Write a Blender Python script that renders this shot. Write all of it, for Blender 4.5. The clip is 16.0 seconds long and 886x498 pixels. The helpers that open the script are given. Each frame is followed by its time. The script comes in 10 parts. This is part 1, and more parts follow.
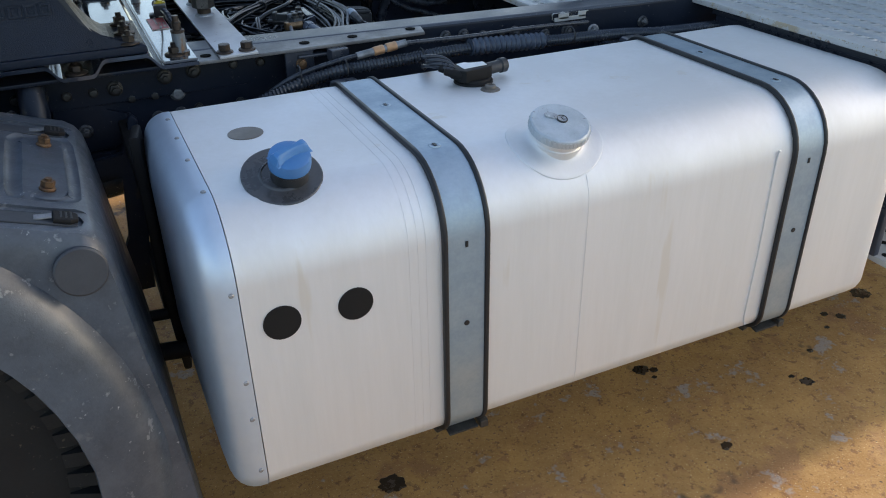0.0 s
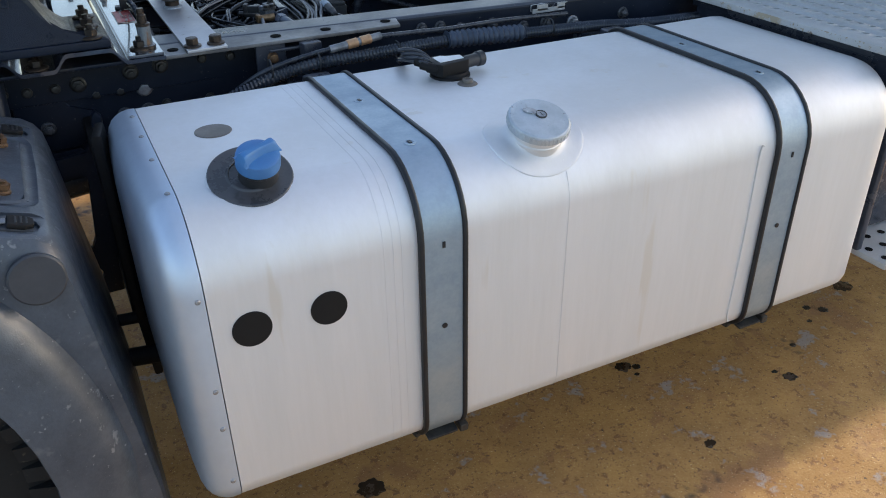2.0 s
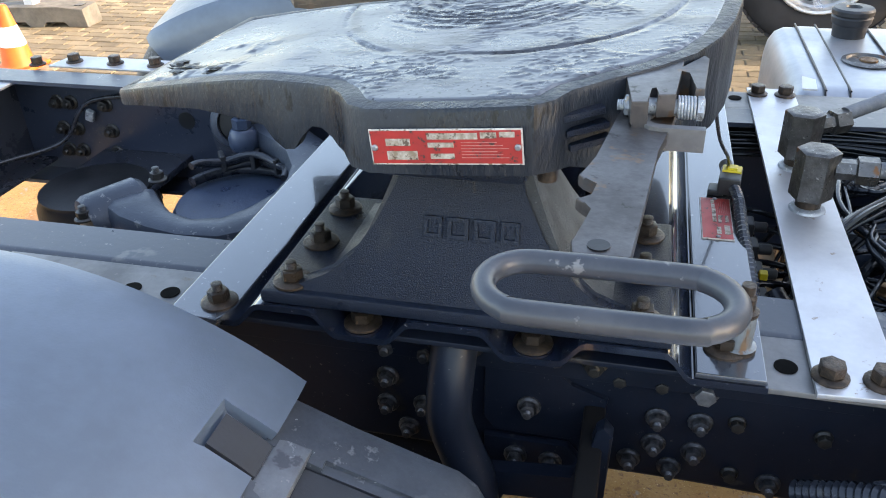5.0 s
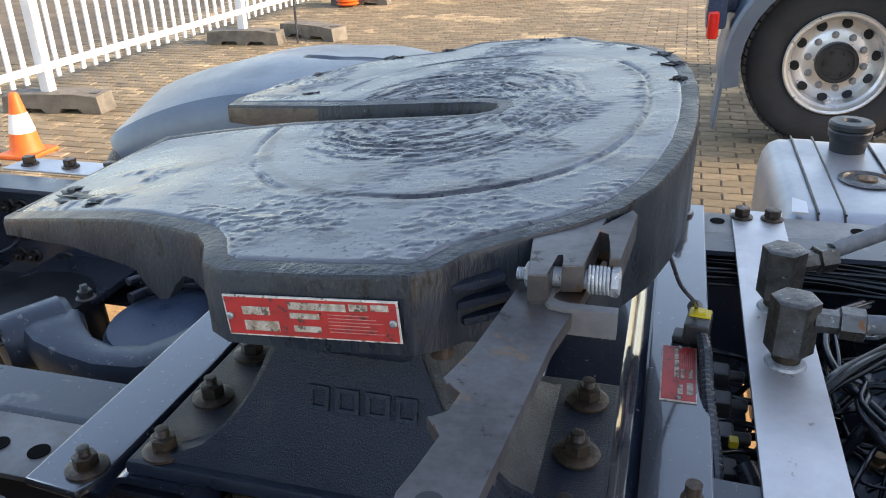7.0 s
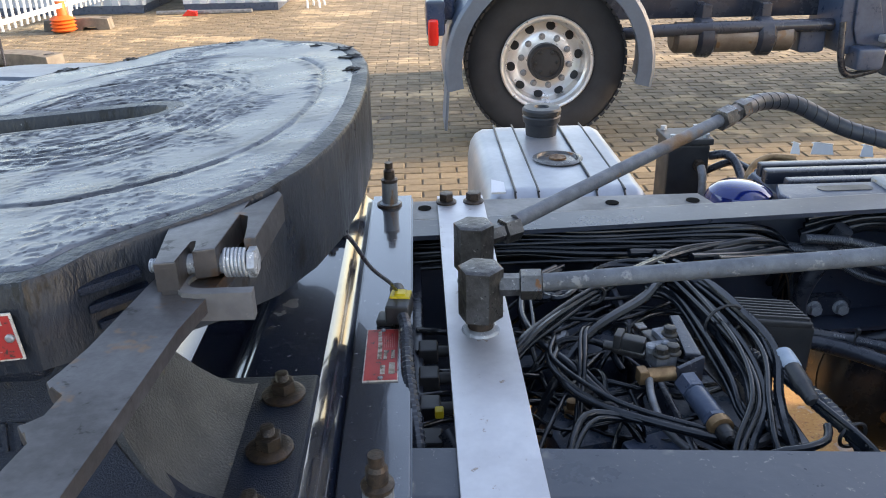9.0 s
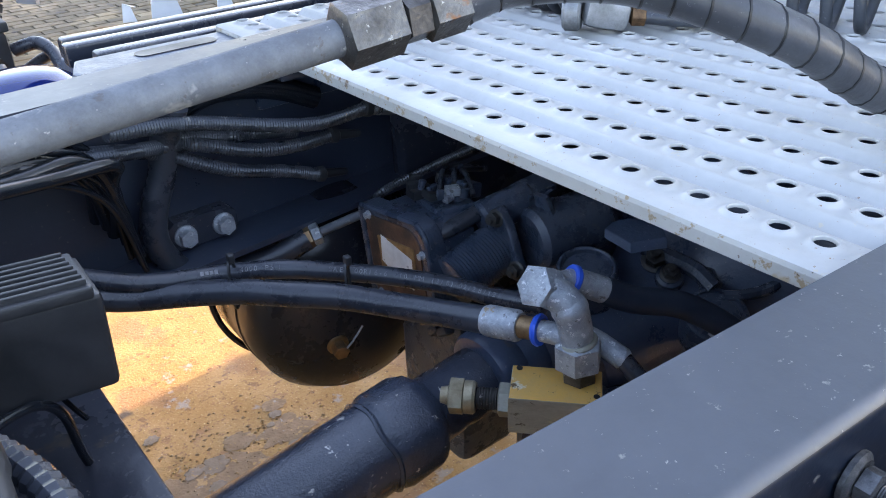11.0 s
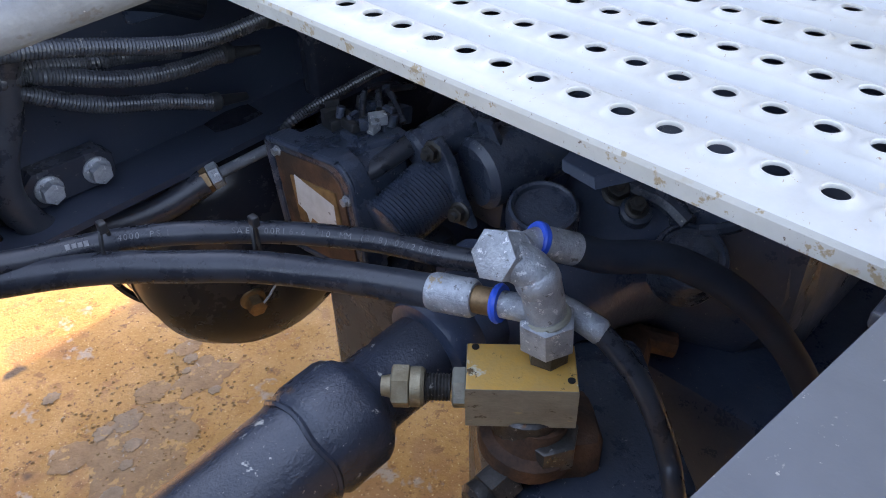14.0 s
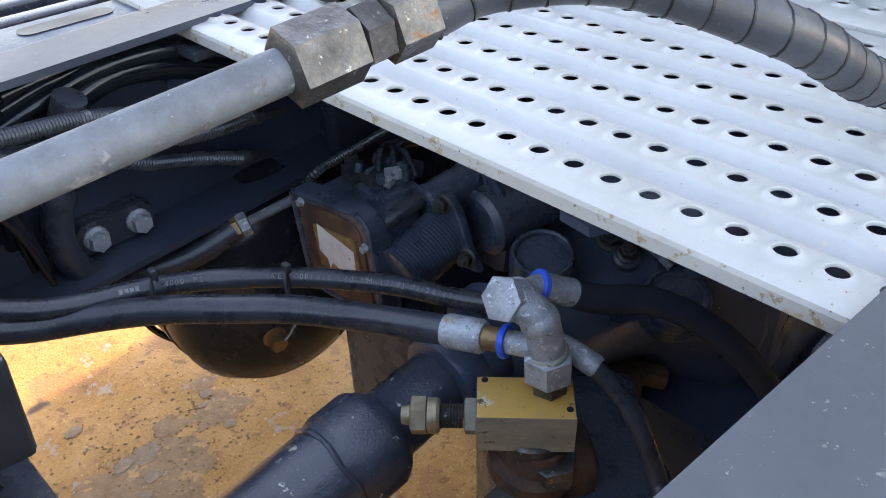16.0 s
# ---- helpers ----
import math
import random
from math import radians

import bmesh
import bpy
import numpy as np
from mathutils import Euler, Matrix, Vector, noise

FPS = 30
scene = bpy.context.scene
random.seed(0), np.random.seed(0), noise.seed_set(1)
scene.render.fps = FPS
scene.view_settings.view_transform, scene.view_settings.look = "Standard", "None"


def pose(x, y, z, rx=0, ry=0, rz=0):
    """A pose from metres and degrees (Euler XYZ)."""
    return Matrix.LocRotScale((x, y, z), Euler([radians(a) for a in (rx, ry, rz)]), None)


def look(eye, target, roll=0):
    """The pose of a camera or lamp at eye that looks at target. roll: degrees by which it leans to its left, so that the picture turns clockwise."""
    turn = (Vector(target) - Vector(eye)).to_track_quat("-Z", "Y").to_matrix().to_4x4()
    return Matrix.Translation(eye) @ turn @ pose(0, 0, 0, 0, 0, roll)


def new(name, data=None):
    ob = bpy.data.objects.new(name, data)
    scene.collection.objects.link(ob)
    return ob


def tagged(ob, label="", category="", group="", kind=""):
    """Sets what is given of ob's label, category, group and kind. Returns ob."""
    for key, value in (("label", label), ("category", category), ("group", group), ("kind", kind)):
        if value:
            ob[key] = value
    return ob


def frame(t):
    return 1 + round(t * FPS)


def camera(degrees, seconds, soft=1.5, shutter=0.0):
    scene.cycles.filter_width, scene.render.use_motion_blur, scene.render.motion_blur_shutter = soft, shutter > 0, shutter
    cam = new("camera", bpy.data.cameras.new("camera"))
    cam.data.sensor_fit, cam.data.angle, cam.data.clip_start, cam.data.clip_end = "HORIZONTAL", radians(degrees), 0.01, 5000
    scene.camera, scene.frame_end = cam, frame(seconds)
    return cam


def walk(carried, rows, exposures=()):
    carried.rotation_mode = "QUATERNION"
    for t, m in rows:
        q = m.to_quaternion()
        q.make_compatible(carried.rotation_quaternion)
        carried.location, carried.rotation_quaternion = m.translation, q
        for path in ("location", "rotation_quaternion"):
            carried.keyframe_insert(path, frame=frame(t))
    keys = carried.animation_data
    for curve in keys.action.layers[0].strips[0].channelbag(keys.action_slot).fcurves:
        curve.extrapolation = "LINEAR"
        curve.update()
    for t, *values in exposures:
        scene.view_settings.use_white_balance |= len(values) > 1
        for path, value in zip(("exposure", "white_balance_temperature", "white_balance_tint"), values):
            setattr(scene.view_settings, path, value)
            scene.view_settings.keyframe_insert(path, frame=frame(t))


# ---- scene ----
cam = camera(57.8, 16.0, soft=1.0)
PATH = [
    (0, (-0.16, -1.182, 1.558), (0.564, 0.4, 0.572), -1.0),
    (0.5, (-0.145, -1.206, 1.552), (0.595, 0.366, 0.561), -1.1),
    (1, (-0.149, -1.2, 1.545), (0.595, 0.369, 0.551), -1.0),
    (1.5, (-0.135, -1.19, 1.539), (0.619, 0.372, 0.543), -1.0),
    (2, (-0.129, -1.139, 1.548), (0.631, 0.414, 0.543), -0.8),
    (2.5, (-0.174, -0.936, 1.553), (0.565, 0.561, 0.451), -0.3),
    (3, (-0.284, -0.696, 1.553), (0.306, 0.79, 0.351), 0.0),
    (3.5, (-0.251, -0.522, 1.549), (0.089, 1.122, 0.461), -0.7),
    (4, (-0.142, -0.327, 1.598), (-0.144, 1.363, 0.528), -1.4),
    (4.5, (-0.101, -0.146, 1.614), (-0.422, 1.527, 0.567), -1.6),
    (5, (-0.068, 0.022, 1.621), (-0.505, 1.684, 0.598), -2.0),
    (5.2, (-0.048, 0.075, 1.626), (-0.502, 1.737, 0.609), -1.8),
    (7.3, (0.022, 0.22, 1.628), (-0.491, 1.967, 0.799), -1.5),
    (7.5, (0.025, 0.221, 1.628), (-0.489, 1.969, 0.802), -1.5),
    (8, (0.057, 0.227, 1.627), (-0.468, 1.977, 0.814), -1.6),
    (8.5, (0.084, 0.243, 1.627), (-0.233, 2.043, 0.814), -1.7),
    (9, (0.127, 0.228, 1.593), (0.173, 2.054, 0.777), -1.2),
    (9.5, (0.169, 0.227, 1.528), (0.562, 2.007, 0.704), -1.0),
    (10, (0.31, 0.372, 1.457), (1.036, 2.039, 0.624), -0.7),
    (10.2, (0.394, 0.453, 1.42), (1.25, 2.055, 0.583), -0.5),
    (12.3, (0.745, 0.864, 1.211), (1.848, 2.017, 0.006), -1.6),
    (12.5, (0.747, 0.859, 1.23), (1.846, 2.007, 0.016), -1.7),
    (13, (0.733, 0.853, 1.247), (1.833, 1.998, 0.031), -1.6),
    (13.5, (0.724, 0.86, 1.26), (1.824, 1.999, 0.038), -1.6),
    (14, (0.738, 0.855, 1.256), (1.837, 1.993, 0.032), -1.6),
    (14.5, (0.735, 0.854, 1.263), (1.839, 1.993, 0.045), -1.7),
    (15, (0.72, 0.85, 1.272), (1.827, 1.99, 0.056), -1.7),
    (15.5, (0.714, 0.837, 1.295), (1.832, 1.987, 0.1), -1.6),
    (16, (0.679, 0.815, 1.322), (1.82, 1.984, 0.168), -1.6),
]
EXPOSURES = [(0, 1.35, 6900, 11), (2.5, 1.36, 6700, 12), (3.5, 1.65, 6600, 11), (4, 2.05, 7300, 12), (5, 2.62, 7700, 14), (7.5, 1.95, 7500, 16), (9.5, 2.4, 7650, 17), (10.2, 2.68, 7250, 17), (12.5, 3.62, 7800, 24), (13, 3.46, 7800, 23), (14, 3.35, 8200, 22), (16, 3.2, 8350, 20)]
walk(cam, [(t, look(eye, target, roll)) for t, eye, target, roll in PATH], EXPOSURES)
import collections

# ---- light ----
SUN_EL, SUN_AZ = 21.0, 4.0  # degrees above the horizon, and from ahead of the lorry towards its far side
world = bpy.data.worlds.new("sky")
scene.world = world
world.use_nodes = True
wn = world.node_tree.nodes
sky = wn.new("ShaderNodeTexSky")
sky.sky_type, sky.sun_disc = "NISHITA", False
sky.sun_elevation, sky.sun_rotation = radians(SUN_EL), radians(90 - SUN_AZ)
sky.air_density, sky.dust_density, sky.ozone_density = 1.0, 1.5, 1.0
world.node_tree.links.new(sky.outputs[0], wn["Background"].inputs[0])
wn["Background"].inputs[1].default_value = 0.15
sun_data = bpy.data.lights.new("sun", "SUN")
sun_data.energy, sun_data.angle, sun_data.color = 2.0, radians(1.5), (1.0, 0.86, 0.68)
sun = new("sun", sun_data)
sun.matrix_world = look((0, 0, 0), (-math.cos(radians(SUN_EL)) * math.cos(radians(SUN_AZ)), -math.cos(radians(SUN_EL)) * math.sin(radians(SUN_AZ)), -math.sin(radians(SUN_EL))))


# ---- materials ----
def surf(name, c1, c2=None, rough=(0.4, 0.6), metal=0.0, scale=6.0, stretch=(1, 1, 1), bump=0.0, bscale=120.0, spots=None, coat=0.0, fine=0.25, gloss=0.5):
    """A surface: two colours blended by a broad and a fine noise, roughness that varies with it, fine relief, and spots (colour, scale, share)."""
    m = bpy.data.materials.new(name)
    m.use_nodes = True
    nodes, links = m.node_tree.nodes, m.node_tree.links
    shader = nodes["Principled BSDF"]
    place = nodes.new("ShaderNodeTexCoord")
    turn = nodes.new("ShaderNodeMapping")
    turn.inputs["Scale"].default_value = stretch
    links.new(place.outputs["Object"], turn.inputs["Vector"])

    def cloud(size, detail, rough_=0.6):
        n = nodes.new("ShaderNodeTexNoise")
        n.inputs["Scale"].default_value, n.inputs["Detail"].default_value, n.inputs["Roughness"].default_value = size, detail, rough_
        links.new(turn.outputs[0], n.inputs["Vector"])
        return n.outputs["Fac"]

    def ramp(value, low, high):
        r = nodes.new("ShaderNodeMapRange")
        r.inputs["From Min"].default_value, r.inputs["From Max"].default_value = low, high
        links.new(value, r.inputs["Value"])
        return r.outputs[0]

    def mix(fac, a, b):
        x = nodes.new("ShaderNodeMix")
        x.data_type = "RGBA"
        for socket, value in ((x.inputs["Factor"], fac), (x.inputs["A"], a), (x.inputs["B"], b)):
            if isinstance(value, (tuple, float, int)):
                socket.default_value = (*value, 1) if isinstance(value, tuple) else value
            else:
                links.new(value, socket)
        return x.outputs["Result"]

    c2 = c2 or tuple(0.7 * c for c in c1)
    broad, grain = ramp(cloud(scale, 5), 0.35, 0.68), cloud(scale * 14, 3)
    both = nodes.new("ShaderNodeMath")
    both.operation, both.use_clamp = "MULTIPLY_ADD", True
    links.new(ramp(grain, 0.3, 0.7), both.inputs[0])
    both.inputs[1].default_value = fine
    links.new(broad, both.inputs[2])
    colour = mix(both.outputs[0], c1, c2)
    for tint, size, share in spots or ():
        colour = mix(ramp(cloud(size, 4, 0.7), 0.75 - 0.5 * share, 0.75 - 0.5 * share + 0.05), colour, tint)
    links.new(colour, shader.inputs["Base Color"])
    rr = nodes.new("ShaderNodeMapRange")
    rr.inputs["To Min"].default_value, rr.inputs["To Max"].default_value = rough
    links.new(both.outputs[0], rr.inputs["Value"])
    links.new(rr.outputs[0], shader.inputs["Roughness"])
    shader.inputs["Metallic"].default_value = metal
    shader.inputs["Coat Weight"].default_value = coat
    shader.inputs["Specular IOR Level"].default_value = gloss
    if bump:
        b = nodes.new("ShaderNodeBump")
        b.inputs["Strength"].default_value, b.inputs["Distance"].default_value = bump, 0.002
        links.new(cloud(bscale, 4), b.inputs["Height"])
        links.new(b.outputs[0], shader.inputs["Normal"])
    return m


RUST = (0.16, 0.07, 0.03)
M = dict(
    alu=surf("brushed_aluminium", (0.725, 0.725, 0.735), (0.675, 0.672, 0.67), (0.55, 0.64), 0.72, 5, (1, 1, 0.1), 0.1, 90, spots=[((0.66, 0.64, 0.61), 9, 0.2)], fine=0.35),
    band=surf("galvanised_band", (0.36, 0.44, 0.505), (0.27, 0.345, 0.415), (0.35, 0.55), 0.75, 9, (1, 1, 1), 0.1, 150),
    zinc=surf("zinc_plated_steel", (0.46, 0.49, 0.52), (0.28, 0.30, 0.325), (0.4, 0.62), 0.45, 55, bump=0.8, bscale=260, spots=[((0.68, 0.69, 0.70), 150, 0.3), ((0.16, 0.16, 0.16), 90, 0.26), ((0.36, 0.27, 0.17), 40, 0.18)]),
    pipe=surf("galvanised_pipe", (0.15, 0.163, 0.182), (0.1, 0.109, 0.124), (0.55, 0.75), 0.2, 40, bump=0.4, bscale=220, spots=[((0.24, 0.245, 0.25), 26, 0.3), ((0.1, 0.098, 0.1), 60, 0.26), ((0.3, 0.3, 0.3), 160, 0.17)]),
    rustpipe=surf("rust_stained_pipe", (0.15, 0.163, 0.182), (0.1, 0.109, 0.124), (0.5, 0.7), 0.2, 40, bump=0.4, bscale=220, spots=[((0.17, 0.10, 0.055), 3, 0.46), ((0.22, 0.14, 0.085), 30, 0.24), ((0.13, 0.13, 0.14), 60, 0.22)]),
    fitting=surf("weathered_steel_fitting", (0.15, 0.145, 0.14), (0.06, 0.057, 0.056), (0.22, 0.45), 0.7, 35, bump=0.5, spots=[(RUST, 22, 0.28), ((0.34, 0.33, 0.31), 130, 0.24)]),
    strip=surf("silver_steel_strip", (0.60, 0.60, 0.61), (0.46, 0.46, 0.48), (0.38, 0.5), 0.75, 5, bump=0.06, spots=[((0.3, 0.24, 0.2), 40, 0.2)]),
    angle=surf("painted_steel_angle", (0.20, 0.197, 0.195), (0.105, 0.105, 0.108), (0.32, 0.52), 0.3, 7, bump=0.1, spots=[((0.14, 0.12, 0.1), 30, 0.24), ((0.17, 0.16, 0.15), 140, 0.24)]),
    black=surf("black_chassis_paint", (0.018, 0.022, 0.033), (0.036, 0.041, 0.055), (0.16, 0.34), 0.0, 5, bump=0.15, bscale=90, spots=[((0.05, 0.047, 0.044), 14, 0.24), ((0.13, 0.125, 0.12), 130, 0.2)]),
    gloss=surf("glossy_black_plate", (0.006, 0.010, 0.020), (0.012, 0.017, 0.029), (0.07, 0.18), 0.0, 6, bump=0.03, bscale=40, spots=[((0.10, 0.10, 0.10), 8, 0.18), ((0.2, 0.195, 0.185), 180, 0.2)], fine=0.15, gloss=0.8, coat=0.7),
    cast=surf("black_cast_iron", (0.004, 0.008, 0.018), (0.008, 0.0145, 0.029), (0.24, 0.42), 0.0, 8, bump=0.9, bscale=520, spots=[((0.014, 0.019, 0.028), 9, 0.22), ((0.03, 0.026, 0.02), 22, 0.14), ((0.10, 0.11, 0.125), 330, 0.17)], gloss=0.3),
    rustbolt=surf("rusty_bolt", (0.085, 0.057, 0.038), (0.026, 0.02, 0.016), (0.25, 0.5), 0.45, 90, bump=0.5, bscale=300),
    copper=surf("copper_coated_bolt", (0.19, 0.105, 0.048), (0.08, 0.042, 0.022), (0.4, 0.7), 0.5, 90, bump=0.6, bscale=300),
    darkbolt=surf("dark_oiled_bolt", (0.03, 0.031, 0.033), (0.07, 0.066, 0.06), (0.3, 0.5), 0.6, 60, bump=0.3, bscale=300),
    greybolt=surf("grey_bolt", (0.36, 0.37, 0.38), (0.2, 0.2, 0.21), (0.35, 0.55), 0.7, 60, bump=0.3, bscale=300),
    rubber=surf("black_rubber", (0.008, 0.009, 0.011), (0.015, 0.016, 0.018), (0.3, 0.48), 0.0, 12, bump=0.1, gloss=0.4),
    hose=surf("black_hose", (0.016, 0.019, 0.027), (0.034, 0.039, 0.05), (0.2, 0.36), 0.0, 30, bump=0.12, bscale=250, spots=[((0.06, 0.06, 0.06), 120, 0.2)], gloss=0.5),
    sleeve=surf("grey_spiral_sleeve", (0.05, 0.056, 0.068), (0.03, 0.034, 0.043), (0.28, 0.45), 0.0, 20, bump=0.2, bscale=180, spots=[((0.12, 0.125, 0.135), 150, 0.2)]),
    conduit=surf("corrugated_conduit", (0.018, 0.022, 0.030), (0.034, 0.039, 0.05), (0.16, 0.3), 0.0, 20, spots=[((0.06, 0.058, 0.054), 25, 0.22)]),
    plastic=surf("black_plastic", (0.014, 0.015, 0.017), (0.028, 0.029, 0.032), (0.35, 0.55), 0.0, 20, bump=0.08),
    guard=surf("grey_mudguard_plastic", (0.096, 0.13, 0.178), (0.064, 0.089, 0.124), (0.3, 0.45), 0.0, 4, gloss=0.8, bump=0.12, bscale=300, spots=[((0.15, 0.155, 0.16), 50, 0.12)]),
    worn=surf("scuffed_mudguard_plastic", (0.063, 0.077, 0.097), (0.032, 0.04, 0.053), (0.28, 0.5), 0.0, 13, bump=0.2, bscale=220, gloss=0.6, spots=[((0.085, 0.095, 0.108), 12, 0.28), ((0.14, 0.15, 0.165), 26, 0.25), ((0.042, 0.047, 0.056), 6, 0.28), ((0.26, 0.27, 0.28), 60, 0.14), ((0.3, 0.31, 0.32), 160, 0.13)]),
    wornpale=surf("worn_pale_mudguard_plastic", (0.135, 0.15, 0.17), (0.075, 0.085, 0.1), (0.35, 0.55), 0.0, 14, bump=0.2, bscale=220, spots=[((0.2, 0.21, 0.225), 40, 0.26), ((0.05, 0.056, 0.066), 22, 0.26)]),
    strap=surf("grey_black_rubber_strap", (0.020, 0.024, 0.031), (0.03, 0.035, 0.043), (0.45, 0.6), 0.0, 12, bump=0.15, bscale=200),
    blue=surf("blue_plastic", (0.05, 0.19, 0.42), (0.04, 0.15, 0.36), (0.4, 0.5), 0.0, 10, bump=0.05),
    bluegloss=surf("glossy_blue_paint", (0.006, 0.02, 0.14), (0.005, 0.015, 0.1), (0.06, 0.12), 0.1, 6, coat=0.6),
    ring=surf("blue_seal_ring", (0.01, 0.11, 0.66), (0.008, 0.08, 0.5), (0.3, 0.4), 0.0, 10),
    red=surf("red_plate", (0.42, 0.03, 0.025), (0.30, 0.022, 0.02), (0.35, 0.5), 0.0, 30, spots=[((0.06, 0.03, 0.025), 120, 0.32)]),
    plate_white=surf("white_print", (0.62, 0.6, 0.56), (0.4, 0.37, 0.33), (0.4, 0.6), 0.0, 60, spots=[((0.14, 0.11, 0.08), 130, 0.36)]),
    white=surf("white_paint", (0.70, 0.71, 0.72), (0.58, 0.59, 0.60), (0.35, 0.5), 0.0, 6, bump=0.05),
    walkway=surf("white_aluminium_tread", (0.43, 0.43, 0.425), (0.36, 0.357, 0.345), (0.32, 0.5), 0.1, 7, bump=0.15, bscale=90, spots=[((0.45, 0.40, 0.32), 70, 0.2), ((0.5, 0.47, 0.42), 18, 0.16), ((0.22, 0.12, 0.06), 210, 0.17)]),
    brass=surf("brass_fitting", (0.36, 0.23, 0.12), (0.19, 0.115, 0.06), (0.35, 0.55), 0.7, 40, bump=0.2),
    yellowzinc=surf("yellow_passivated_lit_zinc", (0.74, 0.37, 0.06), (0.60, 0.35, 0.11), (0.3, 0.5), 0.2, 22, bump=0.4, bscale=220, spots=[((0.62, 0.56, 0.42), 28, 0.28), ((0.12, 0.07, 0.03), 55, 0.28)]),
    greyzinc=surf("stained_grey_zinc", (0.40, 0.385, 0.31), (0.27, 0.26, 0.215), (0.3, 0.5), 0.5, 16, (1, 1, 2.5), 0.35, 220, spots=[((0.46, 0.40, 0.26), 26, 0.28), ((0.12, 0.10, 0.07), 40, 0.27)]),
    yellow=surf("yellow_plastic", (0.6, 0.46, 0.02), (0.5, 0.38, 0.02), (0.4, 0.5), 0.0, 20),
    orange=surf("orange_cone", (0.75, 0.13, 0.015), (0.6, 0.1, 0.015), (0.45, 0.6), 0.0, 10),
    taillight=surf("red_lens", (0.6, 0.02, 0.015), (0.5, 0.015, 0.012), (0.12, 0.2), 0.0, 10, coat=0.5),
    rim=surf("polished_rim", (0.86, 0.86, 0.87), (0.72, 0.71, 0.69), (0.24, 0.4), 0.7, 12, bump=0.05),
    tyre=surf("tyre_rubber", (0.024, 0.025, 0.028), (0.04, 0.041, 0.045), (0.6, 0.8), 0.0, 8, bump=0.2, gloss=0.25),
    rustcast=surf("rusty_cast_iron", (0.15, 0.07, 0.038), (0.05, 0.03, 0.022), (0.6, 0.85), 0.1, 25, bump=0.5, bscale=200),
    housing=surf("grimy_black_housing", (0.028, 0.044, 0.08), (0.052, 0.074, 0.118), (0.24, 0.46), 0.0, 18, bump=0.35, bscale=160, spots=[((0.07, 0.07, 0.075), 26, 0.18), ((0.26, 0.26, 0.26), 200, 0.17)]),
    greyalu=surf("dull_cast_aluminium", (0.30, 0.31, 0.33), (0.16, 0.165, 0.17), (0.4, 0.6), 0.6, 30, bump=0.25),
    block=surf("recycled_plastic_foot", (0.16, 0.145, 0.125), (0.09, 0.085, 0.075), (0.7, 0.9), 0.0, 9, bump=0.4),
    copperwire=surf("copper_tape", (0.62, 0.36, 0.2), (0.45, 0.25, 0.13), (0.3, 0.5), 0.5, 40),
    paint_blue=surf("dark_blue_lorry_paint", (0.02, 0.04, 0.09), (0.015, 0.03, 0.065), (0.2, 0.35), 0.0, 5, coat=0.3),
)


# ---- shapes ----
def frame_of(axis):
    a = Vector(axis).normalized()
    u = a.cross(Vector((0, 0, 1)) if abs(a.z) < 0.9 else Vector((1, 0, 0))).normalized()
    return u, a.cross(u), a


def box(bm, c, s, turn=(0, 0, 0), bev=0.0):
    """A box of size s about c, turned by Euler degrees, with rounded edges."""
    m = pose(*c, *turn) @ Matrix.Diagonal((*s, 1))
    made = bmesh.ops.create_cube(bm, size=1, matrix=m)["verts"]
    if bev:
        edges = list({e for v in made for e in v.link_edges})
        bmesh.ops.bevel(bm, geom=edges, offset=bev, segments=2, affect="EDGES", profile=0.5)


def lathe(bm, prof, c, axis, seg=24, start=0.0, caps=True):
    """Turns a profile of (radius, height) about the axis through c."""
    u, v, a = frame_of(axis)
    c, rings = Vector(c), []
    for r, h in prof:
        if r < 1e-5:
            rings.append([bm.verts.new(c + a * h)])
        else:
            rings.append([bm.verts.new(c + a * h + r * (math.cos(t) * u + math.sin(t) * v)) for t in (start + 2 * math.pi * k / seg for k in range(seg))])
    for p, q in zip(rings, rings[1:]):
        for k in range(max(len(p), len(q))):
            quad = [p[k % len(p)], p[(k + 1) % len(p)], q[(k + 1) % len(q)], q[k % len(q)]]
            bm.faces.new(list(dict.fromkeys(quad)))
    for ring in (rings[0], rings[-1]):
        if caps and len(ring) > 2:
            bm.faces.new(ring)


def cyl(bm, p0, p1, r, r1=None, seg=16, bev=0.0):
    p0, p1 = Vector(p0), Vector(p1)
    d = (p1 - p0).length
    r1 = r if r1 is None else r1
    prof = [(r - bev, 0), (r, bev), (r1, d - bev), (r1 - bev, d)] if bev else [(r, 0), (r1, d)]
    lathe(bm, prof, p0, p1 - p0, seg)


def hexa(bm, p0, p1, r, bev=0.0015, start=0.0):
    p0, p1 = Vector(p0), Vector(p1)
    d = (p1 - p0).length
    lathe(bm, [(r - 2 * bev, 0), (r, bev), (r, d - bev), (r - 2 * bev, d)], p0, p1 - p0, 6, start)


def smooth_path(pts, step=0.012):
    """A rounded path through the points, with even steps."""
    pts = [Vector(p) for p in pts]
    if len(pts) == 2:
        n = max(2, int((pts[1] - pts[0]).length / step))
        return [pts[0].lerp(pts[1], k / n) for k in range(n + 1)]
    ext = [2 * pts[0] - pts[1], *pts, 2 * pts[-1] - pts[-2]]
    out = []
    for a, b, c, d in zip(ext, ext[1:], ext[2:], ext[3:]):
        n = max(2, int((c - b).length / step))
        for k in range(n):
            t = k / n
            out.append(0.5 * (2 * b + (c - a) * t + (2 * a - 5 * b + 4 * c - d) * t * t + (3 * b - a - 3 * c + d) * t ** 3))
    return out + [pts[-1]]


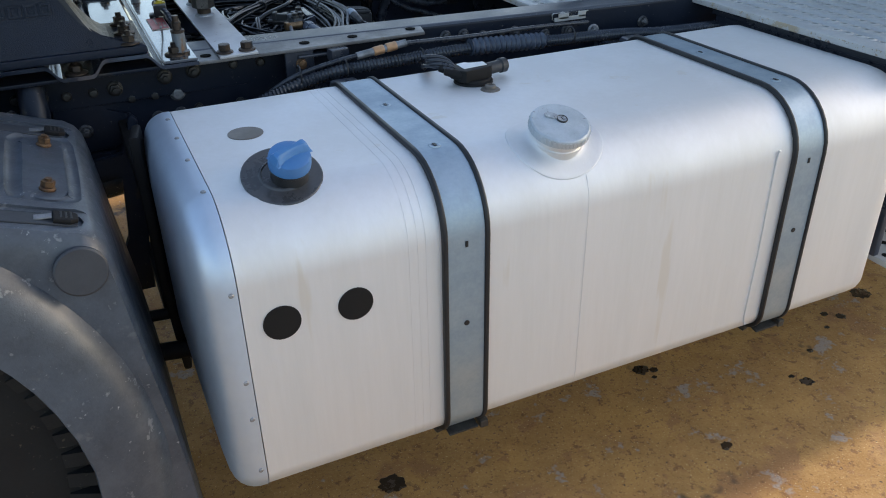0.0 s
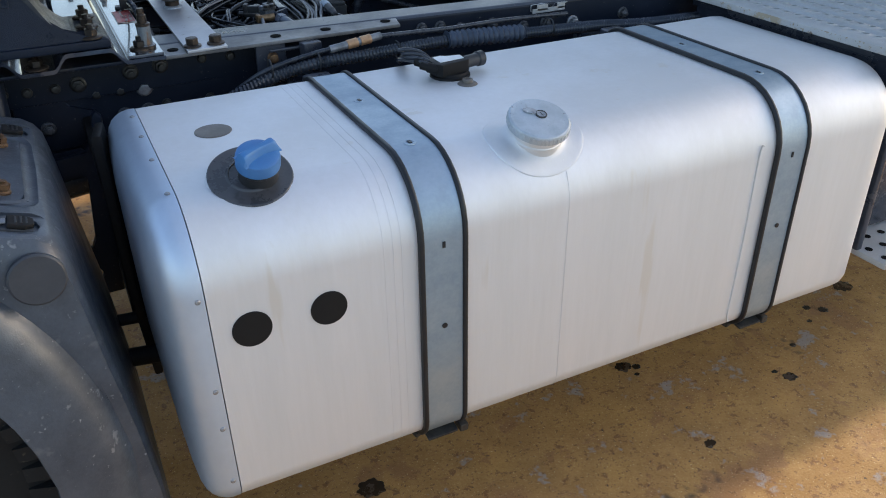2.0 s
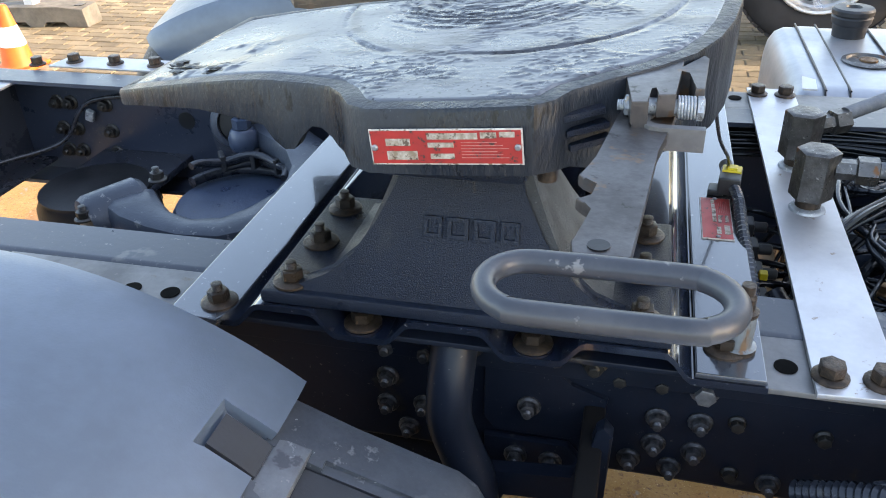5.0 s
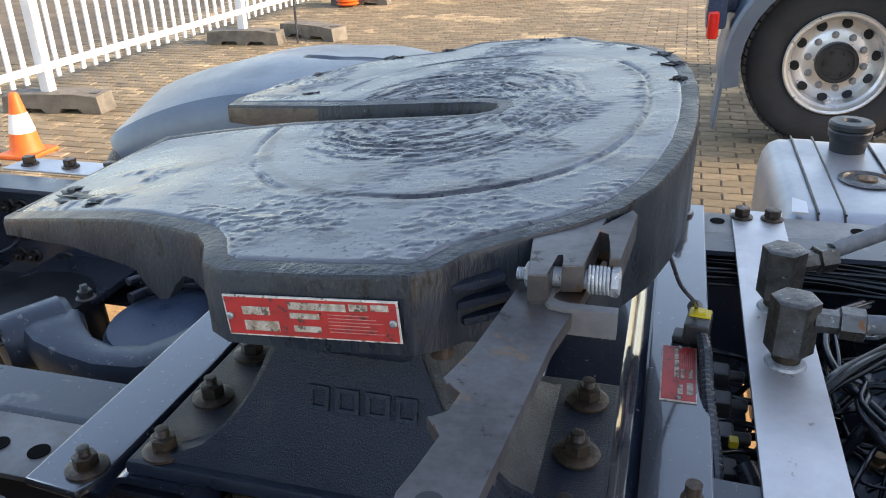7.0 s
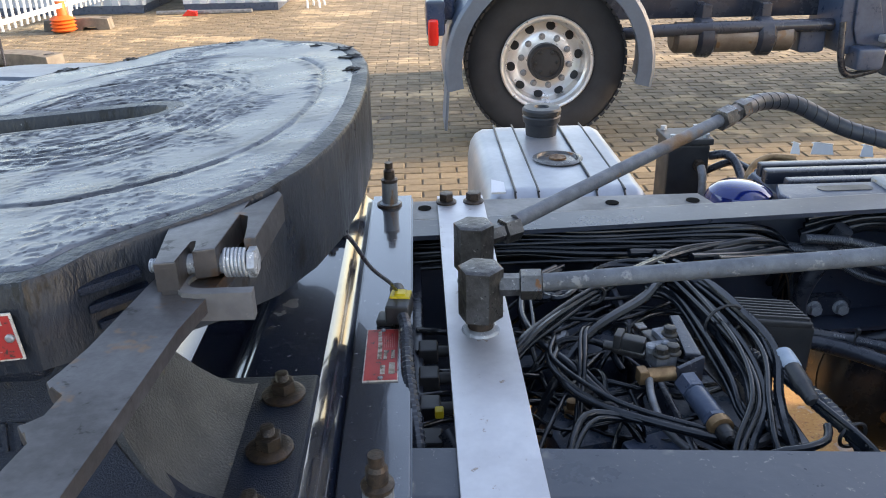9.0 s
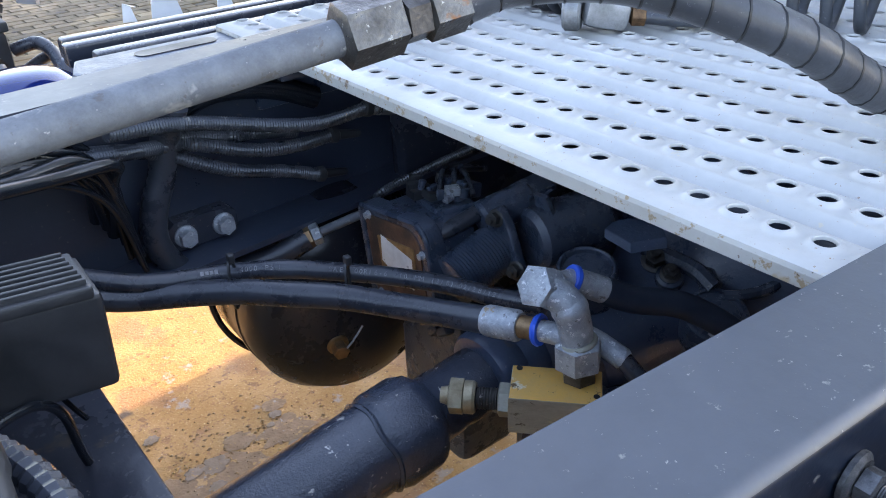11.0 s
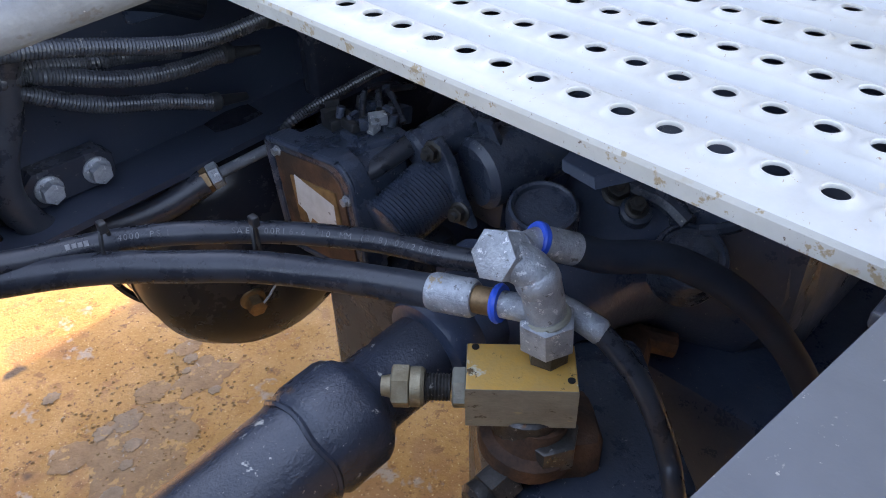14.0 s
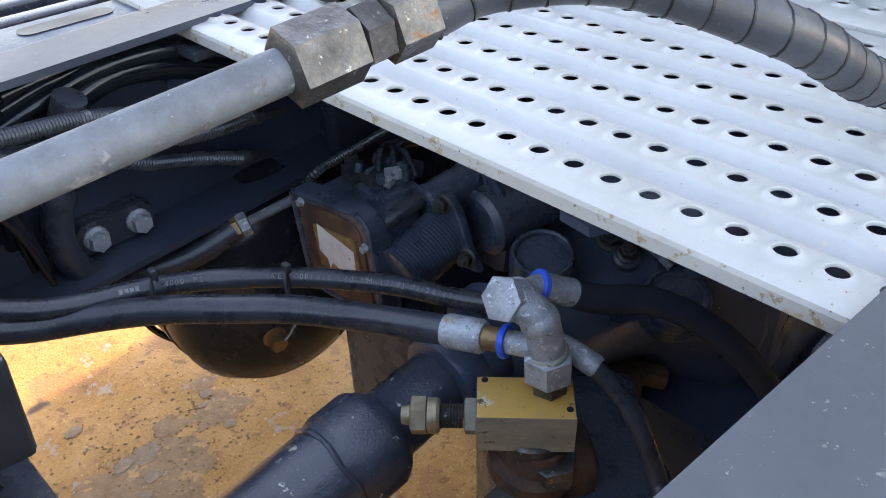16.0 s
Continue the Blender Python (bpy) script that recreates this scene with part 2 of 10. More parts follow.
def tube(bm, pts, r, seg=8, rib=0.0, step=0.012, flat=1.0, closed=False):
    """A hose along the points; rib: the depth of its corrugations."""
    path = smooth_path(pts, step)
    if closed:
        path = path[:-1]
    n, rings, side = len(path), [], None
    for k, p in enumerate(path):
        ahead = (path[(k + 1) % n] - path[k - 1]) if closed or 0 < k < n - 1 else (path[1] - path[0] if k == 0 else path[-1] - path[-2])
        ahead.normalize()
        side = frame_of(ahead)[0] if side is None else (side - ahead * side.dot(ahead)).normalized()
        other = ahead.cross(side)
        rr = r - (rib if k % 2 else 0.0)
        rings.append([bm.verts.new(p + rr * (math.cos(t) * side + flat * math.sin(t) * other)) for t in (2 * math.pi * j / seg for j in range(seg))])
    pairs = list(zip(rings, rings[1:])) + ([(rings[-1], rings[0])] if closed else [])
    for a, b in pairs:
        for j in range(seg):
            bm.faces.new((a[j], a[(j + 1) % seg], b[(j + 1) % seg], b[j]))
    if not closed:
        bm.faces.new(rings[0])
        bm.faces.new(rings[-1])


def slab(bm, outline, thick, bev=0.0):
    """A flat piece: an outline of points in space, thickened by the vector thick."""
    thick = Vector(thick)
    a = [bm.verts.new(p) for p in outline]
    b = [bm.verts.new(Vector(p) + thick) for p in outline]
    n = len(a)
    faces = [bm.faces.new(a), bm.faces.new(b)] + [bm.faces.new((a[k], a[(k + 1) % n], b[(k + 1) % n], b[k])) for k in range(n)]
    if bev:
        edges = list({e for f in faces[:2] for e in f.edges})
        bmesh.ops.bevel(bm, geom=edges, offset=bev, segments=2, affect="EDGES", profile=0.5)


def sweep(bm, rows, closed_ring=True, cap=True):
    """Skins rows of points that have equal lengths."""
    rings = [[bm.verts.new(p) for p in row] for row in rows]
    n = len(rings[0])
    for a, b in zip(rings, rings[1:]):
        for j in range(n if closed_ring else n - 1):
            bm.faces.new((a[j], a[(j + 1) % n], b[(j + 1) % n], b[j]))
    if cap and closed_ring:
        bm.faces.new(rings[0])
        bm.faces.new(rings[-1])


ROUND = {"cable", "hose", "coil", "cable_tie", "brake_hose", "elbow", "spring", "sensor_cable", "rubber_edge", "tube", "tie_tube", "strap_edge"}


def mesh_of(bm, name, material, sharp=32):
    sharp = 62 if name in ROUND else sharp
    bmesh.ops.remove_doubles(bm, verts=bm.verts, dist=1e-6)
    bmesh.ops.recalc_face_normals(bm, faces=bm.faces)
    data = bpy.data.meshes.new(name)
    bm.to_mesh(data)
    bm.free()
    data.materials.append(material)
    data.polygons.foreach_set("use_smooth", [True] * len(data.polygons))
    data.set_sharp_from_angle(angle=radians(sharp))
    if len(data.polygons) < 500:
        keep_flats(data, math.cos(radians(sharp)))
    return data


def keep_flats(data, limit):
    """Corner normals weighed by area, so that rounded edges leave the flat faces flat."""
    faces = [(p.normal.copy(), p.area) for p in data.polygons]
    around = collections.defaultdict(list)
    for p in data.polygons:
        for v in p.vertices:
            around[v].append(p.index)
    corner = []
    for p in data.polygons:
        n0 = faces[p.index][0]
        for v in p.vertices:
            total = Vector()
            for q in around[v]:
                n, area = faces[q]
                if n.dot(n0) > limit:
                    total += n * area
            corner.append(total.normalized() if total.length > 1e-12 else n0)
    data.normals_split_custom_set(corner)


def thing(name, at, label, category, group="", kind=""):
    ob = new(name)
    ob.location = at
    ob.empty_display_size = 0.05
    return tagged(ob, label, category, group, kind)


def root_of(ob):
    while ob.parent:
        ob = ob.parent
    return ob


def part(name, bm, material, parent, label=""):
    """Links a bmesh, given in world places, as one part under a thing or a part."""
    bm.transform(Matrix.Translation(-root_of(parent).location))
    ob = new(name, mesh_of(bm, name, material))
    ob.parent = parent
    return tagged(ob, label)


def single(name, bm, material, label, category, kind="", group=""):
    return tagged(new(name, mesh_of(bm, name, material)), label, category, group, kind)


def piece(name, data, parent, at, turn=None):
    """One more of a shared mesh under a thing, at a place of the world."""
    ob = new(name, data)
    ob.parent = parent
    m = Matrix.Translation(Vector(at) - root_of(parent).location)
    ob.matrix_basis = m @ (turn if turn else Matrix.Identity(4))
    return ob


def bolt_mesh(name, material, af=0.022, head=0.014, washer=0.019, stud=0.0):
    """A hexagon bolt that points up z: flange, head and, where there is one, a stud end with thread."""
    bm = bmesh.new()
    lathe(bm, [(washer, 0), (washer, 0.003), (washer * 0.8, 0.0055), (af * 0.5, 0.0055)], (0, 0, 0), (0, 0, 1), 16)
    hexa(bm, (0, 0, 0.005), (0, 0, 0.005 + head), af * 0.577, 0.0012)
    if stud:
        r = af * 0.3
        lathe(bm, [(r if k % 2 else r * 0.9, 0.005 + head + stud * k / 12) for k in range(12)] + [(r * 0.7, 0.005 + head + stud)], (0, 0, 0), (0, 0, 1), 12)
    return mesh_of(bm, name, material)


def cut(ob, bm):
    """Takes the shape bm, given in world places, out of a part."""
    if "custom_normal" in ob.data.attributes:
        ob.data.attributes.remove(ob.data.attributes["custom_normal"])
        ob.data.update()
    tool = new("tool", mesh_of(bm, "tool", ob.data.materials[0]))
    if "custom_normal" in tool.data.attributes:
        tool.data.attributes.remove(tool.data.attributes["custom_normal"])
    m = ob.modifiers.new("cut", "BOOLEAN")
    m.object, m.solver, m.use_self = tool, "EXACT", True
    bpy.context.view_layer.update()
    data = bpy.data.meshes.new_from_object(ob.evaluated_get(bpy.context.evaluated_depsgraph_get()))
    ob.modifiers.clear()
    ob.data = data
    bpy.data.objects.remove(tool)
    data.polygons.foreach_set("use_smooth", [True] * len(data.polygons))
    data.set_sharp_from_angle(angle=radians(32))


def facing(axis, spin=0.0):
    return Vector(axis).to_track_quat("Z", "Y").to_matrix().to_4x4() @ Matrix.Rotation(spin, 4, "Z")


# ---- plan ----
YC = 1.285            # the lorry's middle line; x runs forwards along it
RAIL_TOP, RAIL_LOW = 1.01, 0.735
M["void"] = surf("dark_hole", (0.004, 0.004, 0.004), (0.003, 0.003, 0.003), (0.9, 1.0), gloss=0.1)
M["webbolt"] = surf("greasy_grey_bolt", (0.13, 0.132, 0.14), (0.035, 0.036, 0.04), (0.3, 0.5), 0.5, 80, bump=0.3, bscale=300)
BOLT = dict(
    rust=bolt_mesh("bolt", M["rustbolt"], 0.026, 0.016, 0.021),
    stud=bolt_mesh("bolt", M["rustbolt"], 0.025, 0.015, 0.025, 0.01),
    copper=bolt_mesh("bolt", M["copper"], 0.02, 0.012, 0.0135, 0.004),
    dark=bolt_mesh("bolt", M["darkbolt"], 0.024, 0.014, 0.019, 0.01),
    zinc=bolt_mesh("bolt", M["zinc"], 0.022, 0.013, 0.0165),
    grey=bolt_mesh("bolt", M["greybolt"], 0.024, 0.014, 0.02),
    small=bolt_mesh("bolt", M["darkbolt"], 0.016, 0.009, 0.012),
    web=bolt_mesh("bolt", M["webbolt"], 0.02, 0.011, 0.017, 0.008),
)

BOLT["stud"].materials.append(surf("dark_rusty_nut", (0.05, 0.036, 0.025), (0.018, 0.015, 0.013), (0.25, 0.45), 0.3, 70, bump=0.5, bscale=300, spots=[((0.14, 0.085, 0.045), 60, 0.24)]))
for face in BOLT["stud"].polygons:
    face.material_index = 1 if face.center.z > 0.009 else 0


# ---- ground ----
def ground_material(name, sand, wet, oil):
    m = surf(name, sand, wet, (0.45, 0.85), 0.0, 7, (1, 1, 1), 0.9, 130, spots=[((0.30, 0.15, 0.055), 2.6, 0.38), ((0.30, 0.15, 0.055), 11, 0.32), ((0.22, 0.105, 0.037), 30, 0.345), ((0.31, 0.26, 0.225), 7, 0.3), ((0.20, 0.10, 0.036), 85, 0.33), ((0.64, 0.47, 0.24), 150, 0.27), ((0.22, 0.19, 0.165), 60, 0.17), (oil, 3, 0.24), (oil, 60, 0.2)], fine=0.4)
    return m


M["sand"] = ground_material("sandy_concrete", (0.44, 0.245, 0.072), (0.33, 0.178, 0.055), (0.07, 0.045, 0.028))
M["joint"] = surf("sanded_joint", (0.17, 0.13, 0.082), (0.09, 0.07, 0.048), (0.8, 0.95), 0.0, 3, bump=0.5, bscale=80)
bm = bmesh.new()
box(bm, (0, 0, -0.06), (400, 400, 0.1))
single("ground", bm, M["joint"], "sandy ground that reaches the horizon", "ground", "structure")
bm = bmesh.new()
box(bm, (0.0, 1.05, -0.02), (24, 3.9, 0.04), bev=0.004)
single("pavement", bm, M["sand"], "sand-covered brown concrete yard with oil spots", "pavement", "structure")


# unseen ground, added in grey so that the tank reflects a neutral tone
bm = bmesh.new()
box(bm, (0.0, -6.95, -0.02), (24, 12.1, 0.04), bev=0.004)
M["concrete"] = surf("grey_concrete", (0.34, 0.34, 0.34), (0.26, 0.26, 0.265), (0.6, 0.85), 0.0, 3, bump=0.5, bscale=60, spots=[((0.2, 0.19, 0.18), 5, 0.33)])
single("pavement", bm, M["concrete"], "unseen plain grey concrete, added beside the lorry for a neutral reflection", "pavement", "structure")
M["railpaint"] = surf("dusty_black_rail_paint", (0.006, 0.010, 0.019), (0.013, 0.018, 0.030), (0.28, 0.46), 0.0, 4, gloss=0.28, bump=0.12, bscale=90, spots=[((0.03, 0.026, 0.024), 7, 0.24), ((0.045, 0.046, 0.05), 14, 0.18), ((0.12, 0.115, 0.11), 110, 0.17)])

M["raildustlit"] = surf("dusty_skylit_flange", (0.038, 0.046, 0.06), (0.062, 0.071, 0.088), (0.24, 0.44), 0.0, 5, bump=0.12, bscale=90, spots=[((0.12, 0.12, 0.12), 9, 0.24), ((0.2, 0.195, 0.185), 60, 0.2), ((0.24, 0.23, 0.22), 180, 0.17)])


M["oilstain"] = surf("oil_stain", (0.03, 0.02, 0.012), (0.055, 0.034, 0.018), (0.12, 0.35), 0.0, 20, gloss=0.6)


def ground_stain(x, y, r, material, label, seed, long=1.0, lift=0.0):
    """A thin stain with a ragged edge on the concrete."""
    bm = bmesh.new()
    rows = []
    for h, k in ((0.0004 + lift, 1.0), (0.0012 + lift, 0.93)):
        rows.append([(x + k * r * long * (1 + 0.34 * noise.noise(Vector((2.2 * math.cos(t), 2.2 * math.sin(t), seed))) + 0.2 * noise.noise(Vector((7 * math.cos(t), 7 * math.sin(t), seed)))) * math.cos(t), y + k * r * (1 + 0.34 * noise.noise(Vector((2.2 * math.cos(t), 2.2 * math.sin(t), seed))) + 0.2 * noise.noise(Vector((7 * math.cos(t), 7 * math.sin(t), seed)))) * math.sin(t), h) for t in [2 * math.pi * j / 40 for j in range(40)]])
    sweep(bm, rows)
    return single("oil_stain", bm, material, label, "oil stain", "", "oil stains")


for k, (x, y, r) in enumerate([(1.21, 0.357, 0.022), (1.245, 0.34, 0.012), (1.225, 0.31, 0.007), (1.623, 0.092, 0.018), (1.60, 0.13, 0.008), (1.213, -0.014, 0.015), (0.34, 0.253, 0.03), (2.17, 0.368, 0.03), (1.993, 0.296, 0.015), (1.953, 0.33, 0.012), (1.90, 0.27, 0.008), (1.75, 0.2, 0.009)]):
    ground_stain(x, y, r, M["oilstain"], "black oil drip on the sandy concrete", k * 3.1, 1.2)
M["barepatch"] = surf("bare_damp_concrete", (0.27, 0.155, 0.06), (0.19, 0.108, 0.045), (0.35, 0.65), 0.0, 30, bump=0.6, bscale=160, spots=[((0.30, 0.25, 0.2), 50, 0.26), ((0.40, 0.23, 0.075), 26, 0.36)])
for k, (x, y, r) in enumerate([(1.02, 2.02, 0.085), (0.96, 1.93, 0.075), (1.20, 2.08, 0.05), (0.90, 2.08, 0.035), (1.10, 2.12, 0.03), (1.22, 2.18, 0.022)]):
    ground_stain(x, y, r, M["barepatch"], "damp brown patch where the sand is worn thin", 40 + k * 2.3, 1.3, 0.0002 * k)
M["barecement"] = surf("bare_grey_cement", (0.25, 0.185, 0.13), (0.17, 0.12, 0.08), (0.5, 0.75), 0.0, 40, bump=0.5, bscale=160, spots=[((0.36, 0.22, 0.085), 60, 0.3)])
for k, (x, y, r) in enumerate([(1.022, 2.083, 0.026), (0.975, 2.09, 0.017), (1.0, 2.02, 0.016), (0.97, 1.985, 0.012), (0.941, 2.256, 0.016), (1.207, 2.146, 0.013), (1.193, 2.028, 0.012), (0.917, 1.94, 0.018), (1.18, 2.12, 0.009)]):
    ground_stain(x, y, r, M["barecement"], "bare grey cement patch in the sandy concrete", 80 + k * 1.7, 1.2, 0.0012 + 0.0001 * k)
bm = bmesh.new()
rnd = random.Random(5)
for k in range(320):
    x, y = rnd.gauss(1.06, 0.12), rnd.gauss(2.07, 0.12)
    r, a = rnd.uniform(0.0012, 0.0055), rnd.uniform(0, 6.28)
    low = [bm.verts.new((x + r * (1 + 0.5 * math.sin(3 * t + a)) * math.cos(t), y + r * math.sin(t), 0.0003)) for t in [math.pi * 2 * q / 7 for q in range(7)]]
    peak = bm.verts.new((x, y, 0.0028 + 0.12 * r))
    for q in range(7):
        bm.faces.new((low[q], low[(q + 1) % 7], peak))
single("sand_crumbs", bm, M["barepatch"], "dark crumbs of damp sand on the concrete", "sand", "stuff")


# paler copy of the rail paint for the far rail: haze put into the colour
M["railhaze"] = surf("hazy_rail_paint", (0.022, 0.031, 0.052), (0.038, 0.048, 0.072), (0.25, 0.45), 0.0, 4, gloss=0.6, bump=0.12, bscale=90, spots=[((0.06, 0.062, 0.068), 12, 0.2), ((0.14, 0.135, 0.13), 110, 0.19)])


# ---- chassis rails ----
def rail_side(x):
    """How far the rail's web stands from the middle line."""
    return 0.397 + 0.0735 * (min(max(x, 0.2), 1.4) - 0.1 if x > 0.2 else max(x, 0.0) ** 2 / 0.4)


def frame_rail(sign, label):
    rail = thing("frame_rail", (0, YC + sign * 0.4, RAIL_LOW), label, "chassis rail", "chassis rails")
    bm = bmesh.new()
    rows = []
    for x in [-1.9, -1.2, -0.6, 0, 0.05, 0.1, 0.15, 0.2, 0.5, 0.9, 1.3, 1.4, 1.6, 2.2, 3.0]:
        w, t, fl, r = rail_side(x), 0.009, 0.09, 0.012
        sec = [(w - fl, RAIL_TOP - t), (w - fl, RAIL_TOP)]
        sec += [(w - r + r * math.sin(a), RAIL_TOP - r + r * math.cos(a)) for a in (0, 0.5, 1.05, 1.57)]
        sec += [(w - r + r * math.cos(a), RAIL_LOW + r - r * math.sin(a)) for a in (0, 0.5, 1.05, 1.57)]
        sec += [(w - fl, RAIL_LOW), (w - fl, RAIL_LOW + t), (w - t, RAIL_LOW + t), (w - t, RAIL_TOP - t)]
        rows.append([(x, YC + sign * d, z) for d, z in sec])
    sweep(bm, rows)
    channel = part("channel", bm, M["railpaint" if sign < 0 else "railhaze"], rail)
    # the up-facing flange is paler: dust, plus sky light put into its colour
    channel.data.materials.append(M["raildustlit"])
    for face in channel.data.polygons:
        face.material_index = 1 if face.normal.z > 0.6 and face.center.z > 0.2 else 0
    # the angle that carries the mounting plate
    a0, a1, o = -0.98, 0.715, 0.4
    # the stretch under the plate is near-black: the shade there, put into its colour
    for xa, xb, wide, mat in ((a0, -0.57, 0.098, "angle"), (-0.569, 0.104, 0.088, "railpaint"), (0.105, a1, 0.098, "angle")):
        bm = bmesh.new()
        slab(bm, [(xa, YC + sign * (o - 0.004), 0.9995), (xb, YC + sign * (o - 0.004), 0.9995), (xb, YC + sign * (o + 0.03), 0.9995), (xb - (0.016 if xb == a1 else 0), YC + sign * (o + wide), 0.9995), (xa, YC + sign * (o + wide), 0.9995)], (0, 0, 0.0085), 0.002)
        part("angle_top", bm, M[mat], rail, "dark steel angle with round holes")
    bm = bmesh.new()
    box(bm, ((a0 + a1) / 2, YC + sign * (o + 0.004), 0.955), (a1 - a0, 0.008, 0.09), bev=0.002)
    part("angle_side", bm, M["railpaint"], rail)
    hole = bmesh.new()
    cyl(hole, (0, 0, 0), (0, 0, 0.0012), 0.0135, seg=20)
    hole = mesh_of(hole, "hole", M["void"])
    for x in (-0.85, -0.79, -0.735, -0.675, 0.13, 0.38, 0.51, 0.675):
        piece("hole", hole, rail, (x, YC + sign * (o + 0.055), 1.0085))
    return rail


near_rail = frame_rail(-1, "black painted chassis rail beside the fuel tank, bolted through its web")
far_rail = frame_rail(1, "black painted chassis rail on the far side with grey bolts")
out = facing((0, -1, 0))
random.seed(4)
for x, z, k in [(-0.056, 0.914, "small"), (-0.001, 0.913, "small"), (0.054, 0.911, "grey"), (-0.001, 0.854, "web"), (0.055, 0.856, "web"), (-0.002, 0.807, "web"), (0.052, 0.802, "web"), (-0.033, 0.772, "web"), (0.023, 0.767, "web"),
                (0.104, 0.773, "small"), (0.155, 0.767, "web"), (0.211, 0.766, "web"), (0.101, 0.865, "small"), (0.207, 0.865, "small"), (-0.382, 0.921, "web"), (-0.325, 0.918, "web"), (-0.385, 0.864, "web"), (-0.388, 0.812, "web"), (-0.332, 0.818, "web"),
                (-0.357, 0.771, "web"), (0.36, 0.885, "small"), (0.782, 0.973, "web"), (0.836, 0.972, "web"), (0.894, 0.961, "web"), (0.949, 0.96, "small"), (0.993, 0.964, "web"), (1.09, 0.945, "web"), (1.16, 0.95, "web"), (1.25, 0.94, "grey"), (1.42, 0.95, "web")]:
    piece("bolt", BOLT[k], near_rail, (x, YC - rail_side(x) - 0.0005, z), out @ Matrix.Rotation(random.random(), 4, "Z"))
WEB = YC - 0.397
bm = bmesh.new()
slab(bm, [(x, WEB - 0.001, z) for x, z in ((-0.239, 0.941), (-0.14, 0.939), (-0.132, 0.905), (-0.12, 0.893), (-0.068, 0.88), (-0.072, 0.85), (-0.086, 0.812), (-0.118, 0.796), (-0.226, 0.796), (-0.242, 0.82))], (0, -0.008, 0), 0.003)
part("stiffener_plate", bm, M["railpaint"], near_rail)
# plate added to hide sunlit ground, so the gap under the rail stays dark
bm = bmesh.new()
slab(bm, [(x, WEB + 0.02, z) for x, z in ((-0.72, 0.738), (-0.21, 0.738), (-0.2, 0.66), (-0.26, 0.58), (-0.34, 0.50), (-0.72, 0.50))], (0, 0.008, 0), 0.003)
part("hanger_plate", bm, M["railpaint"], near_rail)
bm = bmesh.new()
slab(bm, [(x, WEB - 0.003, z) for x, z in ((-0.24, 0.79), (-0.118, 0.79), (-0.1, 0.768), (-0.088, 0.728), (-0.114, 0.716), (-0.24, 0.708))], (0, -0.014, 0), 0.004)
part("stiffener_plate", bm, M["railpaint"], near_rail)
for x, z, o_ in ((-0.176, 0.85, 0.009), (-0.193, 0.761, 0.017), (-0.142, 0.759, 0.017)):
    piece("bolt", BOLT["web"], near_rail, (x, WEB - o_, z), out @ Matrix.Rotation(x * 40, 4, "Z"))
bm = bmesh.new()
slab(bm, [(-1.52, 1.70, 1.0085), (-1.0, 1.70, 1.0085), (-1.0, 1.78, 1.0085), (-1.508, 1.781, 1.0085)], (0, 0, 0.006), 0.0015)
part("silver_plate", bm, M["strip"], far_rail, "silver plate on the rail's top")
for x, y in ((-1.561, 1.712), (-1.469, 1.736), (-1.353, 1.738), (-1.24, 1.738)):
    piece("bolt", BOLT["rust"], far_rail, (x, y, 1.0145 if x > -1.52 else 1.01), Matrix.Rotation(x * 9, 4, "Z"))
bm = bmesh.new()
cyl(bm, (-1.142, YC + 0.388, 0.901), (-1.142, YC + 0.3865, 0.901), 0.022, seg=20)
part("hole", bm, M["rubber"], far_rail)
for x, k in [(-0.31, "small"), (-0.25, "small"), (-0.2, "small"), (-0.14, "small"), (-0.09, "dark"), (0.03, "dark"), (0.1, "dark"), (0.2, "small"), (0.27, "small"), (-0.42, "small"), (-0.5, "small"), (-0.36, "small")]:
    piece("bolt", BOLT[k], near_rail, (x, YC - 0.4085, 0.955 + 0.012 * math.sin(9 * x)), out @ Matrix.Rotation(random.random(), 4, "Z"))
for x in (0.950, 1.007):
    piece("bolt", BOLT["zinc"], far_rail, (x, 1.7093, 0.767), facing((0, -1, 0), x))
for x, z, k in [(0.90, 0.755, "dark"), (0.12, 0.93, "small")]:
    piece("bolt", BOLT[k], far_rail, (x, YC + rail_side(x) - 0.0095, z), facing((0, -1, 0), random.random()))
for x in (-1.46, -1.36, -1.5):
    for z in (0.93, 0.86, 0.8):
        piece("bolt", BOLT["dark"], far_rail, (x, YC + 0.388, z), facing((0, -1, 0), random.random()))

# rear cross member
cross = thing("cross_member", (-1.6, YC, 0.76), "black pressed steel cross member between the rails", "cross member")
bm = bmesh.new()
box(bm, (-1.62, YC, 0.885), (0.01, 0.775, 0.24), bev=0.003)
part("web", bm, M["black"], cross)
bm = bmesh.new()
box(bm, (-1.585, YC, 1.0), (0.075, 0.775, 0.009), bev=0.003)
part("flange", bm, M["strip"], cross, "silver top flange")
bm = bmesh.new()
box(bm, (-1.585, YC, 0.77), (0.075, 0.775, 0.009), bev=0.003)
part("flange", bm, M["black"], cross)


# ---- fuel tank ----
TANK_TOP, TANK_LOW, TANK_BACK = 0.966, 0.362, 0.645


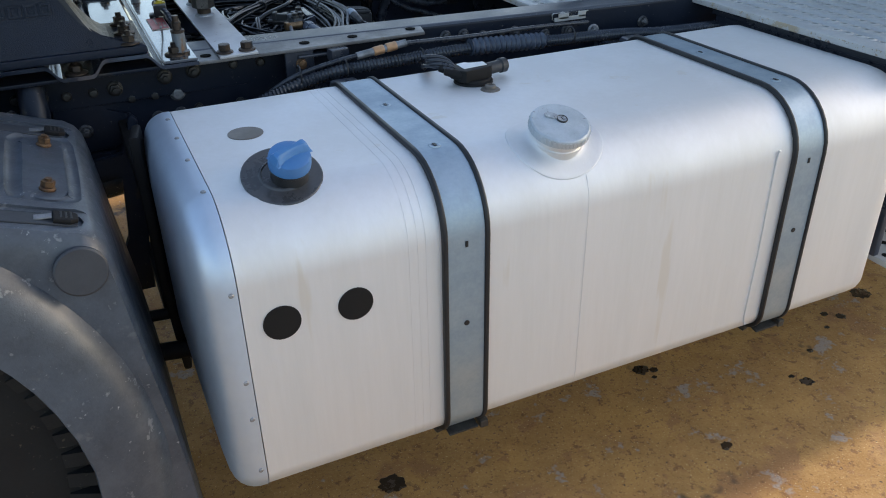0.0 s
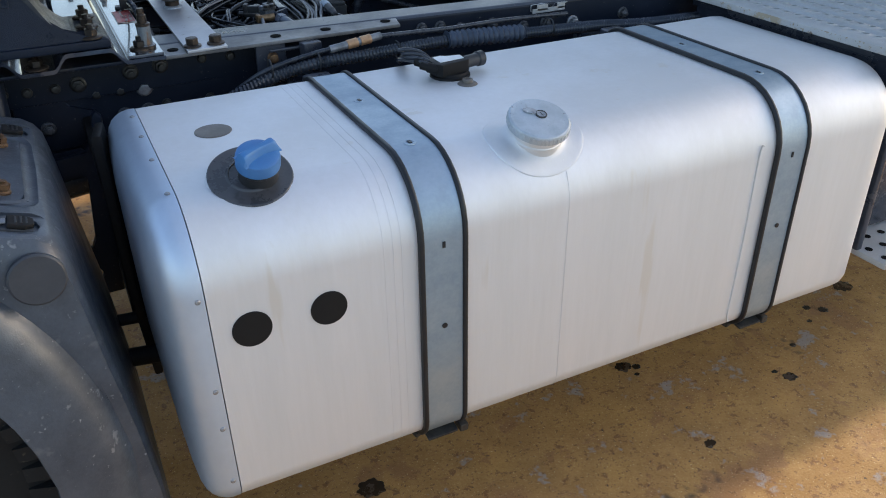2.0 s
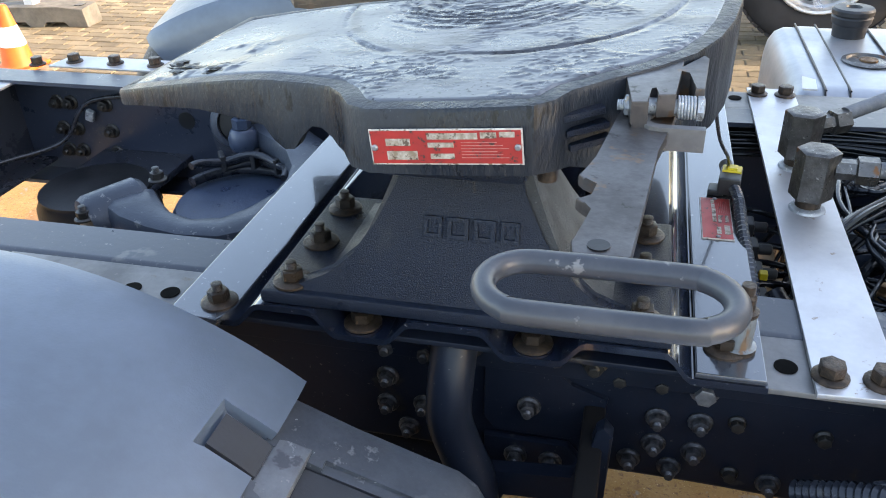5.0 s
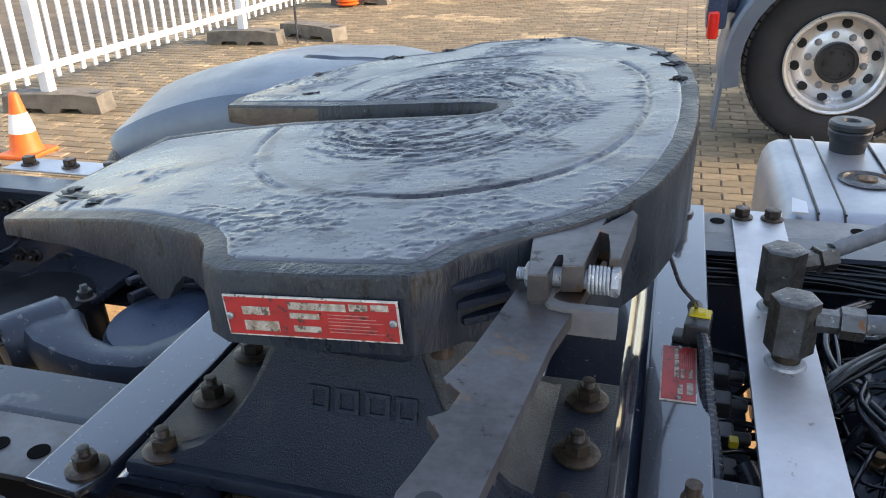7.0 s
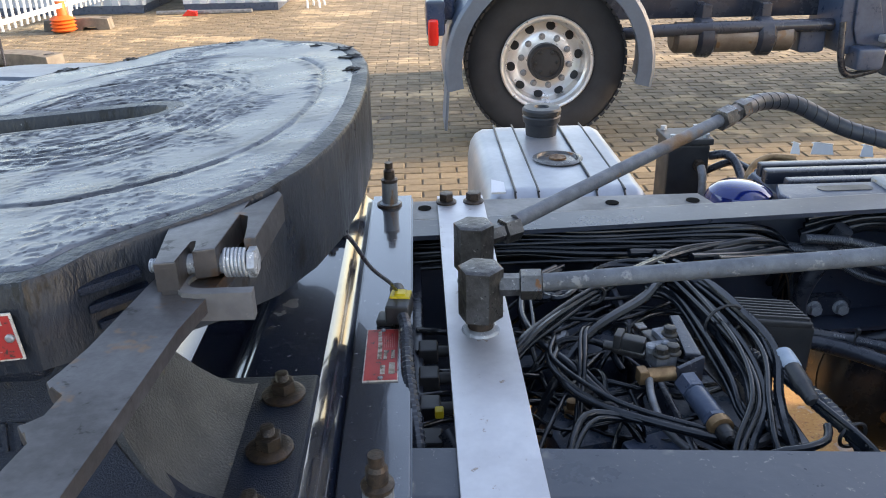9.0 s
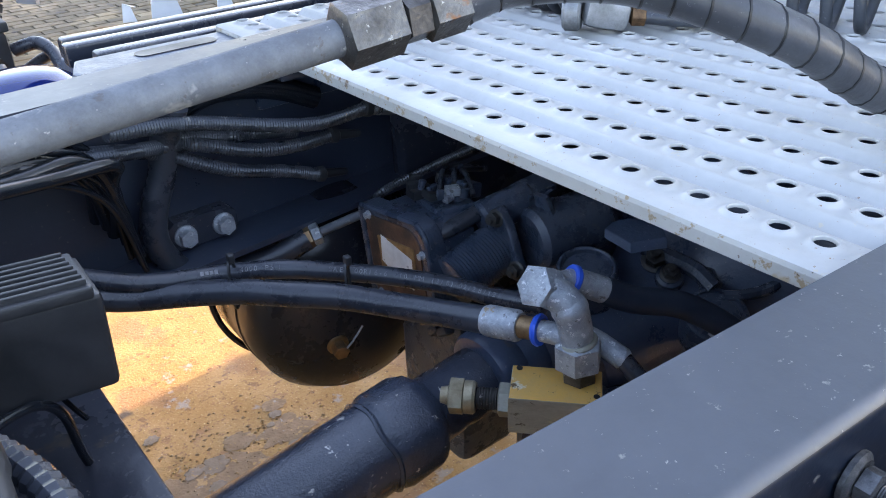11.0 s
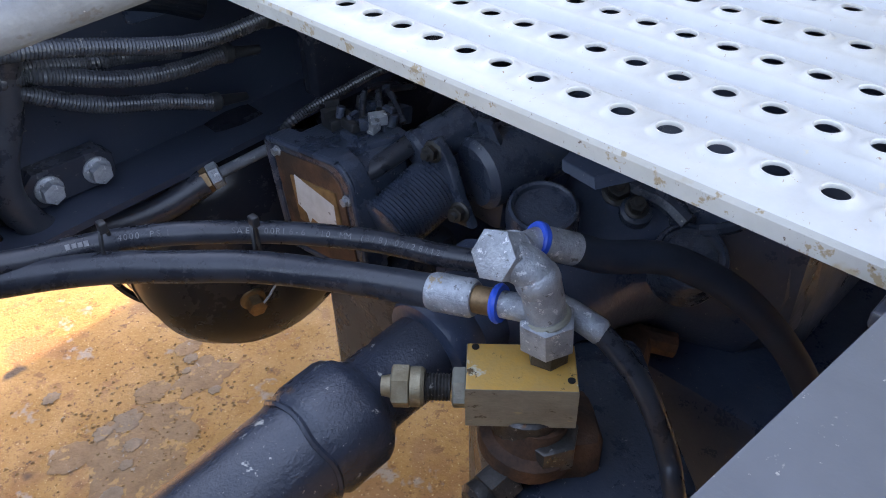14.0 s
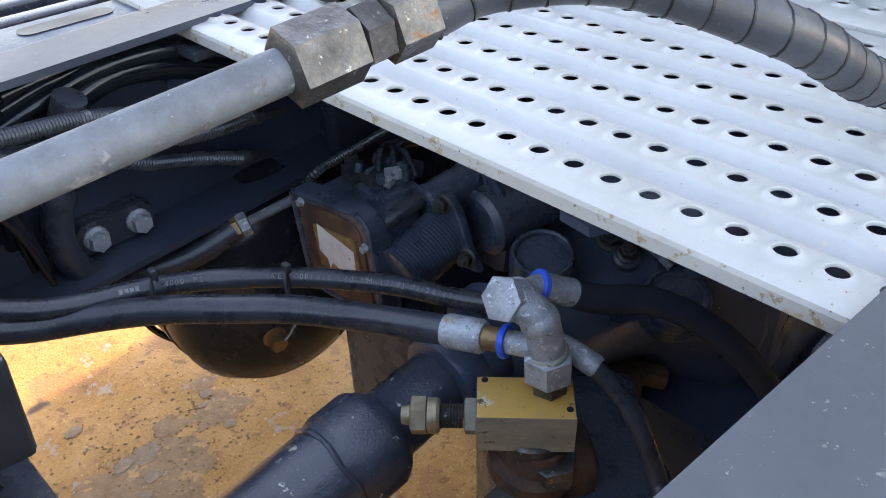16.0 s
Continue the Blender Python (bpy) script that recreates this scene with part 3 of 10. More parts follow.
def tank_ring(inset=0.0, n=9):
    """Points (y, z) round the tank's section, from the back top corner over the top and the front to the bottom."""
    y0, y1, z0, z1 = inset, TANK_BACK - inset, TANK_LOW + inset, TANK_TOP - inset
    pts = []
    for cy, cz, r, a0 in ((y1, z1, 0.075, 0.0), (y0, z1, 0.132, 90.0), (y0, z0, 0.055, 180.0), (y1, z0, 0.055, 270.0)):
        r = max(r - inset, 0.012)
        oy, oz = cy - r if cy == y1 else cy + r, cz - r if cz == z1 else cz + r
        for k in range(n + 1):
            a = radians(a0 + 90 * k / n)
            pts.append((oy + r * math.cos(a), oz + r * math.sin(a)))
    return pts


tank = thing("fuel_tank", (0.8, 0.3, TANK_LOW), "long brushed aluminium fuel tank with rounded shoulders beside the chassis", "fuel tank")
bm = bmesh.new()
sweep(bm, [[(x, y, z) for y, z in tank_ring(i)] for x, i in ((0.001, 0.0), (0.3, 0.0), (0.8, 0.0), (1.2, 0.0), (1.575, 0.0), (1.60, 0.002), (1.615, 0.008), (1.626, 0.02), (1.632, 0.04), (1.636, 0.09))])
body = part("body", bm, M["alu"], tank)
bm = bmesh.new()
sweep(bm, [[(x, y, z) for y, z in tank_ring(i)] for x, i in ((-0.001, -0.0012), (-0.016, -0.001), (-0.028, 0.002), (-0.04, 0.008), (-0.05, 0.0165), (-0.058, 0.029), (-0.064, 0.046), (-0.069, 0.075), (-0.073, 0.12), (-0.076, 0.2))])
# blue of the reflected sky is put into this aluminium's colour
M["endalu"] = surf("sky_tinted_aluminium", (0.57, 0.65, 0.75), (0.5, 0.575, 0.67), (0.42, 0.52), 0.7, 4, bump=0.05, bscale=90)
cover = part("end_cover", bm, M["endalu"], tank, "riveted aluminium end cover")
bm = bmesh.new()
lathe(bm, [(0.0048, 0), (0.0048, 0.0015), (0.003, 0.003), (0, 0.003)], (0, 0, 0), (0, 0, 1), 12)
rivet = mesh_of(bm, "rivet", M["greybolt"])
for y, z, ax in ((0.53, 0.967, (0, 0, 1)), (0.41, 0.967, (0, 0, 1)), (0.286, 0.967, (0, 0, 1)), (0.131, 0.967, (0, 0, 1)), (-0.001, 0.831, (0, -1, 0)), (-0.001, 0.645, (0, -1, 0)), (-0.001, 0.56, (0, -1, 0)), (-0.001, 0.433, (0, -1, 0))):
    piece("rivet", rivet, cover, (-0.012, y, z), facing(ax))


def wrap(bm, x0, x1, low, high, a=2, b=32):
    """A strip of metal wrapped round the tank, from low to high above its skin."""
    inner, outer = tank_ring(-low)[a:b], tank_ring(-high)[a:b]
    sweep(bm, [[(x0, *p), (x1, *p), (x1, *q), (x0, *q)] for p, q in zip(inner, outer)])


for x in (0.318, 0.336, 0.352):
    bm = bmesh.new()
    wrap(bm, x - 0.006, x + 0.006, -0.004, 0.0005, 4, 30)
    part("ridge", bm, M["alu"], tank, "pressed ridge")
bm = bmesh.new()
wrap(bm, 0.7025, 0.7045, -0.003, 0.0007, 14, 30)
part("weld_seam", bm, M["alu"], tank, "thin weld seam")
bm = bmesh.new()
tube(bm, [(1.205, -0.001, 0.86), (1.198, -0.001, 0.84), (1.2, -0.001, 0.62), (1.197, -0.001, 0.42), (1.205, -0.001, 0.40)], 0.0022, 6)
part("pressed_edge", bm, M["alu"], tank, "pressed edge beside the strap")


def tank_strap(xc, label):
    s = thing("tank_strap", (xc, 0.02, TANK_LOW), label, "tank strap", "tank straps")
    w = 0.041
    bm = bmesh.new()
    wrap(bm, xc - w, xc + w, 0.003, 0.0065, 0, 33)
    part("band", bm, M["band"], s)
    for side in (-1, 1):
        bm = bmesh.new()
        a, b = xc + side * (w - 0.002), xc + side * (w + 0.0085)
        q = (b - a) * 0.25
        rings = [tank_ring(-h)[0:34] for h in (0.001, 0.0085, 0.0108)]
        sweep(bm, [[(a, *p), (a, *m), (a + q, *t), (b - q, *t), (b, *m), (b, *p)] for p, m, t in zip(*rings)])
        part("rubber_edge", bm, M["rubber"], s, "black rubber edging")
    hole = bmesh.new()
    lathe(hole, [(0.013, -0.002), (0.012, 0.0012), (0.0078, 0.0016), (0.0062, 0.0004), (0, 0.0004)], (0, 0, 0), (0, 0, 1), 14)
    dimple = mesh_of(hole, "dimple", M["band"])
    hole = bmesh.new()
    box(hole, (0, 0, 0.0012), (0.006, 0.013, 0.0016), bev=0.0006)
    slot = mesh_of(hole, "slot", M["rubber"])
    hole = bmesh.new()
    cyl(hole, (0, 0, 0), (0, 0, 0.0018), 0.0058, seg=14)
    dot = mesh_of(hole, "hole", M["rubber"])
    for y, z, ax, which in ((0.387, TANK_TOP + 0.0062, (0, 0, 1), 0), (0.131, TANK_TOP + 0.006, (0, 0, 1), 0), (-0.0062, 0.824, (0, -1, 0), 1), (-0.0062, 0.645, (0, -1, 0), 2)):
        if which == 0:
            piece("dimple", dimple, s, (xc, y, z), facing(ax))
        piece(("slot", "slot", "hole")[which], (slot, slot, dot)[which], s, (xc, y, z + (0.0008 if which == 0 else 0)), facing(ax))
    bm = bmesh.new()
    box(bm, (xc, 0.03, TANK_LOW - 0.006), (0.07, 0.05, 0.006), (10, 0, 0), 0.002)
    box(bm, (xc - 0.046, 0.05, TANK_LOW - 0.01), (0.022, 0.035, 0.014), (10, 0, 12), 0.004)
    box(bm, (xc + 0.05, 0.02, TANK_LOW - 0.01), (0.02, 0.03, 0.02), (0, 0, 0), 0.004)
    part("bottom_clamp", bm, M["darkbolt"], s, "dark steel clamp under the tank")
    bm = bmesh.new()
    box(bm, (xc, 0.66, 0.62), (0.07, 0.055, 0.66), bev=0.01)
    box(bm, (xc, 0.74, 0.87), (0.07, 0.16, 0.1), bev=0.008)
    box(bm, (xc, 0.80 if xc < 1 else 0.76, 0.8), (0.07, 0.16 if xc < 1 else 0.1, 0.14), bev=0.008)
    box(bm, (xc, 0.40, TANK_LOW - 0.032), (0.07, 0.52, 0.05), bev=0.008)
    part("bracket", bm, M["black"], s, "black tank bracket on the chassis rail")
    return s


tank_strap(0.427, "blue-grey galvanised tank strap with black rubber edges")
tank_strap(1.293, "blue-grey galvanised tank strap near the cab")

# filler cap
def tank_skin(x, s):
    """A place on the tank's skin and its normal: s runs from the shoulder's upper end, back over the top or down round the front."""
    a = max(0.0, -s / 0.132)
    if a < math.pi / 2:
        n = Vector((0, -math.sin(a), math.cos(a)))
        return Vector((x, 0.132 + max(s, 0.0), 0.834)) + n * 0.132, n
    return Vector((x, 0.0, 0.834 - (a - math.pi / 2) * 0.132)), Vector((0, -1, 0))


cap = thing("filler_cap", (0.67, 0.085, 0.94), "dull metal fuel filler cap with a knurled rim and key lock", "fuel cap")
CAP_X, CAP_N = 0.670, Vector((0, -0.333, 0.943)).normalized()
CAP_C = Vector((CAP_X, 0.0723, 0.9885))
bm = bmesh.new()
rows = []
for r, h in ((0.104, -0.002), (0.101, 0.0012), (0.097, 0.0018), (0.09, 0.0008), (0.08, 0.0006), (0.07, 0.0008), (0.062, 0.0018), (0.056, 0.005), (0.0525, 0.010), (0.051, 0.016)):
    row = []
    for k in range(48):
        t = 2 * math.pi * k / 48
        p, n = tank_skin(CAP_X + r * math.cos(t), -0.047 + 0.92 * r * math.sin(t))
        row.append(p + n * h)
    rows.append(row)
sweep(bm, rows, cap=False)
part("weld_collar", bm, M["alu"], cap, "pressed aluminium seat round the neck")
bm = bmesh.new()
lathe(bm, [(0.0525, 0.0), (0.0525, 0.030), (0.0535, 0.031), (0.0535, 0.036), (0.0515, 0.038), (0.0515, 0.05)], CAP_C - CAP_N * 0.062, CAP_N, 40)
part("neck", bm, M["alu"], cap)
bm = bmesh.new()
lathe(bm, [(0.057, 0), (0.0612, 0.002), (0.0618, 0.006), (0.0612, 0.015), (0.0595, 0.018), (0.056, 0.0195), (0.054, 0.0188), (0.03, 0.0205), (0, 0.0212)], CAP_C - CAP_N * 0.010, CAP_N, 56)
M["lid"] = surf("dull_blue_grey_lid", (0.52, 0.57, 0.61), (0.40, 0.45, 0.49), (0.35, 0.55), 0.5, 18, bump=0.2, bscale=200, spots=[((0.28, 0.29, 0.30), 60, 0.22)])
lid = part("lid", bm, M["lid"], cap)
bm = bmesh.new()
box(bm, (0, 0, 0), (0.0012, 0.0042, 0.012), bev=0.0004)
knurl = mesh_of(bm, "knurl", M["lid"])
cu, cv, _ = frame_of(CAP_N)
tilt = CAP_N.to_track_quat("Z", "Y").to_matrix().to_4x4()
for k in range(44):
    a = k * math.pi / 22 + 0.03 * math.sin(7 * k)
    piece("knurl", knurl, lid, CAP_C - CAP_N * 0.0012 + (tilt.to_3x3() @ Vector((0.0616 * math.cos(a), 0.0616 * math.sin(a), 0))), tilt @ Matrix.Rotation(a, 4, "Z"))


def on_lid(u, v, h=0.0112):
    return CAP_C + CAP_N * h + Vector((1, 0, 0)) * u + Vector((0, CAP_N.z, -CAP_N.y)) * v


bm = bmesh.new()
lathe(bm, [(0.0115, -0.001), (0.0115, 0.0022), (0.0098, 0.003), (0.009, 0.0012)], on_lid(0.006, 0.006), CAP_N, 24, caps=False)
part("lock_ring", bm, M["darkbolt"], lid)
bm = bmesh.new()
lathe(bm, [(0.0092, -0.001), (0.0092, 0.0016), (0, 0.0018)], on_lid(0.006, 0.006), CAP_N, 20)
part("lock", bm, M["zinc"], lid, "round key lock")
bm = bmesh.new()
box(bm, (0, 0, 0), (0.0012, 0.008, 0.0008))
bm.transform(Matrix.Translation(on_lid(0.006, 0.006, 0.0132)) @ tilt)
part("key_slot", bm, M["rubber"], lid)
bm = bmesh.new()
slab(bm, [on_lid(-0.008 + 0.012 * math.cos(t) * (1 if math.cos(t) > 0 else 1.3), 0.020 + 0.0095 * math.sin(t) - 0.006 * math.cos(t), 0.0105) for t in [2 * math.pi * k / 20 for k in range(20)]], CAP_N * 0.0032, 0.001)
part("lock_cover", bm, M["zinc"], lid, "small swivel cover beside the lock")

# urea filler
urea = thing("urea_cap", (0.129, 0.137, TANK_TOP), "blue plastic urea filler cap on a black round flange", "filler cap")
UN = Vector((0, -0.40, 1)).normalized()
UC = Vector((0.1266, 0.1262, 0.9738))
UV = Vector((0, UN.z, -UN.y))
bm = bmesh.new()
lathe(bm, [(0.083, -0.05), (0.0735, -0.004), (0.0715, -0.003)], UC, UN, 48)
part("seat", bm, M["alu"], urea, "pressed aluminium seat")
bm = bmesh.new()
lathe(bm, [(0.070, -0.006), (0.0725, -0.004), (0.0725, -0.0005), (0.0705, 0.0008), (0.05, 0.0002), (0.042, 0.0006), (0.0395, 0.003), (0.0375, 0.0035), (0.036, 0.001), (0.034, 0.001)], UC, UN, 56)
M["flange"] = surf("glossy_black_flange", (0.03, 0.031, 0.034), (0.06, 0.06, 0.063), (0.18, 0.4), 0.0, 14, bump=0.05, spots=[((0.012, 0.012, 0.014), 9, 0.3)], gloss=0.6)
part("flange", bm, M["flange"], urea, "black plastic flange plate")
NB = UC + Vector((0.012, 0, 0)) - UV * 0.006
bm = bmesh.new()
lathe(bm, [(0.0345, -0.002), (0.0335, 0.004), (0.0335, 0.020), (0.0345, 0.0215), (0.0345, 0.0245), (0.031, 0.026)], NB, UN, 32)
part("neck", bm, M["plastic"], urea)
bm = bmesh.new()
lathe(bm, [(0.034, 0.026), (0.0372, 0.028), (0.0378, 0.032), (0.0375, 0.046), (0.0362, 0.0505), (0.033, 0.053), (0.02, 0.0545), (0, 0.055)], NB, UN, 44)
capb = part("cap", bm, M["blue"], urea)
bm = bmesh.new()
rows = []
for k in range(17):
    u = -1 + k / 8
    w = 0.0085 + 0.0048 * abs(u) ** 1.6
    h = 0.0165 * min(1.0, 6 * (1 - abs(u)) + 0.12)
    row = []
    for q, z in ((-1.35, -0.006), (-1.15, 0.15), (-0.8, 0.75), (-0.45, 0.98), (0, 1.0), (0.45, 0.98), (0.8, 0.75), (1.15, 0.15), (1.35, -0.006)):
        c, s_ = math.cos(radians(22)), math.sin(radians(22))
        a, b = u * 0.0372, q * w
        row.append(NB + Vector((1, 0, 0)) * (c * a - s_ * b) + UV * (s_ * a + c * b) + UN * (0.0515 + z * h))
    rows.append(row)
sweep(bm, rows)
part("grip", bm, M["blue"], capb, "blue finger grip")

# plugs, vent button and level sender on the tank
bm = bmesh.new()
lathe(bm, [(0.0375, -0.003), (0.0375, 0.001), (0.035, 0.0018), (0, 0.0018)], (0, 0, 0), (0, 0, 1), 32)
M["plugblack"] = surf("matt_black_plug", (0.008, 0.008, 0.008), (0.012, 0.011, 0.011), (0.5, 0.7), 0.0, 12, gloss=0.2)
plug = mesh_of(bm, "plug", M["plugblack"])
M["brownplug"] = surf("brown_plastic", (0.16, 0.135, 0.115), (0.1, 0.085, 0.07), (0.35, 0.5), 0.0, 12)
for x, y, z, ax, s in ((0.067, -0.0005, 0.752, (0, -1, 0), 0.92), (0.204, -0.0005, 0.752, (0, -1, 0), 0.9)):
    ob = tagged(new("tank_plug", plug), "round black plastic plug pressed flush into the tank", "plug", "tank plugs")
    ob.matrix_world = Matrix.Translation((x, y, z)) @ facing(ax) @ Matrix.Diagonal((s, s, 1, 1))
bm = bmesh.new()
lathe(bm, [(0.036, -0.003), (0.036, 0.001), (0.034, 0.0018), (0, 0.0018)], (0.118, 0.377, TANK_TOP), (0, 0, 1), 32)
single("tank_plug", bm, M["brownplug"], "round brown plastic plug flush in the tank's top", "plug", "", "tank plugs")
bm = bmesh.new()
lathe(bm, [(0.024, 0), (0.02, 0.004), (0.0125, 0.005), (0.012, 0.012), (0.0075, 0.013), (0.006, 0.008), (0, 0.008)], (0.687, 0.392, TANK_TOP - 0.001), (0, 0, 1), 24)
single("vent_valve", bm, M["brownplug"], "small round vent valve on the tank's top", "valve")
sender = thing("level_sender", (0.723, 0.5, TANK_TOP), "black plug connector with a white label on the tank's top", "connector")
bm = bmesh.new()
lathe(bm, [(0.047, -0.002), (0.0465, 0.005), (0.042, 0.007), (0.04, 0.012)], (0.70, 0.497, TANK_TOP), (0, 0, 1), 32)
slab(bm, [(0.665, 0.462, TANK_TOP + 0.008), (0.735, 0.474, TANK_TOP + 0.008), (0.742, 0.482, TANK_TOP + 0.008), (0.738, 0.522, TANK_TOP + 0.008), (0.672, 0.536, TANK_TOP + 0.008), (0.652, 0.515, TANK_TOP + 0.008), (0.654, 0.475, TANK_TOP + 0.008)], (0, 0, 0.03), 0.004)
part("housing", bm, M["plugblack"], sender)
bm = bmesh.new()
cyl(bm, (0.735, 0.498, TANK_TOP + 0.024), (0.782, 0.507, TANK_TOP + 0.025), 0.0145, seg=18, bev=0.002)
cyl(bm, (0.772, 0.505, TANK_TOP + 0.025), (0.792, 0.509, TANK_TOP + 0.025), 0.0175, seg=18, bev=0.003)
part("plug", bm, M["plastic"], sender)
for k in range(2):
    bm = bmesh.new()
    y_ = 0.478 + 0.03 * k
    lathe(bm, [(0.010, 0), (0.0115, 0.008), (0.0115, 0.022), (0.009, 0.026), (0.0085, 0.04), (0.005, 0.042)], (0.66, y_, TANK_TOP + 0.024), (-0.85, 0.45, 0.25), 14)
    part("cable_boot", bm, M["plugblack"], sender)
bm = bmesh.new()
slab(bm, [(0.668, 0.480, TANK_TOP + 0.0378), (0.731, 0.487, TANK_TOP + 0.0378), (0.733, 0.512, TANK_TOP + 0.0378), (0.70, 0.516, TANK_TOP + 0.0378), (0.69, 0.527, TANK_TOP + 0.0378), (0.668, 0.522, TANK_TOP + 0.0378)], (0, 0, 0.0015), 0.0005)
part("label", bm, M["white"], sender, "white label")
for k in range(4):
    bm = bmesh.new()
    tube(bm, [(0.675, 0.495 + 0.006 * k, TANK_TOP + 0.02), (0.645, 0.505 + 0.012 * k, TANK_TOP + 0.034 + 0.006 * k), (0.622 - 0.006 * k, 0.54 + 0.008 * k, TANK_TOP + 0.034 + 0.007 * k), (0.615 + 0.008 * k, 0.6, TANK_TOP + 0.022 + 0.004 * k), (0.65, 0.67, TANK_TOP - 0.01)], 0.0042, 10)
    part("cable", bm, M["hose"], sender)
sender.location += Vector((-0.02, -0.032, 0))


# ---- mounting plate, strip and rear cross strip ----
def corrugation(x):
    """The height of the mounting plate's pressed profile."""
    knots = ((-0.66, 1.012), (-0.555, 1.012), (-0.515, 1.044), (-0.447, 1.044), (-0.412, 1.012), (-0.35, 1.012), (-0.312, 1.044), (-0.228, 1.044), (-0.195, 1.012), (-0.133, 1.012), (-0.1, 1.044), (-0.01, 1.044), (0.024, 1.012), (0.106, 1.012))
    for (xa, za), (xb, zb) in zip(knots, knots[1:]):
        if xa <= x <= xb:
            t = (x - xa) / (xb - xa)
            return za + (zb - za) * t * t * (3 - 2 * t)
    return knots[-1][1]


mount = thing("mounting_plate", (-0.27, YC, 1.012), "glossy black corrugated mounting plate bolted across the chassis rails", "mounting plate")
bm = bmesh.new()
xs = [-0.575 + 0.681 * k / 90 for k in range(91)]
prof = [(x, corrugation(x)) for x in xs] + [(x, corrugation(x) - 0.009) for x in reversed(xs)]
sweep(bm, [[(x, y, z) for x, z in prof] for y in (0.7815, 0.784, 1.0, 1.285, 1.57, 1.786, 1.7885)])
part("plate", bm, M["gloss"], mount)
bm = bmesh.new()
slab(bm, [(-0.645, 0.775, 1.009), (-0.572, 0.768, 1.009), (-0.558, 0.8, 1.009), (-0.558, 1.77, 1.009), (-0.572, 1.8, 1.009), (-0.645, 1.795, 1.009)], (0, 0, 0.012), 0.003)
M["wetstrip"] = surf("wet_dark_steel", (0.055, 0.062, 0.075), (0.035, 0.04, 0.05), (0.08, 0.2), 0.15, 9, bump=0.08, bscale=160, gloss=1.0, coat=1.0, spots=[((0.012, 0.013, 0.015), 9, 0.22), ((0.2, 0.205, 0.21), 90, 0.2)])
part("edge_strip", bm, M["wetstrip"], mount, "flat black edge strip, wet and shiny")
bm = bmesh.new()
slab(bm, [(0.026, 0.783, 1.0125), (0.104, 0.783, 1.0125), (0.104, 1.787, 1.0125), (0.026, 1.787, 1.0125)], (0, 0, 0.008), 0.002)
part("edge_strip", bm, M["wetstrip"], mount, "flat shiny dark edge strip")
for sgn in (-1, 1):
    for x, y, z, k in ((-0.585, 0.478, 1.021, "stud"), (0.06, 0.45, 1.0205, "stud"), (-0.385, 0.475, 1.013, "stud"), (-0.165, 0.475, 1.013, "stud")):
        piece("bolt", BOLT[k], mount, (x, YC + sgn * y, z), Matrix.Rotation(x * 9, 4, "Z"))
bm = bmesh.new()
lathe(bm, [(0.021, 0), (0.021, 0.006), (0.0155, 0.008), (0.0155, 0.05), (0.0165, 0.052), (0.0165, 0.056), (0.011, 0.058), (0.011, 0.074), (0.008, 0.078), (0.008, 0.09)], (0, 0, 0), (0, 0, 1), 16)
tall = mesh_of(bm, "spacer_bolt", surf("rust_streaked_zinc_spacer", (0.27, 0.30, 0.32), (0.16, 0.175, 0.185), (0.35, 0.55), 0.35, 30, (1, 1, 0.25), 0.3, 200, spots=[((0.2, 0.12, 0.07), 24, 0.3), ((0.07, 0.05, 0.04), 40, 0.22)]))
tall.materials.append(M["rustbolt"])
for face in tall.polygons:
    face.material_index = 1 if face.center.z < 0.007 or face.center.z > 0.051 else 0
for y in (0.84, 1.73):
    piece("spacer_bolt", tall, mount, (0.075 if y < 1 else 0.062, y, 1.0205))

strip = thing("cross_strip", (0.2, YC, 1.008), "plain silver steel strip bolted across the rails", "steel strip")
bm = bmesh.new()
slab(bm, [(0.156, 0.778, 1.009), (0.25, 0.783, 1.009), (0.25, 1.788, 1.009), (0.156, 1.79, 1.009)], (0, 0, 0.007), 0.0015)
part("plate", bm, M["strip"], strip)
for x in (0.174, 0.229):
    for y in (0.811, 1.75):
        piece("bolt", BOLT["rust"], strip, (x, y, 1.016), Matrix.Rotation(x * 30, 4, "Z"))


# ---- fifth wheel ----
fifth = thing("fifth_wheel", (-0.256, YC, 1.055), "greasy black cast fifth wheel coupling on two pedestals", "fifth wheel")
SLOPE = 0.084
PIN = Vector((-0.245, YC, 1.334))


def top_z(x, y):
    t = min(1.0, max(0.0, (-0.5 - x) / 0.29))
    w = min(1.0, max(0.15, (abs(y - YC) - 0.05) / 0.25))
    return 1.334 + SLOPE * (x + 0.256) - 0.043 * w * t ** 1.4


half = [(-0.784, 0.292), (-0.79, 0.306), (-0.775, 0.322), (-0.70, 0.354), (-0.6, 0.391), (-0.5, 0.42), (-0.44, 0.438), (-0.41, 0.45), (-0.388, 0.474), (-0.366, 0.511), (-0.34, 0.527), (-0.25, 0.531), (-0.165, 0.528), (-0.145, 0.512), (-0.132, 0.486), (-0.096, 0.455), (-0.05, 0.42), (-0.01, 0.378), (0.018, 0.32), (0.037, 0.25), (0.05, 0.17), (0.056, 0.09), (0.058, 0.0)]
slot = [(-0.683, 0.088), (-0.60, 0.066), (-0.5, 0.044), (-0.42, 0.038), (-0.33, 0.036), (-0.27, 0.034), (-0.235, 0.03), (-0.215, 0.018), (-0.208, 0.0)]


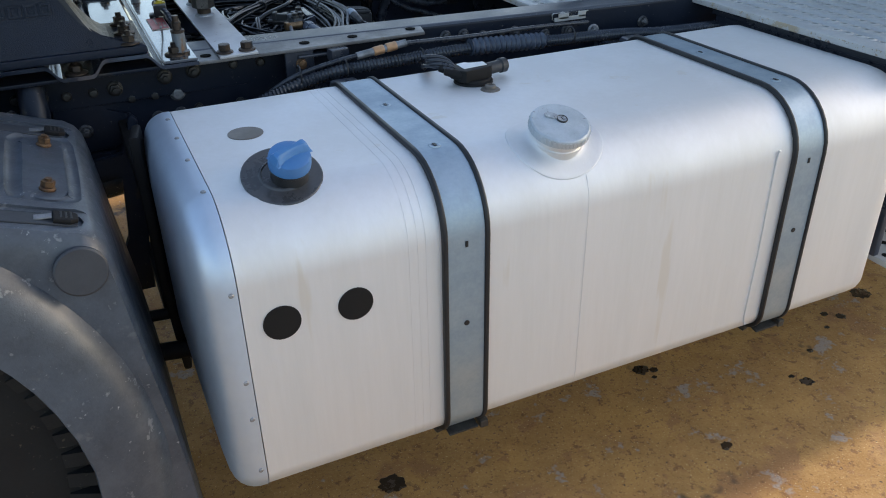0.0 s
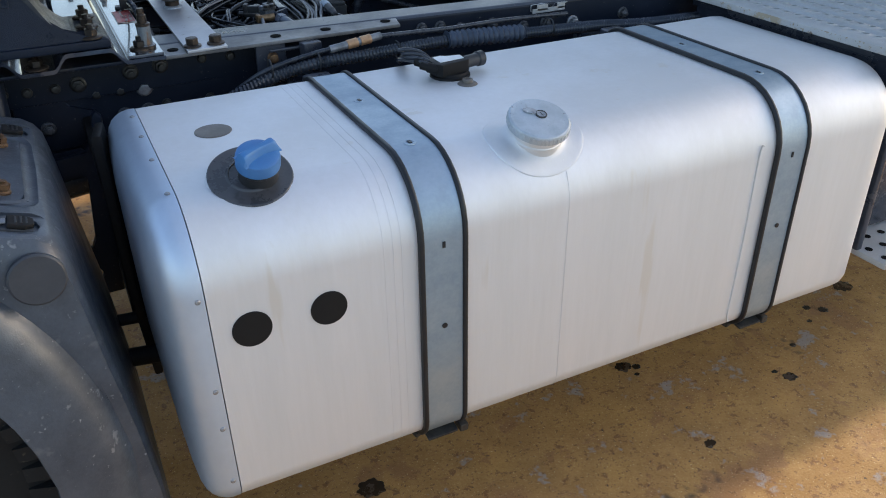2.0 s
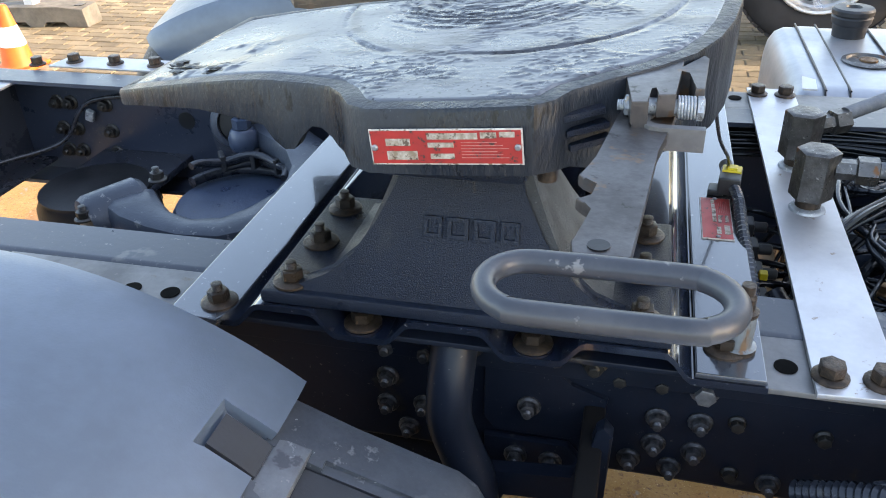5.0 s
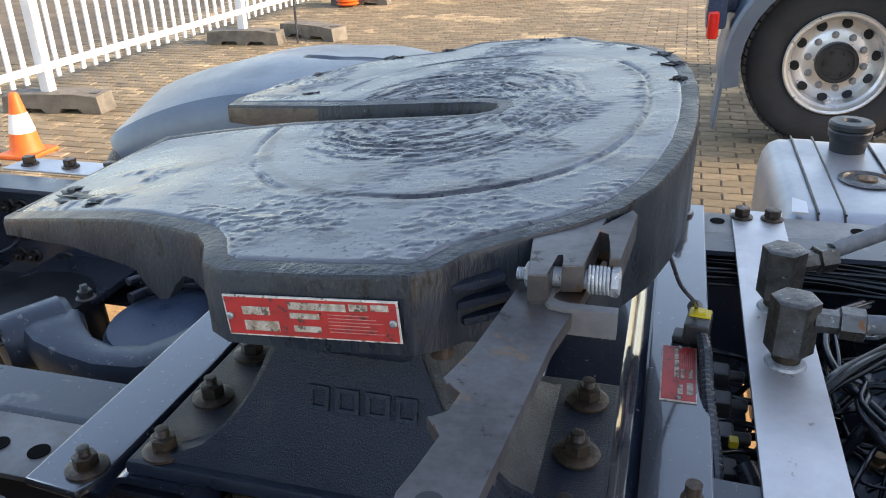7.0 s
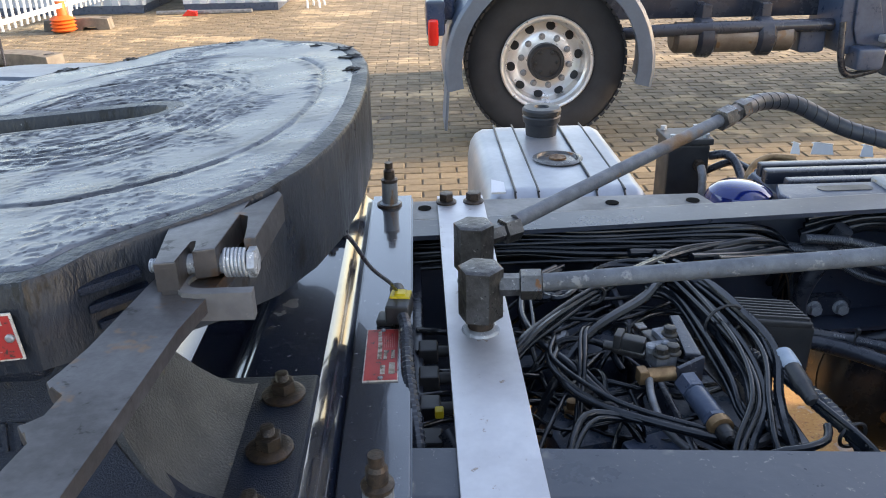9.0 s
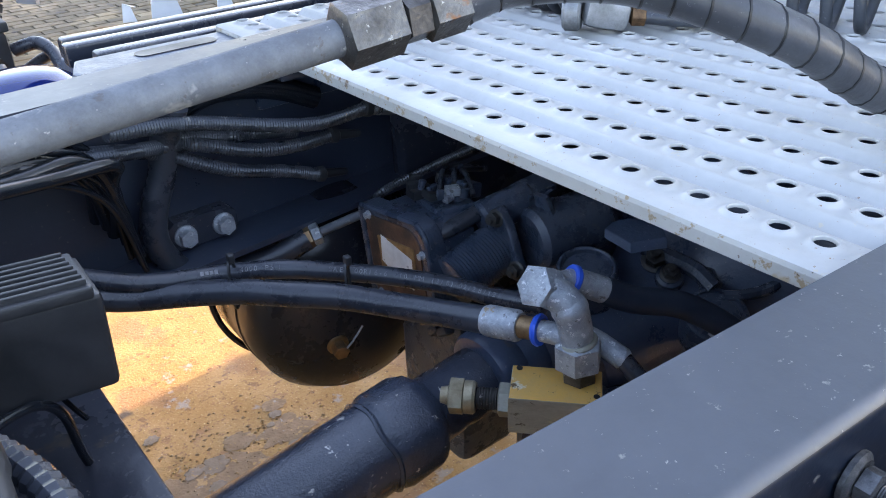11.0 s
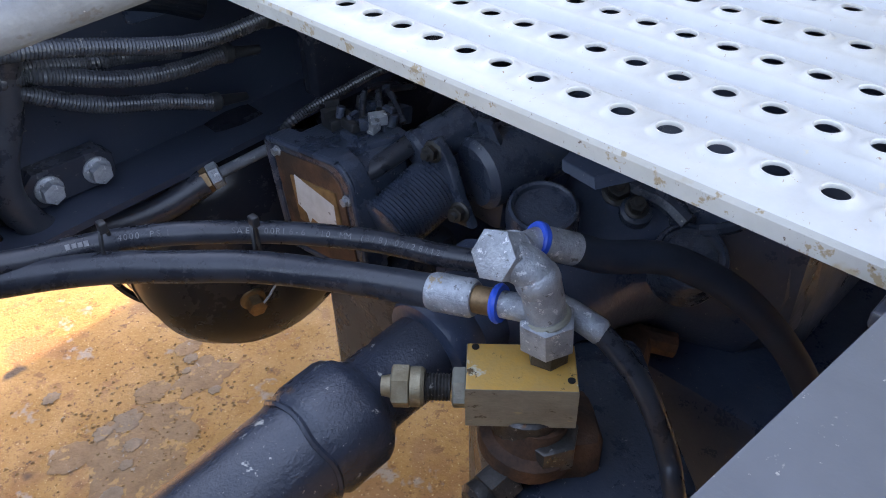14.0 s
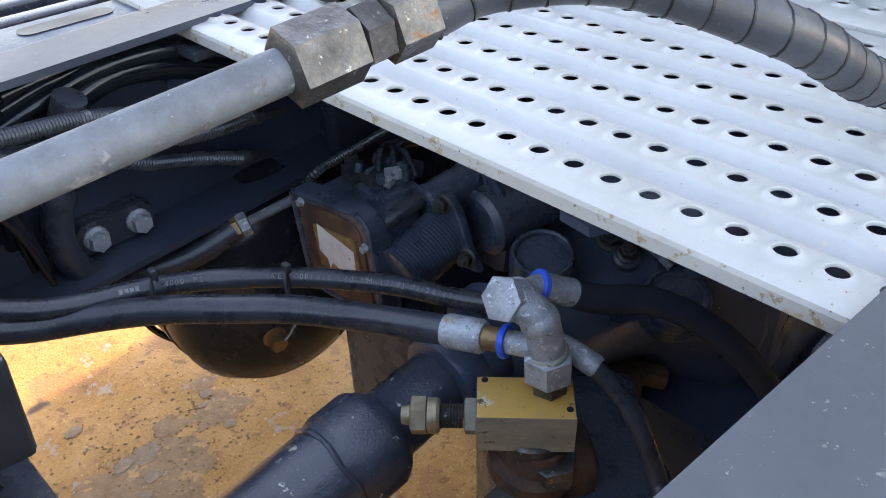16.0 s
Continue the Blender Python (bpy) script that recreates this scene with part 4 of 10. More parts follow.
def close_set(line, step=0.014):
    """More points along an open outline."""
    res = []
    for (xa, da), (xb, db) in zip(line, line[1:]):
        n = max(1, int(math.hypot(xb - xa, db - da) / step))
        res += [(xa + (xb - xa) * k / n, da + (db - da) * k / n) for k in range(n)]
    return res + [line[-1]]


half, slot = close_set(half), close_set(slot)
near_side = [(x, -d) for x, d in half]
rim_line = near_side[:-1] + [(0.058, 0.0)] + [(x, d) for x, d in reversed(half[:-1])]
slot_line = [(x, d) for x, d in slot[:-1]] + [(-0.208, 0.0)] + [(x, -d) for x, d in reversed(slot[:-1])]
M["grease"] = surf("greasy_worn_plate", (0.085, 0.09, 0.098), (0.165, 0.17, 0.18), (0.2, 0.38), 0.45, 8, (0.6, 1.6, 1), 0.0)
nt = M["grease"].node_tree
pl = nt.nodes.new("ShaderNodeTexCoord")


def grease_relief():
    """Wear of the coupling plate, with the relief's shade in its colour: a rough smeared middle, a groove round it and
    fine scratches.
    """
    n, l = nt.nodes, nt.links
    sep = n.new("ShaderNodeVectorMath")
    sep.operation = "SUBTRACT"
    l.new(pl.outputs["Object"], sep.inputs[0])
    sep.inputs[1].default_value = (0.001, 0, 0.28)
    flat = n.new("ShaderNodeVectorMath")
    flat.operation = "MULTIPLY"
    l.new(sep.outputs[0], flat.inputs[0])
    flat.inputs[1].default_value = (1.41, 1, 0)
    far = n.new("ShaderNodeVectorMath")
    far.operation = "LENGTH"
    l.new(flat.outputs[0], far.inputs[0])
    wob = n.new("ShaderNodeTexNoise")
    wob.inputs["Scale"].default_value = 9
    l.new(pl.outputs["Object"], wob.inputs["Vector"])
    dist = n.new("ShaderNodeMath")
    dist.operation = "MULTIPLY_ADD"
    l.new(wob.outputs["Fac"], dist.inputs[0])
    dist.inputs[1].default_value = 0.02
    l.new(far.outputs["Value"], dist.inputs[2])

    def band(a, b, c, d):
        r = n.new("ShaderNodeValToRGB")
        e = r.color_ramp.elements
        e[0].position, e[0].color = a, (0, 0, 0, 1)
        e[1].position, e[1].color = d, (0, 0, 0, 1)
        for at in (b, c):
            x = e.new(at)
            x.color = (1, 1, 1, 1)
        l.new(dist.outputs[0], r.inputs[0])
        return r.outputs[0]

    groove = band(0.350, 0.357, 0.366, 0.373)
    inner = band(0.0, 0.01, 0.255, 0.285)
    smear = n.new("ShaderNodeTexNoise")
    smear.inputs["Scale"].default_value, smear.inputs["Detail"].default_value = 130, 8
    st = n.new("ShaderNodeMapping")
    st.inputs["Scale"].default_value = (0.35, 1.7, 1)
    l.new(pl.outputs["Object"], st.inputs["Vector"])
    l.new(st.outputs[0], smear.inputs["Vector"])
    streak = n.new("ShaderNodeMapRange")
    streak.inputs["From Min"].default_value, streak.inputs["From Max"].default_value = 0.50, 0.57
    l.new(smear.outputs["Fac"], streak.inputs["Value"])
    lumps = n.new("ShaderNodeTexNoise")
    lumps.inputs["Scale"].default_value, lumps.inputs["Detail"].default_value = 14, 8
    l.new(pl.outputs["Object"], lumps.inputs["Vector"])
    lump = n.new("ShaderNodeMapRange")
    lump.inputs["From Min"].default_value, lump.inputs["From Max"].default_value = 0.55, 0.63
    l.new(lumps.outputs["Fac"], lump.inputs["Value"])

    def mul(a, b, k=1.0):
        x = n.new("ShaderNodeMath")
        x.operation = "MULTIPLY"
        l.new(a, x.inputs[0])
        if b is None:
            x.inputs[1].default_value = k
        else:
            l.new(b, x.inputs[1])
        return x.outputs[0]

    def add(a, b):
        x = n.new("ShaderNodeMath")
        l.new(a, x.inputs[0])
        l.new(b, x.inputs[1])
        return x.outputs[0]

    fine = n.new("ShaderNodeTexNoise")
    fine.inputs["Scale"].default_value, fine.inputs["Detail"].default_value = 160, 3
    l.new(pl.outputs["Object"], fine.inputs["Vector"])
    height = add(mul(lump.outputs[0], None, 0.035), mul(fine.outputs["Fac"], None, 0.018))
    b = n.new("ShaderNodeBump")
    b.inputs["Strength"].default_value, b.inputs["Distance"].default_value = 1.0, 0.012
    l.new(height, b.inputs["Height"])
    shader = n["Principled BSDF"]
    l.new(b.outputs[0], shader.inputs["Normal"])
    # dark streaks and groove: grease, and shade of the relief painted in
    dark = n.new("ShaderNodeMix")
    dark.data_type = "RGBA"
    was = shader.inputs["Base Color"].links[0].from_socket
    l.new(was, dark.inputs["A"])
    dark.inputs["B"].default_value = (0.02, 0.02, 0.024, 1)
    amount = n.new("ShaderNodeMath")
    amount.operation, amount.use_clamp = "MULTIPLY_ADD", True
    l.new(mul(inner, streak.outputs[0]), amount.inputs[0])
    amount.inputs[1].default_value = 0.72
    chips = n.new("ShaderNodeTexNoise")
    chips.inputs["Scale"].default_value, chips.inputs["Detail"].default_value = 190, 5
    l.new(pl.outputs["Object"], chips.inputs["Vector"])
    chip = n.new("ShaderNodeMapRange")
    chip.inputs["From Min"].default_value, chip.inputs["From Max"].default_value = 0.63, 0.65
    l.new(chips.outputs["Fac"], chip.inputs["Value"])
    scratch = n.new("ShaderNodeTexNoise")
    scratch.inputs["Scale"].default_value, scratch.inputs["Detail"].default_value = 260, 3
    sm = n.new("ShaderNodeMapping")
    sm.inputs["Scale"].default_value = (0.06, 1.6, 1)
    l.new(pl.outputs["Object"], sm.inputs["Vector"])
    l.new(sm.outputs[0], scratch.inputs["Vector"])
    line_ = n.new("ShaderNodeMapRange")
    line_.inputs["From Min"].default_value, line_.inputs["From Max"].default_value = 0.62, 0.66
    l.new(scratch.outputs["Fac"], line_.inputs["Value"])
    marks = add(mul(chip.outputs[0], None, 0.8), mul(line_.outputs[0], None, 0.35))
    l.new(add(add(mul(groove, None, 0.6), mul(lump.outputs[0], None, 0.45)), marks), amount.inputs[2])
    l.new(amount.outputs[0], dark.inputs["Factor"])
    l.new(dark.outputs["Result"], shader.inputs["Base Color"])


grease_relief()
bm = bmesh.new()
line = [(x, YC + d) for x, d in rim_line + slot_line]


def inset_line(line, k):
    """The outline drawn in by k along its own normals."""
    n, res = len(line), []
    for i, (x, y) in enumerate(line):
        (xa, ya), (xb, yb) = line[i - 1], line[(i + 1) % n]
        tx, ty = xb - xa, yb - ya
        q = math.hypot(tx, ty) or 1
        res.append((x - ty / q * k, y + tx / q * k))
    return res


skin = inset_line(line, 0.017)
area = sum(a[0] * b[1] - b[0] * a[1] for a, b in zip(line, line[1:] + line[:1]))
if area < 0:
    skin = inset_line(line, -0.017)


def low_z(x):
    """The depth of the skirt: thin at the tail, with a claw and a notch before the bearing block."""
    knots = ((-0.80, 0.02), (-0.62, 0.036), (-0.515, 0.058), (-0.50, 0.078), (-0.483, 0.09), (-0.466, 0.085), (-0.452, 0.062), (-0.435, 0.05), (-0.42, 0.055), (-0.405, 0.068), (-0.38, 0.072), (-0.15, 0.076), (-0.10, 0.1), (0.1, 0.115))
    for (xa, a), (xb, b) in zip(knots, knots[1:]):
        if xa <= x <= xb:
            return a + (b - a) * (x - xa) / (xb - xa)
    return 0.115


mid = inset_line(line, 0.0022 if area > 0 else -0.0022)
rim_in = inset_line(line, 0.03 if area > 0 else -0.03)
rows = [[(x, y, top_z(x, y) - 0.0025) for x, y in rim_in], [(x, y, top_z(x, y)) for x, y in skin], [(x, y, top_z(x, y) - 0.0016) for x, y in mid], [(x, y, top_z(x, y) - 0.0055) for x, y in line], [(x, y, top_z(x, y) - low_z(x)) for x, y in line], [(x, y, top_z(x, y) - low_z(x)) for x, y in skin]]
sweep(bm, rows, cap=False)
bmesh.ops.recalc_face_normals(bm, faces=bm.faces)
M["skirt"] = surf("streaked_black_casting", (0.009, 0.013, 0.02), (0.022, 0.027, 0.035), (0.22, 0.5), 0.0, 16, (1, 1, 0.35), 1.0, 130, spots=[((0.035, 0.035, 0.036), 30, 0.22), ((0.005, 0.006, 0.008), 45, 0.35), ((0.055, 0.038, 0.026), 22, 0.19), ((0.12, 0.125, 0.13), 300, 0.17)], gloss=0.33)
skirt = part("skirt", bm, M["skirt"], fifth, "black cast skirt with a rough skin")


def value_noise(u, v, seed, octaves=4):
    """Smooth noise between 0 and 1 at arrays of places."""
    table = np.random.RandomState(seed).rand(256, 256)
    total, amp, norm = 0.0, 1.0, 0.0
    for o in range(octaves):
        iu, iv = np.floor(u).astype(int), np.floor(v).astype(int)
        fu, fv = u - iu, v - iv
        fu, fv = fu * fu * (3 - 2 * fu), fv * fv * (3 - 2 * fv)
        g = lambda p, q: table[(iu + p) % 256, (iv + q) % 256]
        total = total + amp * ((g(0, 0) * (1 - fu) + g(1, 0) * fu) * (1 - fv) + (g(0, 1) * (1 - fu) + g(1, 1) * fu) * fv)
        norm += amp
        u, v, amp = u * 2.1 + 17, v * 2.1 + 5, amp * 0.55
    return total / norm


def worn_deck():
    """The deck's relief: a streaky greased middle round the pin, an oval groove, shallow dents and lumps on the tails."""
    step = 0.0026
    gx, gd = np.meshgrid(np.arange(-0.80, 0.065, step), np.arange(-0.54, 0.54, step), indexing="ij")
    poly = np.array([(x, y - YC) for x, y in line])
    nxt = np.roll(poly, -1, axis=0)
    inside = np.zeros(gx.shape, bool)
    dist = np.full(gx.shape, 9.0)
    for (xa, da), (xb, db) in zip(poly, nxt):
        if da != db:
            inside ^= ((da > gd) != (db > gd)) & (gx < (xb - xa) * (gd - da) / (db - da) + xa)
        ex, ed = xb - xa, db - da
        t = np.clip(((gx - xa) * ex + (gd - da) * ed) / (ex * ex + ed * ed + 1e-12), 0, 1)
        dist = np.minimum(dist, np.hypot(gx - xa - t * ex, gd - da - t * ed))
    soft = lambda a, p, q: np.clip((a - p) / (q - p), 0, 1) ** 2 * (3 - 2 * np.clip((a - p) / (q - p), 0, 1))
    w = np.clip((np.abs(gd) - 0.05) / 0.25, 0.15, 1.0)
    t = np.clip((-0.5 - gx) / 0.29, 0, 1)
    flat = 1.334 + SLOPE * (gx + 0.256) - 0.043 * w * t ** 1.4
    wob = 0.03 * (value_noise(gx * 14, gd * 14, 3) - 0.5)
    oval = ((np.abs(gx + 0.255) / 0.25) ** 2.4 + (np.abs(gd) / 0.352) ** 2.4) ** (1 / 2.4) + wob
    core = ((np.abs(gx + 0.27) / 0.185) ** 2.2 + (np.abs(gd) / 0.262) ** 2.2) ** (1 / 2.2) + 2 * wob
    streak = value_noise(np.arctan2(gd, gx + 0.30) * 5, np.hypot(gx + 0.30, gd * 0.8) * 150, 5, 3)
    rough = value_noise(gx * 45, gd * 130, 6, 3)
    h = 0.0024 * (1 - soft(core, 0.85, 1.12)) * (soft(streak, 0.34, 0.6) + 0.45 * rough - 0.8)
    patch = value_noise(gx * 9, gd * 9, 8, 3)
    ring = np.exp(-((oval - 1.0) / 0.013) ** 4)
    h -= 0.0030 * ring * soft(patch, 0.3, 0.5) * (0.5 + rough)
    h += 0.0011 * np.exp(-((oval - 1.05) / 0.014) ** 2) * (rough - 0.2)
    h += 0.0016 * np.exp(-((oval - 0.95) / 0.03) ** 2) * soft(rough, 0.5, 0.8) * soft(patch, 0.45, 0.7)
    for x, d in ((-0.363, -0.441), (-0.363, -0.402), (-0.361, -0.362), (-0.163, -0.401), (-0.163, -0.362), (-0.142, -0.317)):
        q = np.hypot((gx - x) / 0.020, (gd - d) / 0.011)
        h -= 0.0006 * np.exp(-q ** 4) * (0.2 + rough)
        h += 0.0014 * np.exp(-((q - 0.7) / 0.45) ** 2) * (value_noise(gx * 170, gd * 170, 21, 2) - 0.55)
        h += 0.0007 * np.exp(-((q - 1.15) / 0.2) ** 2) * rough
    tail = soft(-gx, 0.53, 0.6) * soft(np.abs(gd), 0.2, 0.27)
    h += 0.0055 * tail * soft(value_noise(gx * 22, gd * 30, 11, 3), 0.5, 0.7) * value_noise(gx * 90, gd * 130, 22, 3)
    h += 0.004 * soft(value_noise(gx * 45, gd * 45, 12, 3), 0.66, 0.74) * soft(np.abs(gd) + 0.6 * np.maximum(gx, -0.3), 0.33, 0.42)
    scuff = soft(value_noise(gx * 7 + 3, gd * 7, 17, 3), 0.52, 0.66)
    h += 0.0012 * scuff * soft(value_noise(gx * 90, gd * 190, 18, 3), 0.5, 0.62)
    h += 0.00025 * (value_noise(gx * 40, gd * 200, 13, 3) - 0.5) + 0.0002 * (value_noise(gx * 300, gd * 300, 14, 2) - 0.5)
    z = flat + 0.0004 + h * soft(dist, 0.016, 0.03) - 0.006 * (1 - soft(dist, 0.0165, 0.027))
    keep = inside & (dist > 0.0165)
    number = -np.ones(gx.shape, int)
    number[keep] = np.arange(keep.sum())
    o = fifth.location
    pts = np.stack([gx[keep] - o.x, gd[keep] + YC - o.y, z[keep] - o.z], axis=1)
    a, b, c, d = number[:-1, :-1], number[1:, :-1], number[1:, 1:], number[:-1, 1:]
    ok = (a >= 0) & (b >= 0) & (c >= 0) & (d >= 0)
    quads = np.stack([a[ok], b[ok], c[ok], d[ok]], axis=1)
    data = bpy.data.meshes.new("top_plate")
    data.from_pydata(pts.tolist(), [], quads.tolist())
    data.materials.append(M["grease"])
    data.polygons.foreach_set("use_smooth", [True] * len(data.polygons))
    ob = new("top_plate", data)
    ob.parent = fifth
    return tagged(ob, "grease-smeared worn steel top")


worn_deck()
# upright faces along the slot and the tail ends take a browner steel
skirt.data.materials.append(surf("brown_fork_steel", (0.13, 0.085, 0.055), (0.06, 0.045, 0.035), (0.35, 0.6), 0.3, 14, bump=0.5, bscale=200, spots=[((0.02, 0.02, 0.021), 20, 0.3)]))
for face in skirt.data.polygons:
    x, d = face.center.x + fifth.location.x, abs(face.center.y)
    if abs(face.normal.z) < 0.4 and x < -0.5 and d < 0.3 and (x < -0.67 or d < 0.1):
        face.material_index = 1
bm = bmesh.new()
vs = [bm.verts.new((x, y, top_z(x, y) - low_z(x) + 0.0005)) for x, y in skin]
es = [bm.edges.new((vs[k], vs[(k + 1) % len(vs)])) for k in range(len(vs))]
bmesh.ops.triangle_fill(bm, edges=es, use_beauty=True)
part("underside", bm, M["cast"], fifth)
random.seed(11)
M["tar"] = surf("old_black_grease", (0.008, 0.008, 0.008), (0.02, 0.018, 0.015), (0.25, 0.5), 0.0, 60, bump=0.8, bscale=180)
for k, (x, d, s) in enumerate([(-0.66, -0.30, 0.055), (-0.70, -0.27, 0.035), (-0.60, -0.34, 0.04), (-0.62, 0.34, 0.04), (-0.5, 0.395, 0.03), (-0.40, 0.44, 0.022), (0.0, 0.3, 0.03), (0.02, 0.22, 0.025), (0.03, 0.12, 0.022), (-0.22, 0.49, 0.02), (-0.55, 0.13, 0.02), (-0.05, 0.36, 0.02)]):
    bm = bmesh.new()
    bmesh.ops.create_icosphere(bm, subdivisions=3, radius=1)
    for v in bm.verts:
        v.co *= 0.6 + 0.5 * noise.noise(v.co * 1.7 + Vector((k, 0, 0))) + 0.5 * noise.noise(v.co * 4.5 + Vector((k, 3, 0)))
        v.co = Vector((x + v.co.x * s, YC + d + v.co.y * s * 0.6, top_z(x, YC + d) + SLOPE * v.co.x * s - 0.002 + v.co.z * 0.008))
    part("grease_lump", bm, M["tar"], fifth, "black lump of old grease")

M["rawcast"] = surf("rough_worn_cast_iron", (0.034, 0.037, 0.042), (0.018, 0.021, 0.026), (0.28, 0.45), 0.0, 20, bump=1.0, bscale=350, spots=[((0.12, 0.12, 0.118), 240, 0.24), ((0.09, 0.07, 0.045), 16, 0.2)])
# pedestals
for sgn in (-1, 1):
    bm = bmesh.new()
    edge = [(-0.505, 1.046), (-0.505, 1.064), (-0.46, 1.072), (-0.42, 1.085), (-0.385, 1.115), (-0.357, 1.155), (-0.336, 1.205), (-0.324, 1.255), (-0.192, 1.255), (-0.182, 1.205), (-0.163, 1.155), (-0.135, 1.115), (-0.098, 1.085), (-0.06, 1.072), (-0.01, 1.066), (-0.008, 1.046)]
    slab(bm, [(x, YC + sgn * (0.495 - 0.28 * (z - 1.046)), z) for x, z in edge], (0, -sgn * 0.022, 0), 0.005)
    ped = part("pedestal", bm, M["cast"], fifth, "black cast pedestal with raised marks")
    for xa, xb in ((-0.445, -0.325), (-0.068, -0.185)):
        bm = bmesh.new()
        rows = []
        for k in range(9):
            t = k / 8
            x = xa + (xb - xa) * t
            z = 1.062 + 0.19 * t ** 1.7
            yo = 0.495 - 0.28 * (z - 1.046)
            yi = 0.24 + 0.11 * t
            rows.append([(x, YC + sgn * yo, z), (x, YC + sgn * yi, z), (x + (0.012 if xa < xb else -0.012), YC + sgn * yi, z - 0.014), (x + (0.012 if xa < xb else -0.012), YC + sgn * yo, z - 0.014)])
        sweep(bm, rows)
        part("side_web", bm, M["rawcast"], ped, "rough unpainted web")
    bm = bmesh.new()
    slab(bm, [(-0.51, YC + sgn * 0.5, 1.0445), (-0.005, YC + sgn * 0.5, 1.0445), (-0.005, YC + sgn * 0.23, 1.0445), (-0.51, YC + sgn * 0.23, 1.0445)], (0, 0, 0.02), 0.005)
    part("foot", bm, M["cast"], ped)
    for x in (-0.475, -0.04):
        for d in (0.475, 0.375, 0.275):
            piece("bolt", BOLT["stud"], ped, (x, YC + sgn * d, 1.066), Matrix.Rotation(d * 20 + x, 4, "Z"))
    bm = bmesh.new()
    cyl(bm, (-0.352, YC + sgn * 0.48, 1.27), (-0.352, YC + sgn * 0.48, 1.238), 0.011, seg=12)
    part("bearing_bolt", bm, M["rustbolt"], ped)
    bm = bmesh.new()
    cyl(bm, (-0.155, YC + sgn * 0.48, 1.27), (-0.155, YC + sgn * 0.48, 1.24), 0.011, seg=12)
    part("bearing_bolt", bm, M["rustbolt"], ped)
    bm = bmesh.new()
    box(bm, (-0.256, YC + sgn * 0.45, 1.268), (0.17, 0.13, 0.05), bev=0.012)
    part("bearing_block", bm, M["cast"], ped)
    # raised maker's mark, drawn as plain bars
    for k, (xa, w, za, h) in enumerate([(-0.300, 0.022, 1.146, 0.026), (-0.272, 0.026, 1.146, 0.026), (-0.240, 0.026, 1.146, 0.026), (-0.208, 0.022, 1.146, 0.026)]):
        bm = bmesh.new()
        z = za + h / 2
        for u, v, bw, bh in ((0, 0.5, 1, 0.22), (0, -0.5, 1, 0.22), (-0.5, 0, 0.22, 1), (0.5, 0, 0.22, 1)):
            zz = z + v * h * 0.78
            box(bm, (xa + w / 2 + u * w * 0.78, YC + sgn * (0.4955 - 0.28 * (zz - 1.046)), zz), (w * bw, 0.005, h * bh), (sgn * 15.6, 0, 0), 0.001)
        part("raised_bar", bm, M["cast"], ped)

# type plate on the skirt
M["stainprint"] = surf("stained_print_field", (0.50, 0.46, 0.40), (0.22, 0.17, 0.12), (0.4, 0.6), 0.0, 110, spots=[((0.10, 0.07, 0.05), 90, 0.4)])
M["pinkprint"] = surf("worn_pale_red_print", (0.50, 0.22, 0.19), (0.36, 0.10, 0.09), (0.4, 0.6), 0.0, 160)


def type_plate(parent, o, u, v, w, h, label):
    """A red maker's plate: corner o, along u and v; print as plain bars."""
    o, u, v = Vector(o), Vector(u).normalized(), Vector(v).normalized()
    n = u.cross(v).normalized()
    base = parent

    def flat(name, a, b, c, d, lift, thick, mat, lab=""):
        bm = bmesh.new()
        slab(bm, [o + u * p + v * q + n * lift for p, q in ((a, b), (c, b), (c, d), (a, d))], n * thick)
        return part(name, bm, mat, base, lab)

    base = flat("type_plate", 0, 0, w, h, 0.0, 0.0016, M["plate_white"], label)
    flat("field", 0.0016, 0.0016, w - 0.0016, h - 0.0016, 0.0017, 0.0005, M["red"])
    s = w / 0.165
    for a, b, c, d in ((0.018, 0.022, 0.045, 0.030), (0.018, 0.006, 0.052, 0.016), (0.064, 0.029, 0.118, 0.036), (0.121, 0.030, 0.138, 0.0365), (0.141, 0.031, 0.157, 0.037), (0.064, 0.020, 0.092, 0.0255), (0.066, 0.007, 0.092, 0.013)):
        flat("print_bar", a * s, b * s, c * s, d * s, 0.0023, 0.0004, M["stainprint"])
    for k in range(6):
        flat("print_bar", 0.1 * s, (0.008 + 0.0034 * k) * s, (0.15 - 0.006 * (k % 3)) * s, (0.0088 + 0.0034 * k) * s, 0.0023, 0.0004, M["pinkprint"])
    for a in (0.005, w - 0.005):
        bm = bmesh.new()
        lathe(bm, [(0.0035, 0), (0.0035, 0.002), (0.002, 0.003), (0, 0.003)], o + u * a + v * h * 0.5 + n * 0.002, n, 12)
        part("rivet", bm, M["greybolt"], base)
    return base


type_plate(fifth, (-0.332, 0.7525, 1.268), (0.997, 0.0, 0.076), (-0.076, -0.01, 0.997), 0.160, 0.039, "red and white metal maker's plate, scratched and greasy")

# locking bar, spring clamp and release handle
bm = bmesh.new()
notch = [(-0.060, 0.99), (-0.088, 0.79), (-0.098, 0.70), (-0.112, 0.66), (-0.107, 0.652), (-0.093, 0.645), (-0.096, 0.622), (-0.110, 0.615), (-0.104, 0.607), (-0.094, 0.598), (-0.107, 0.545), (-0.104, 0.525), (-0.095, 0.515), (-0.07, 0.515), (-0.062, 0.53), (-0.056, 0.60), (-0.046, 0.72), (-0.035, 0.78), (-0.005, 0.99)]
slab(bm, [(x, y, 1.318) for x, y in notch], (0.0, 0, -0.012), 0.002)
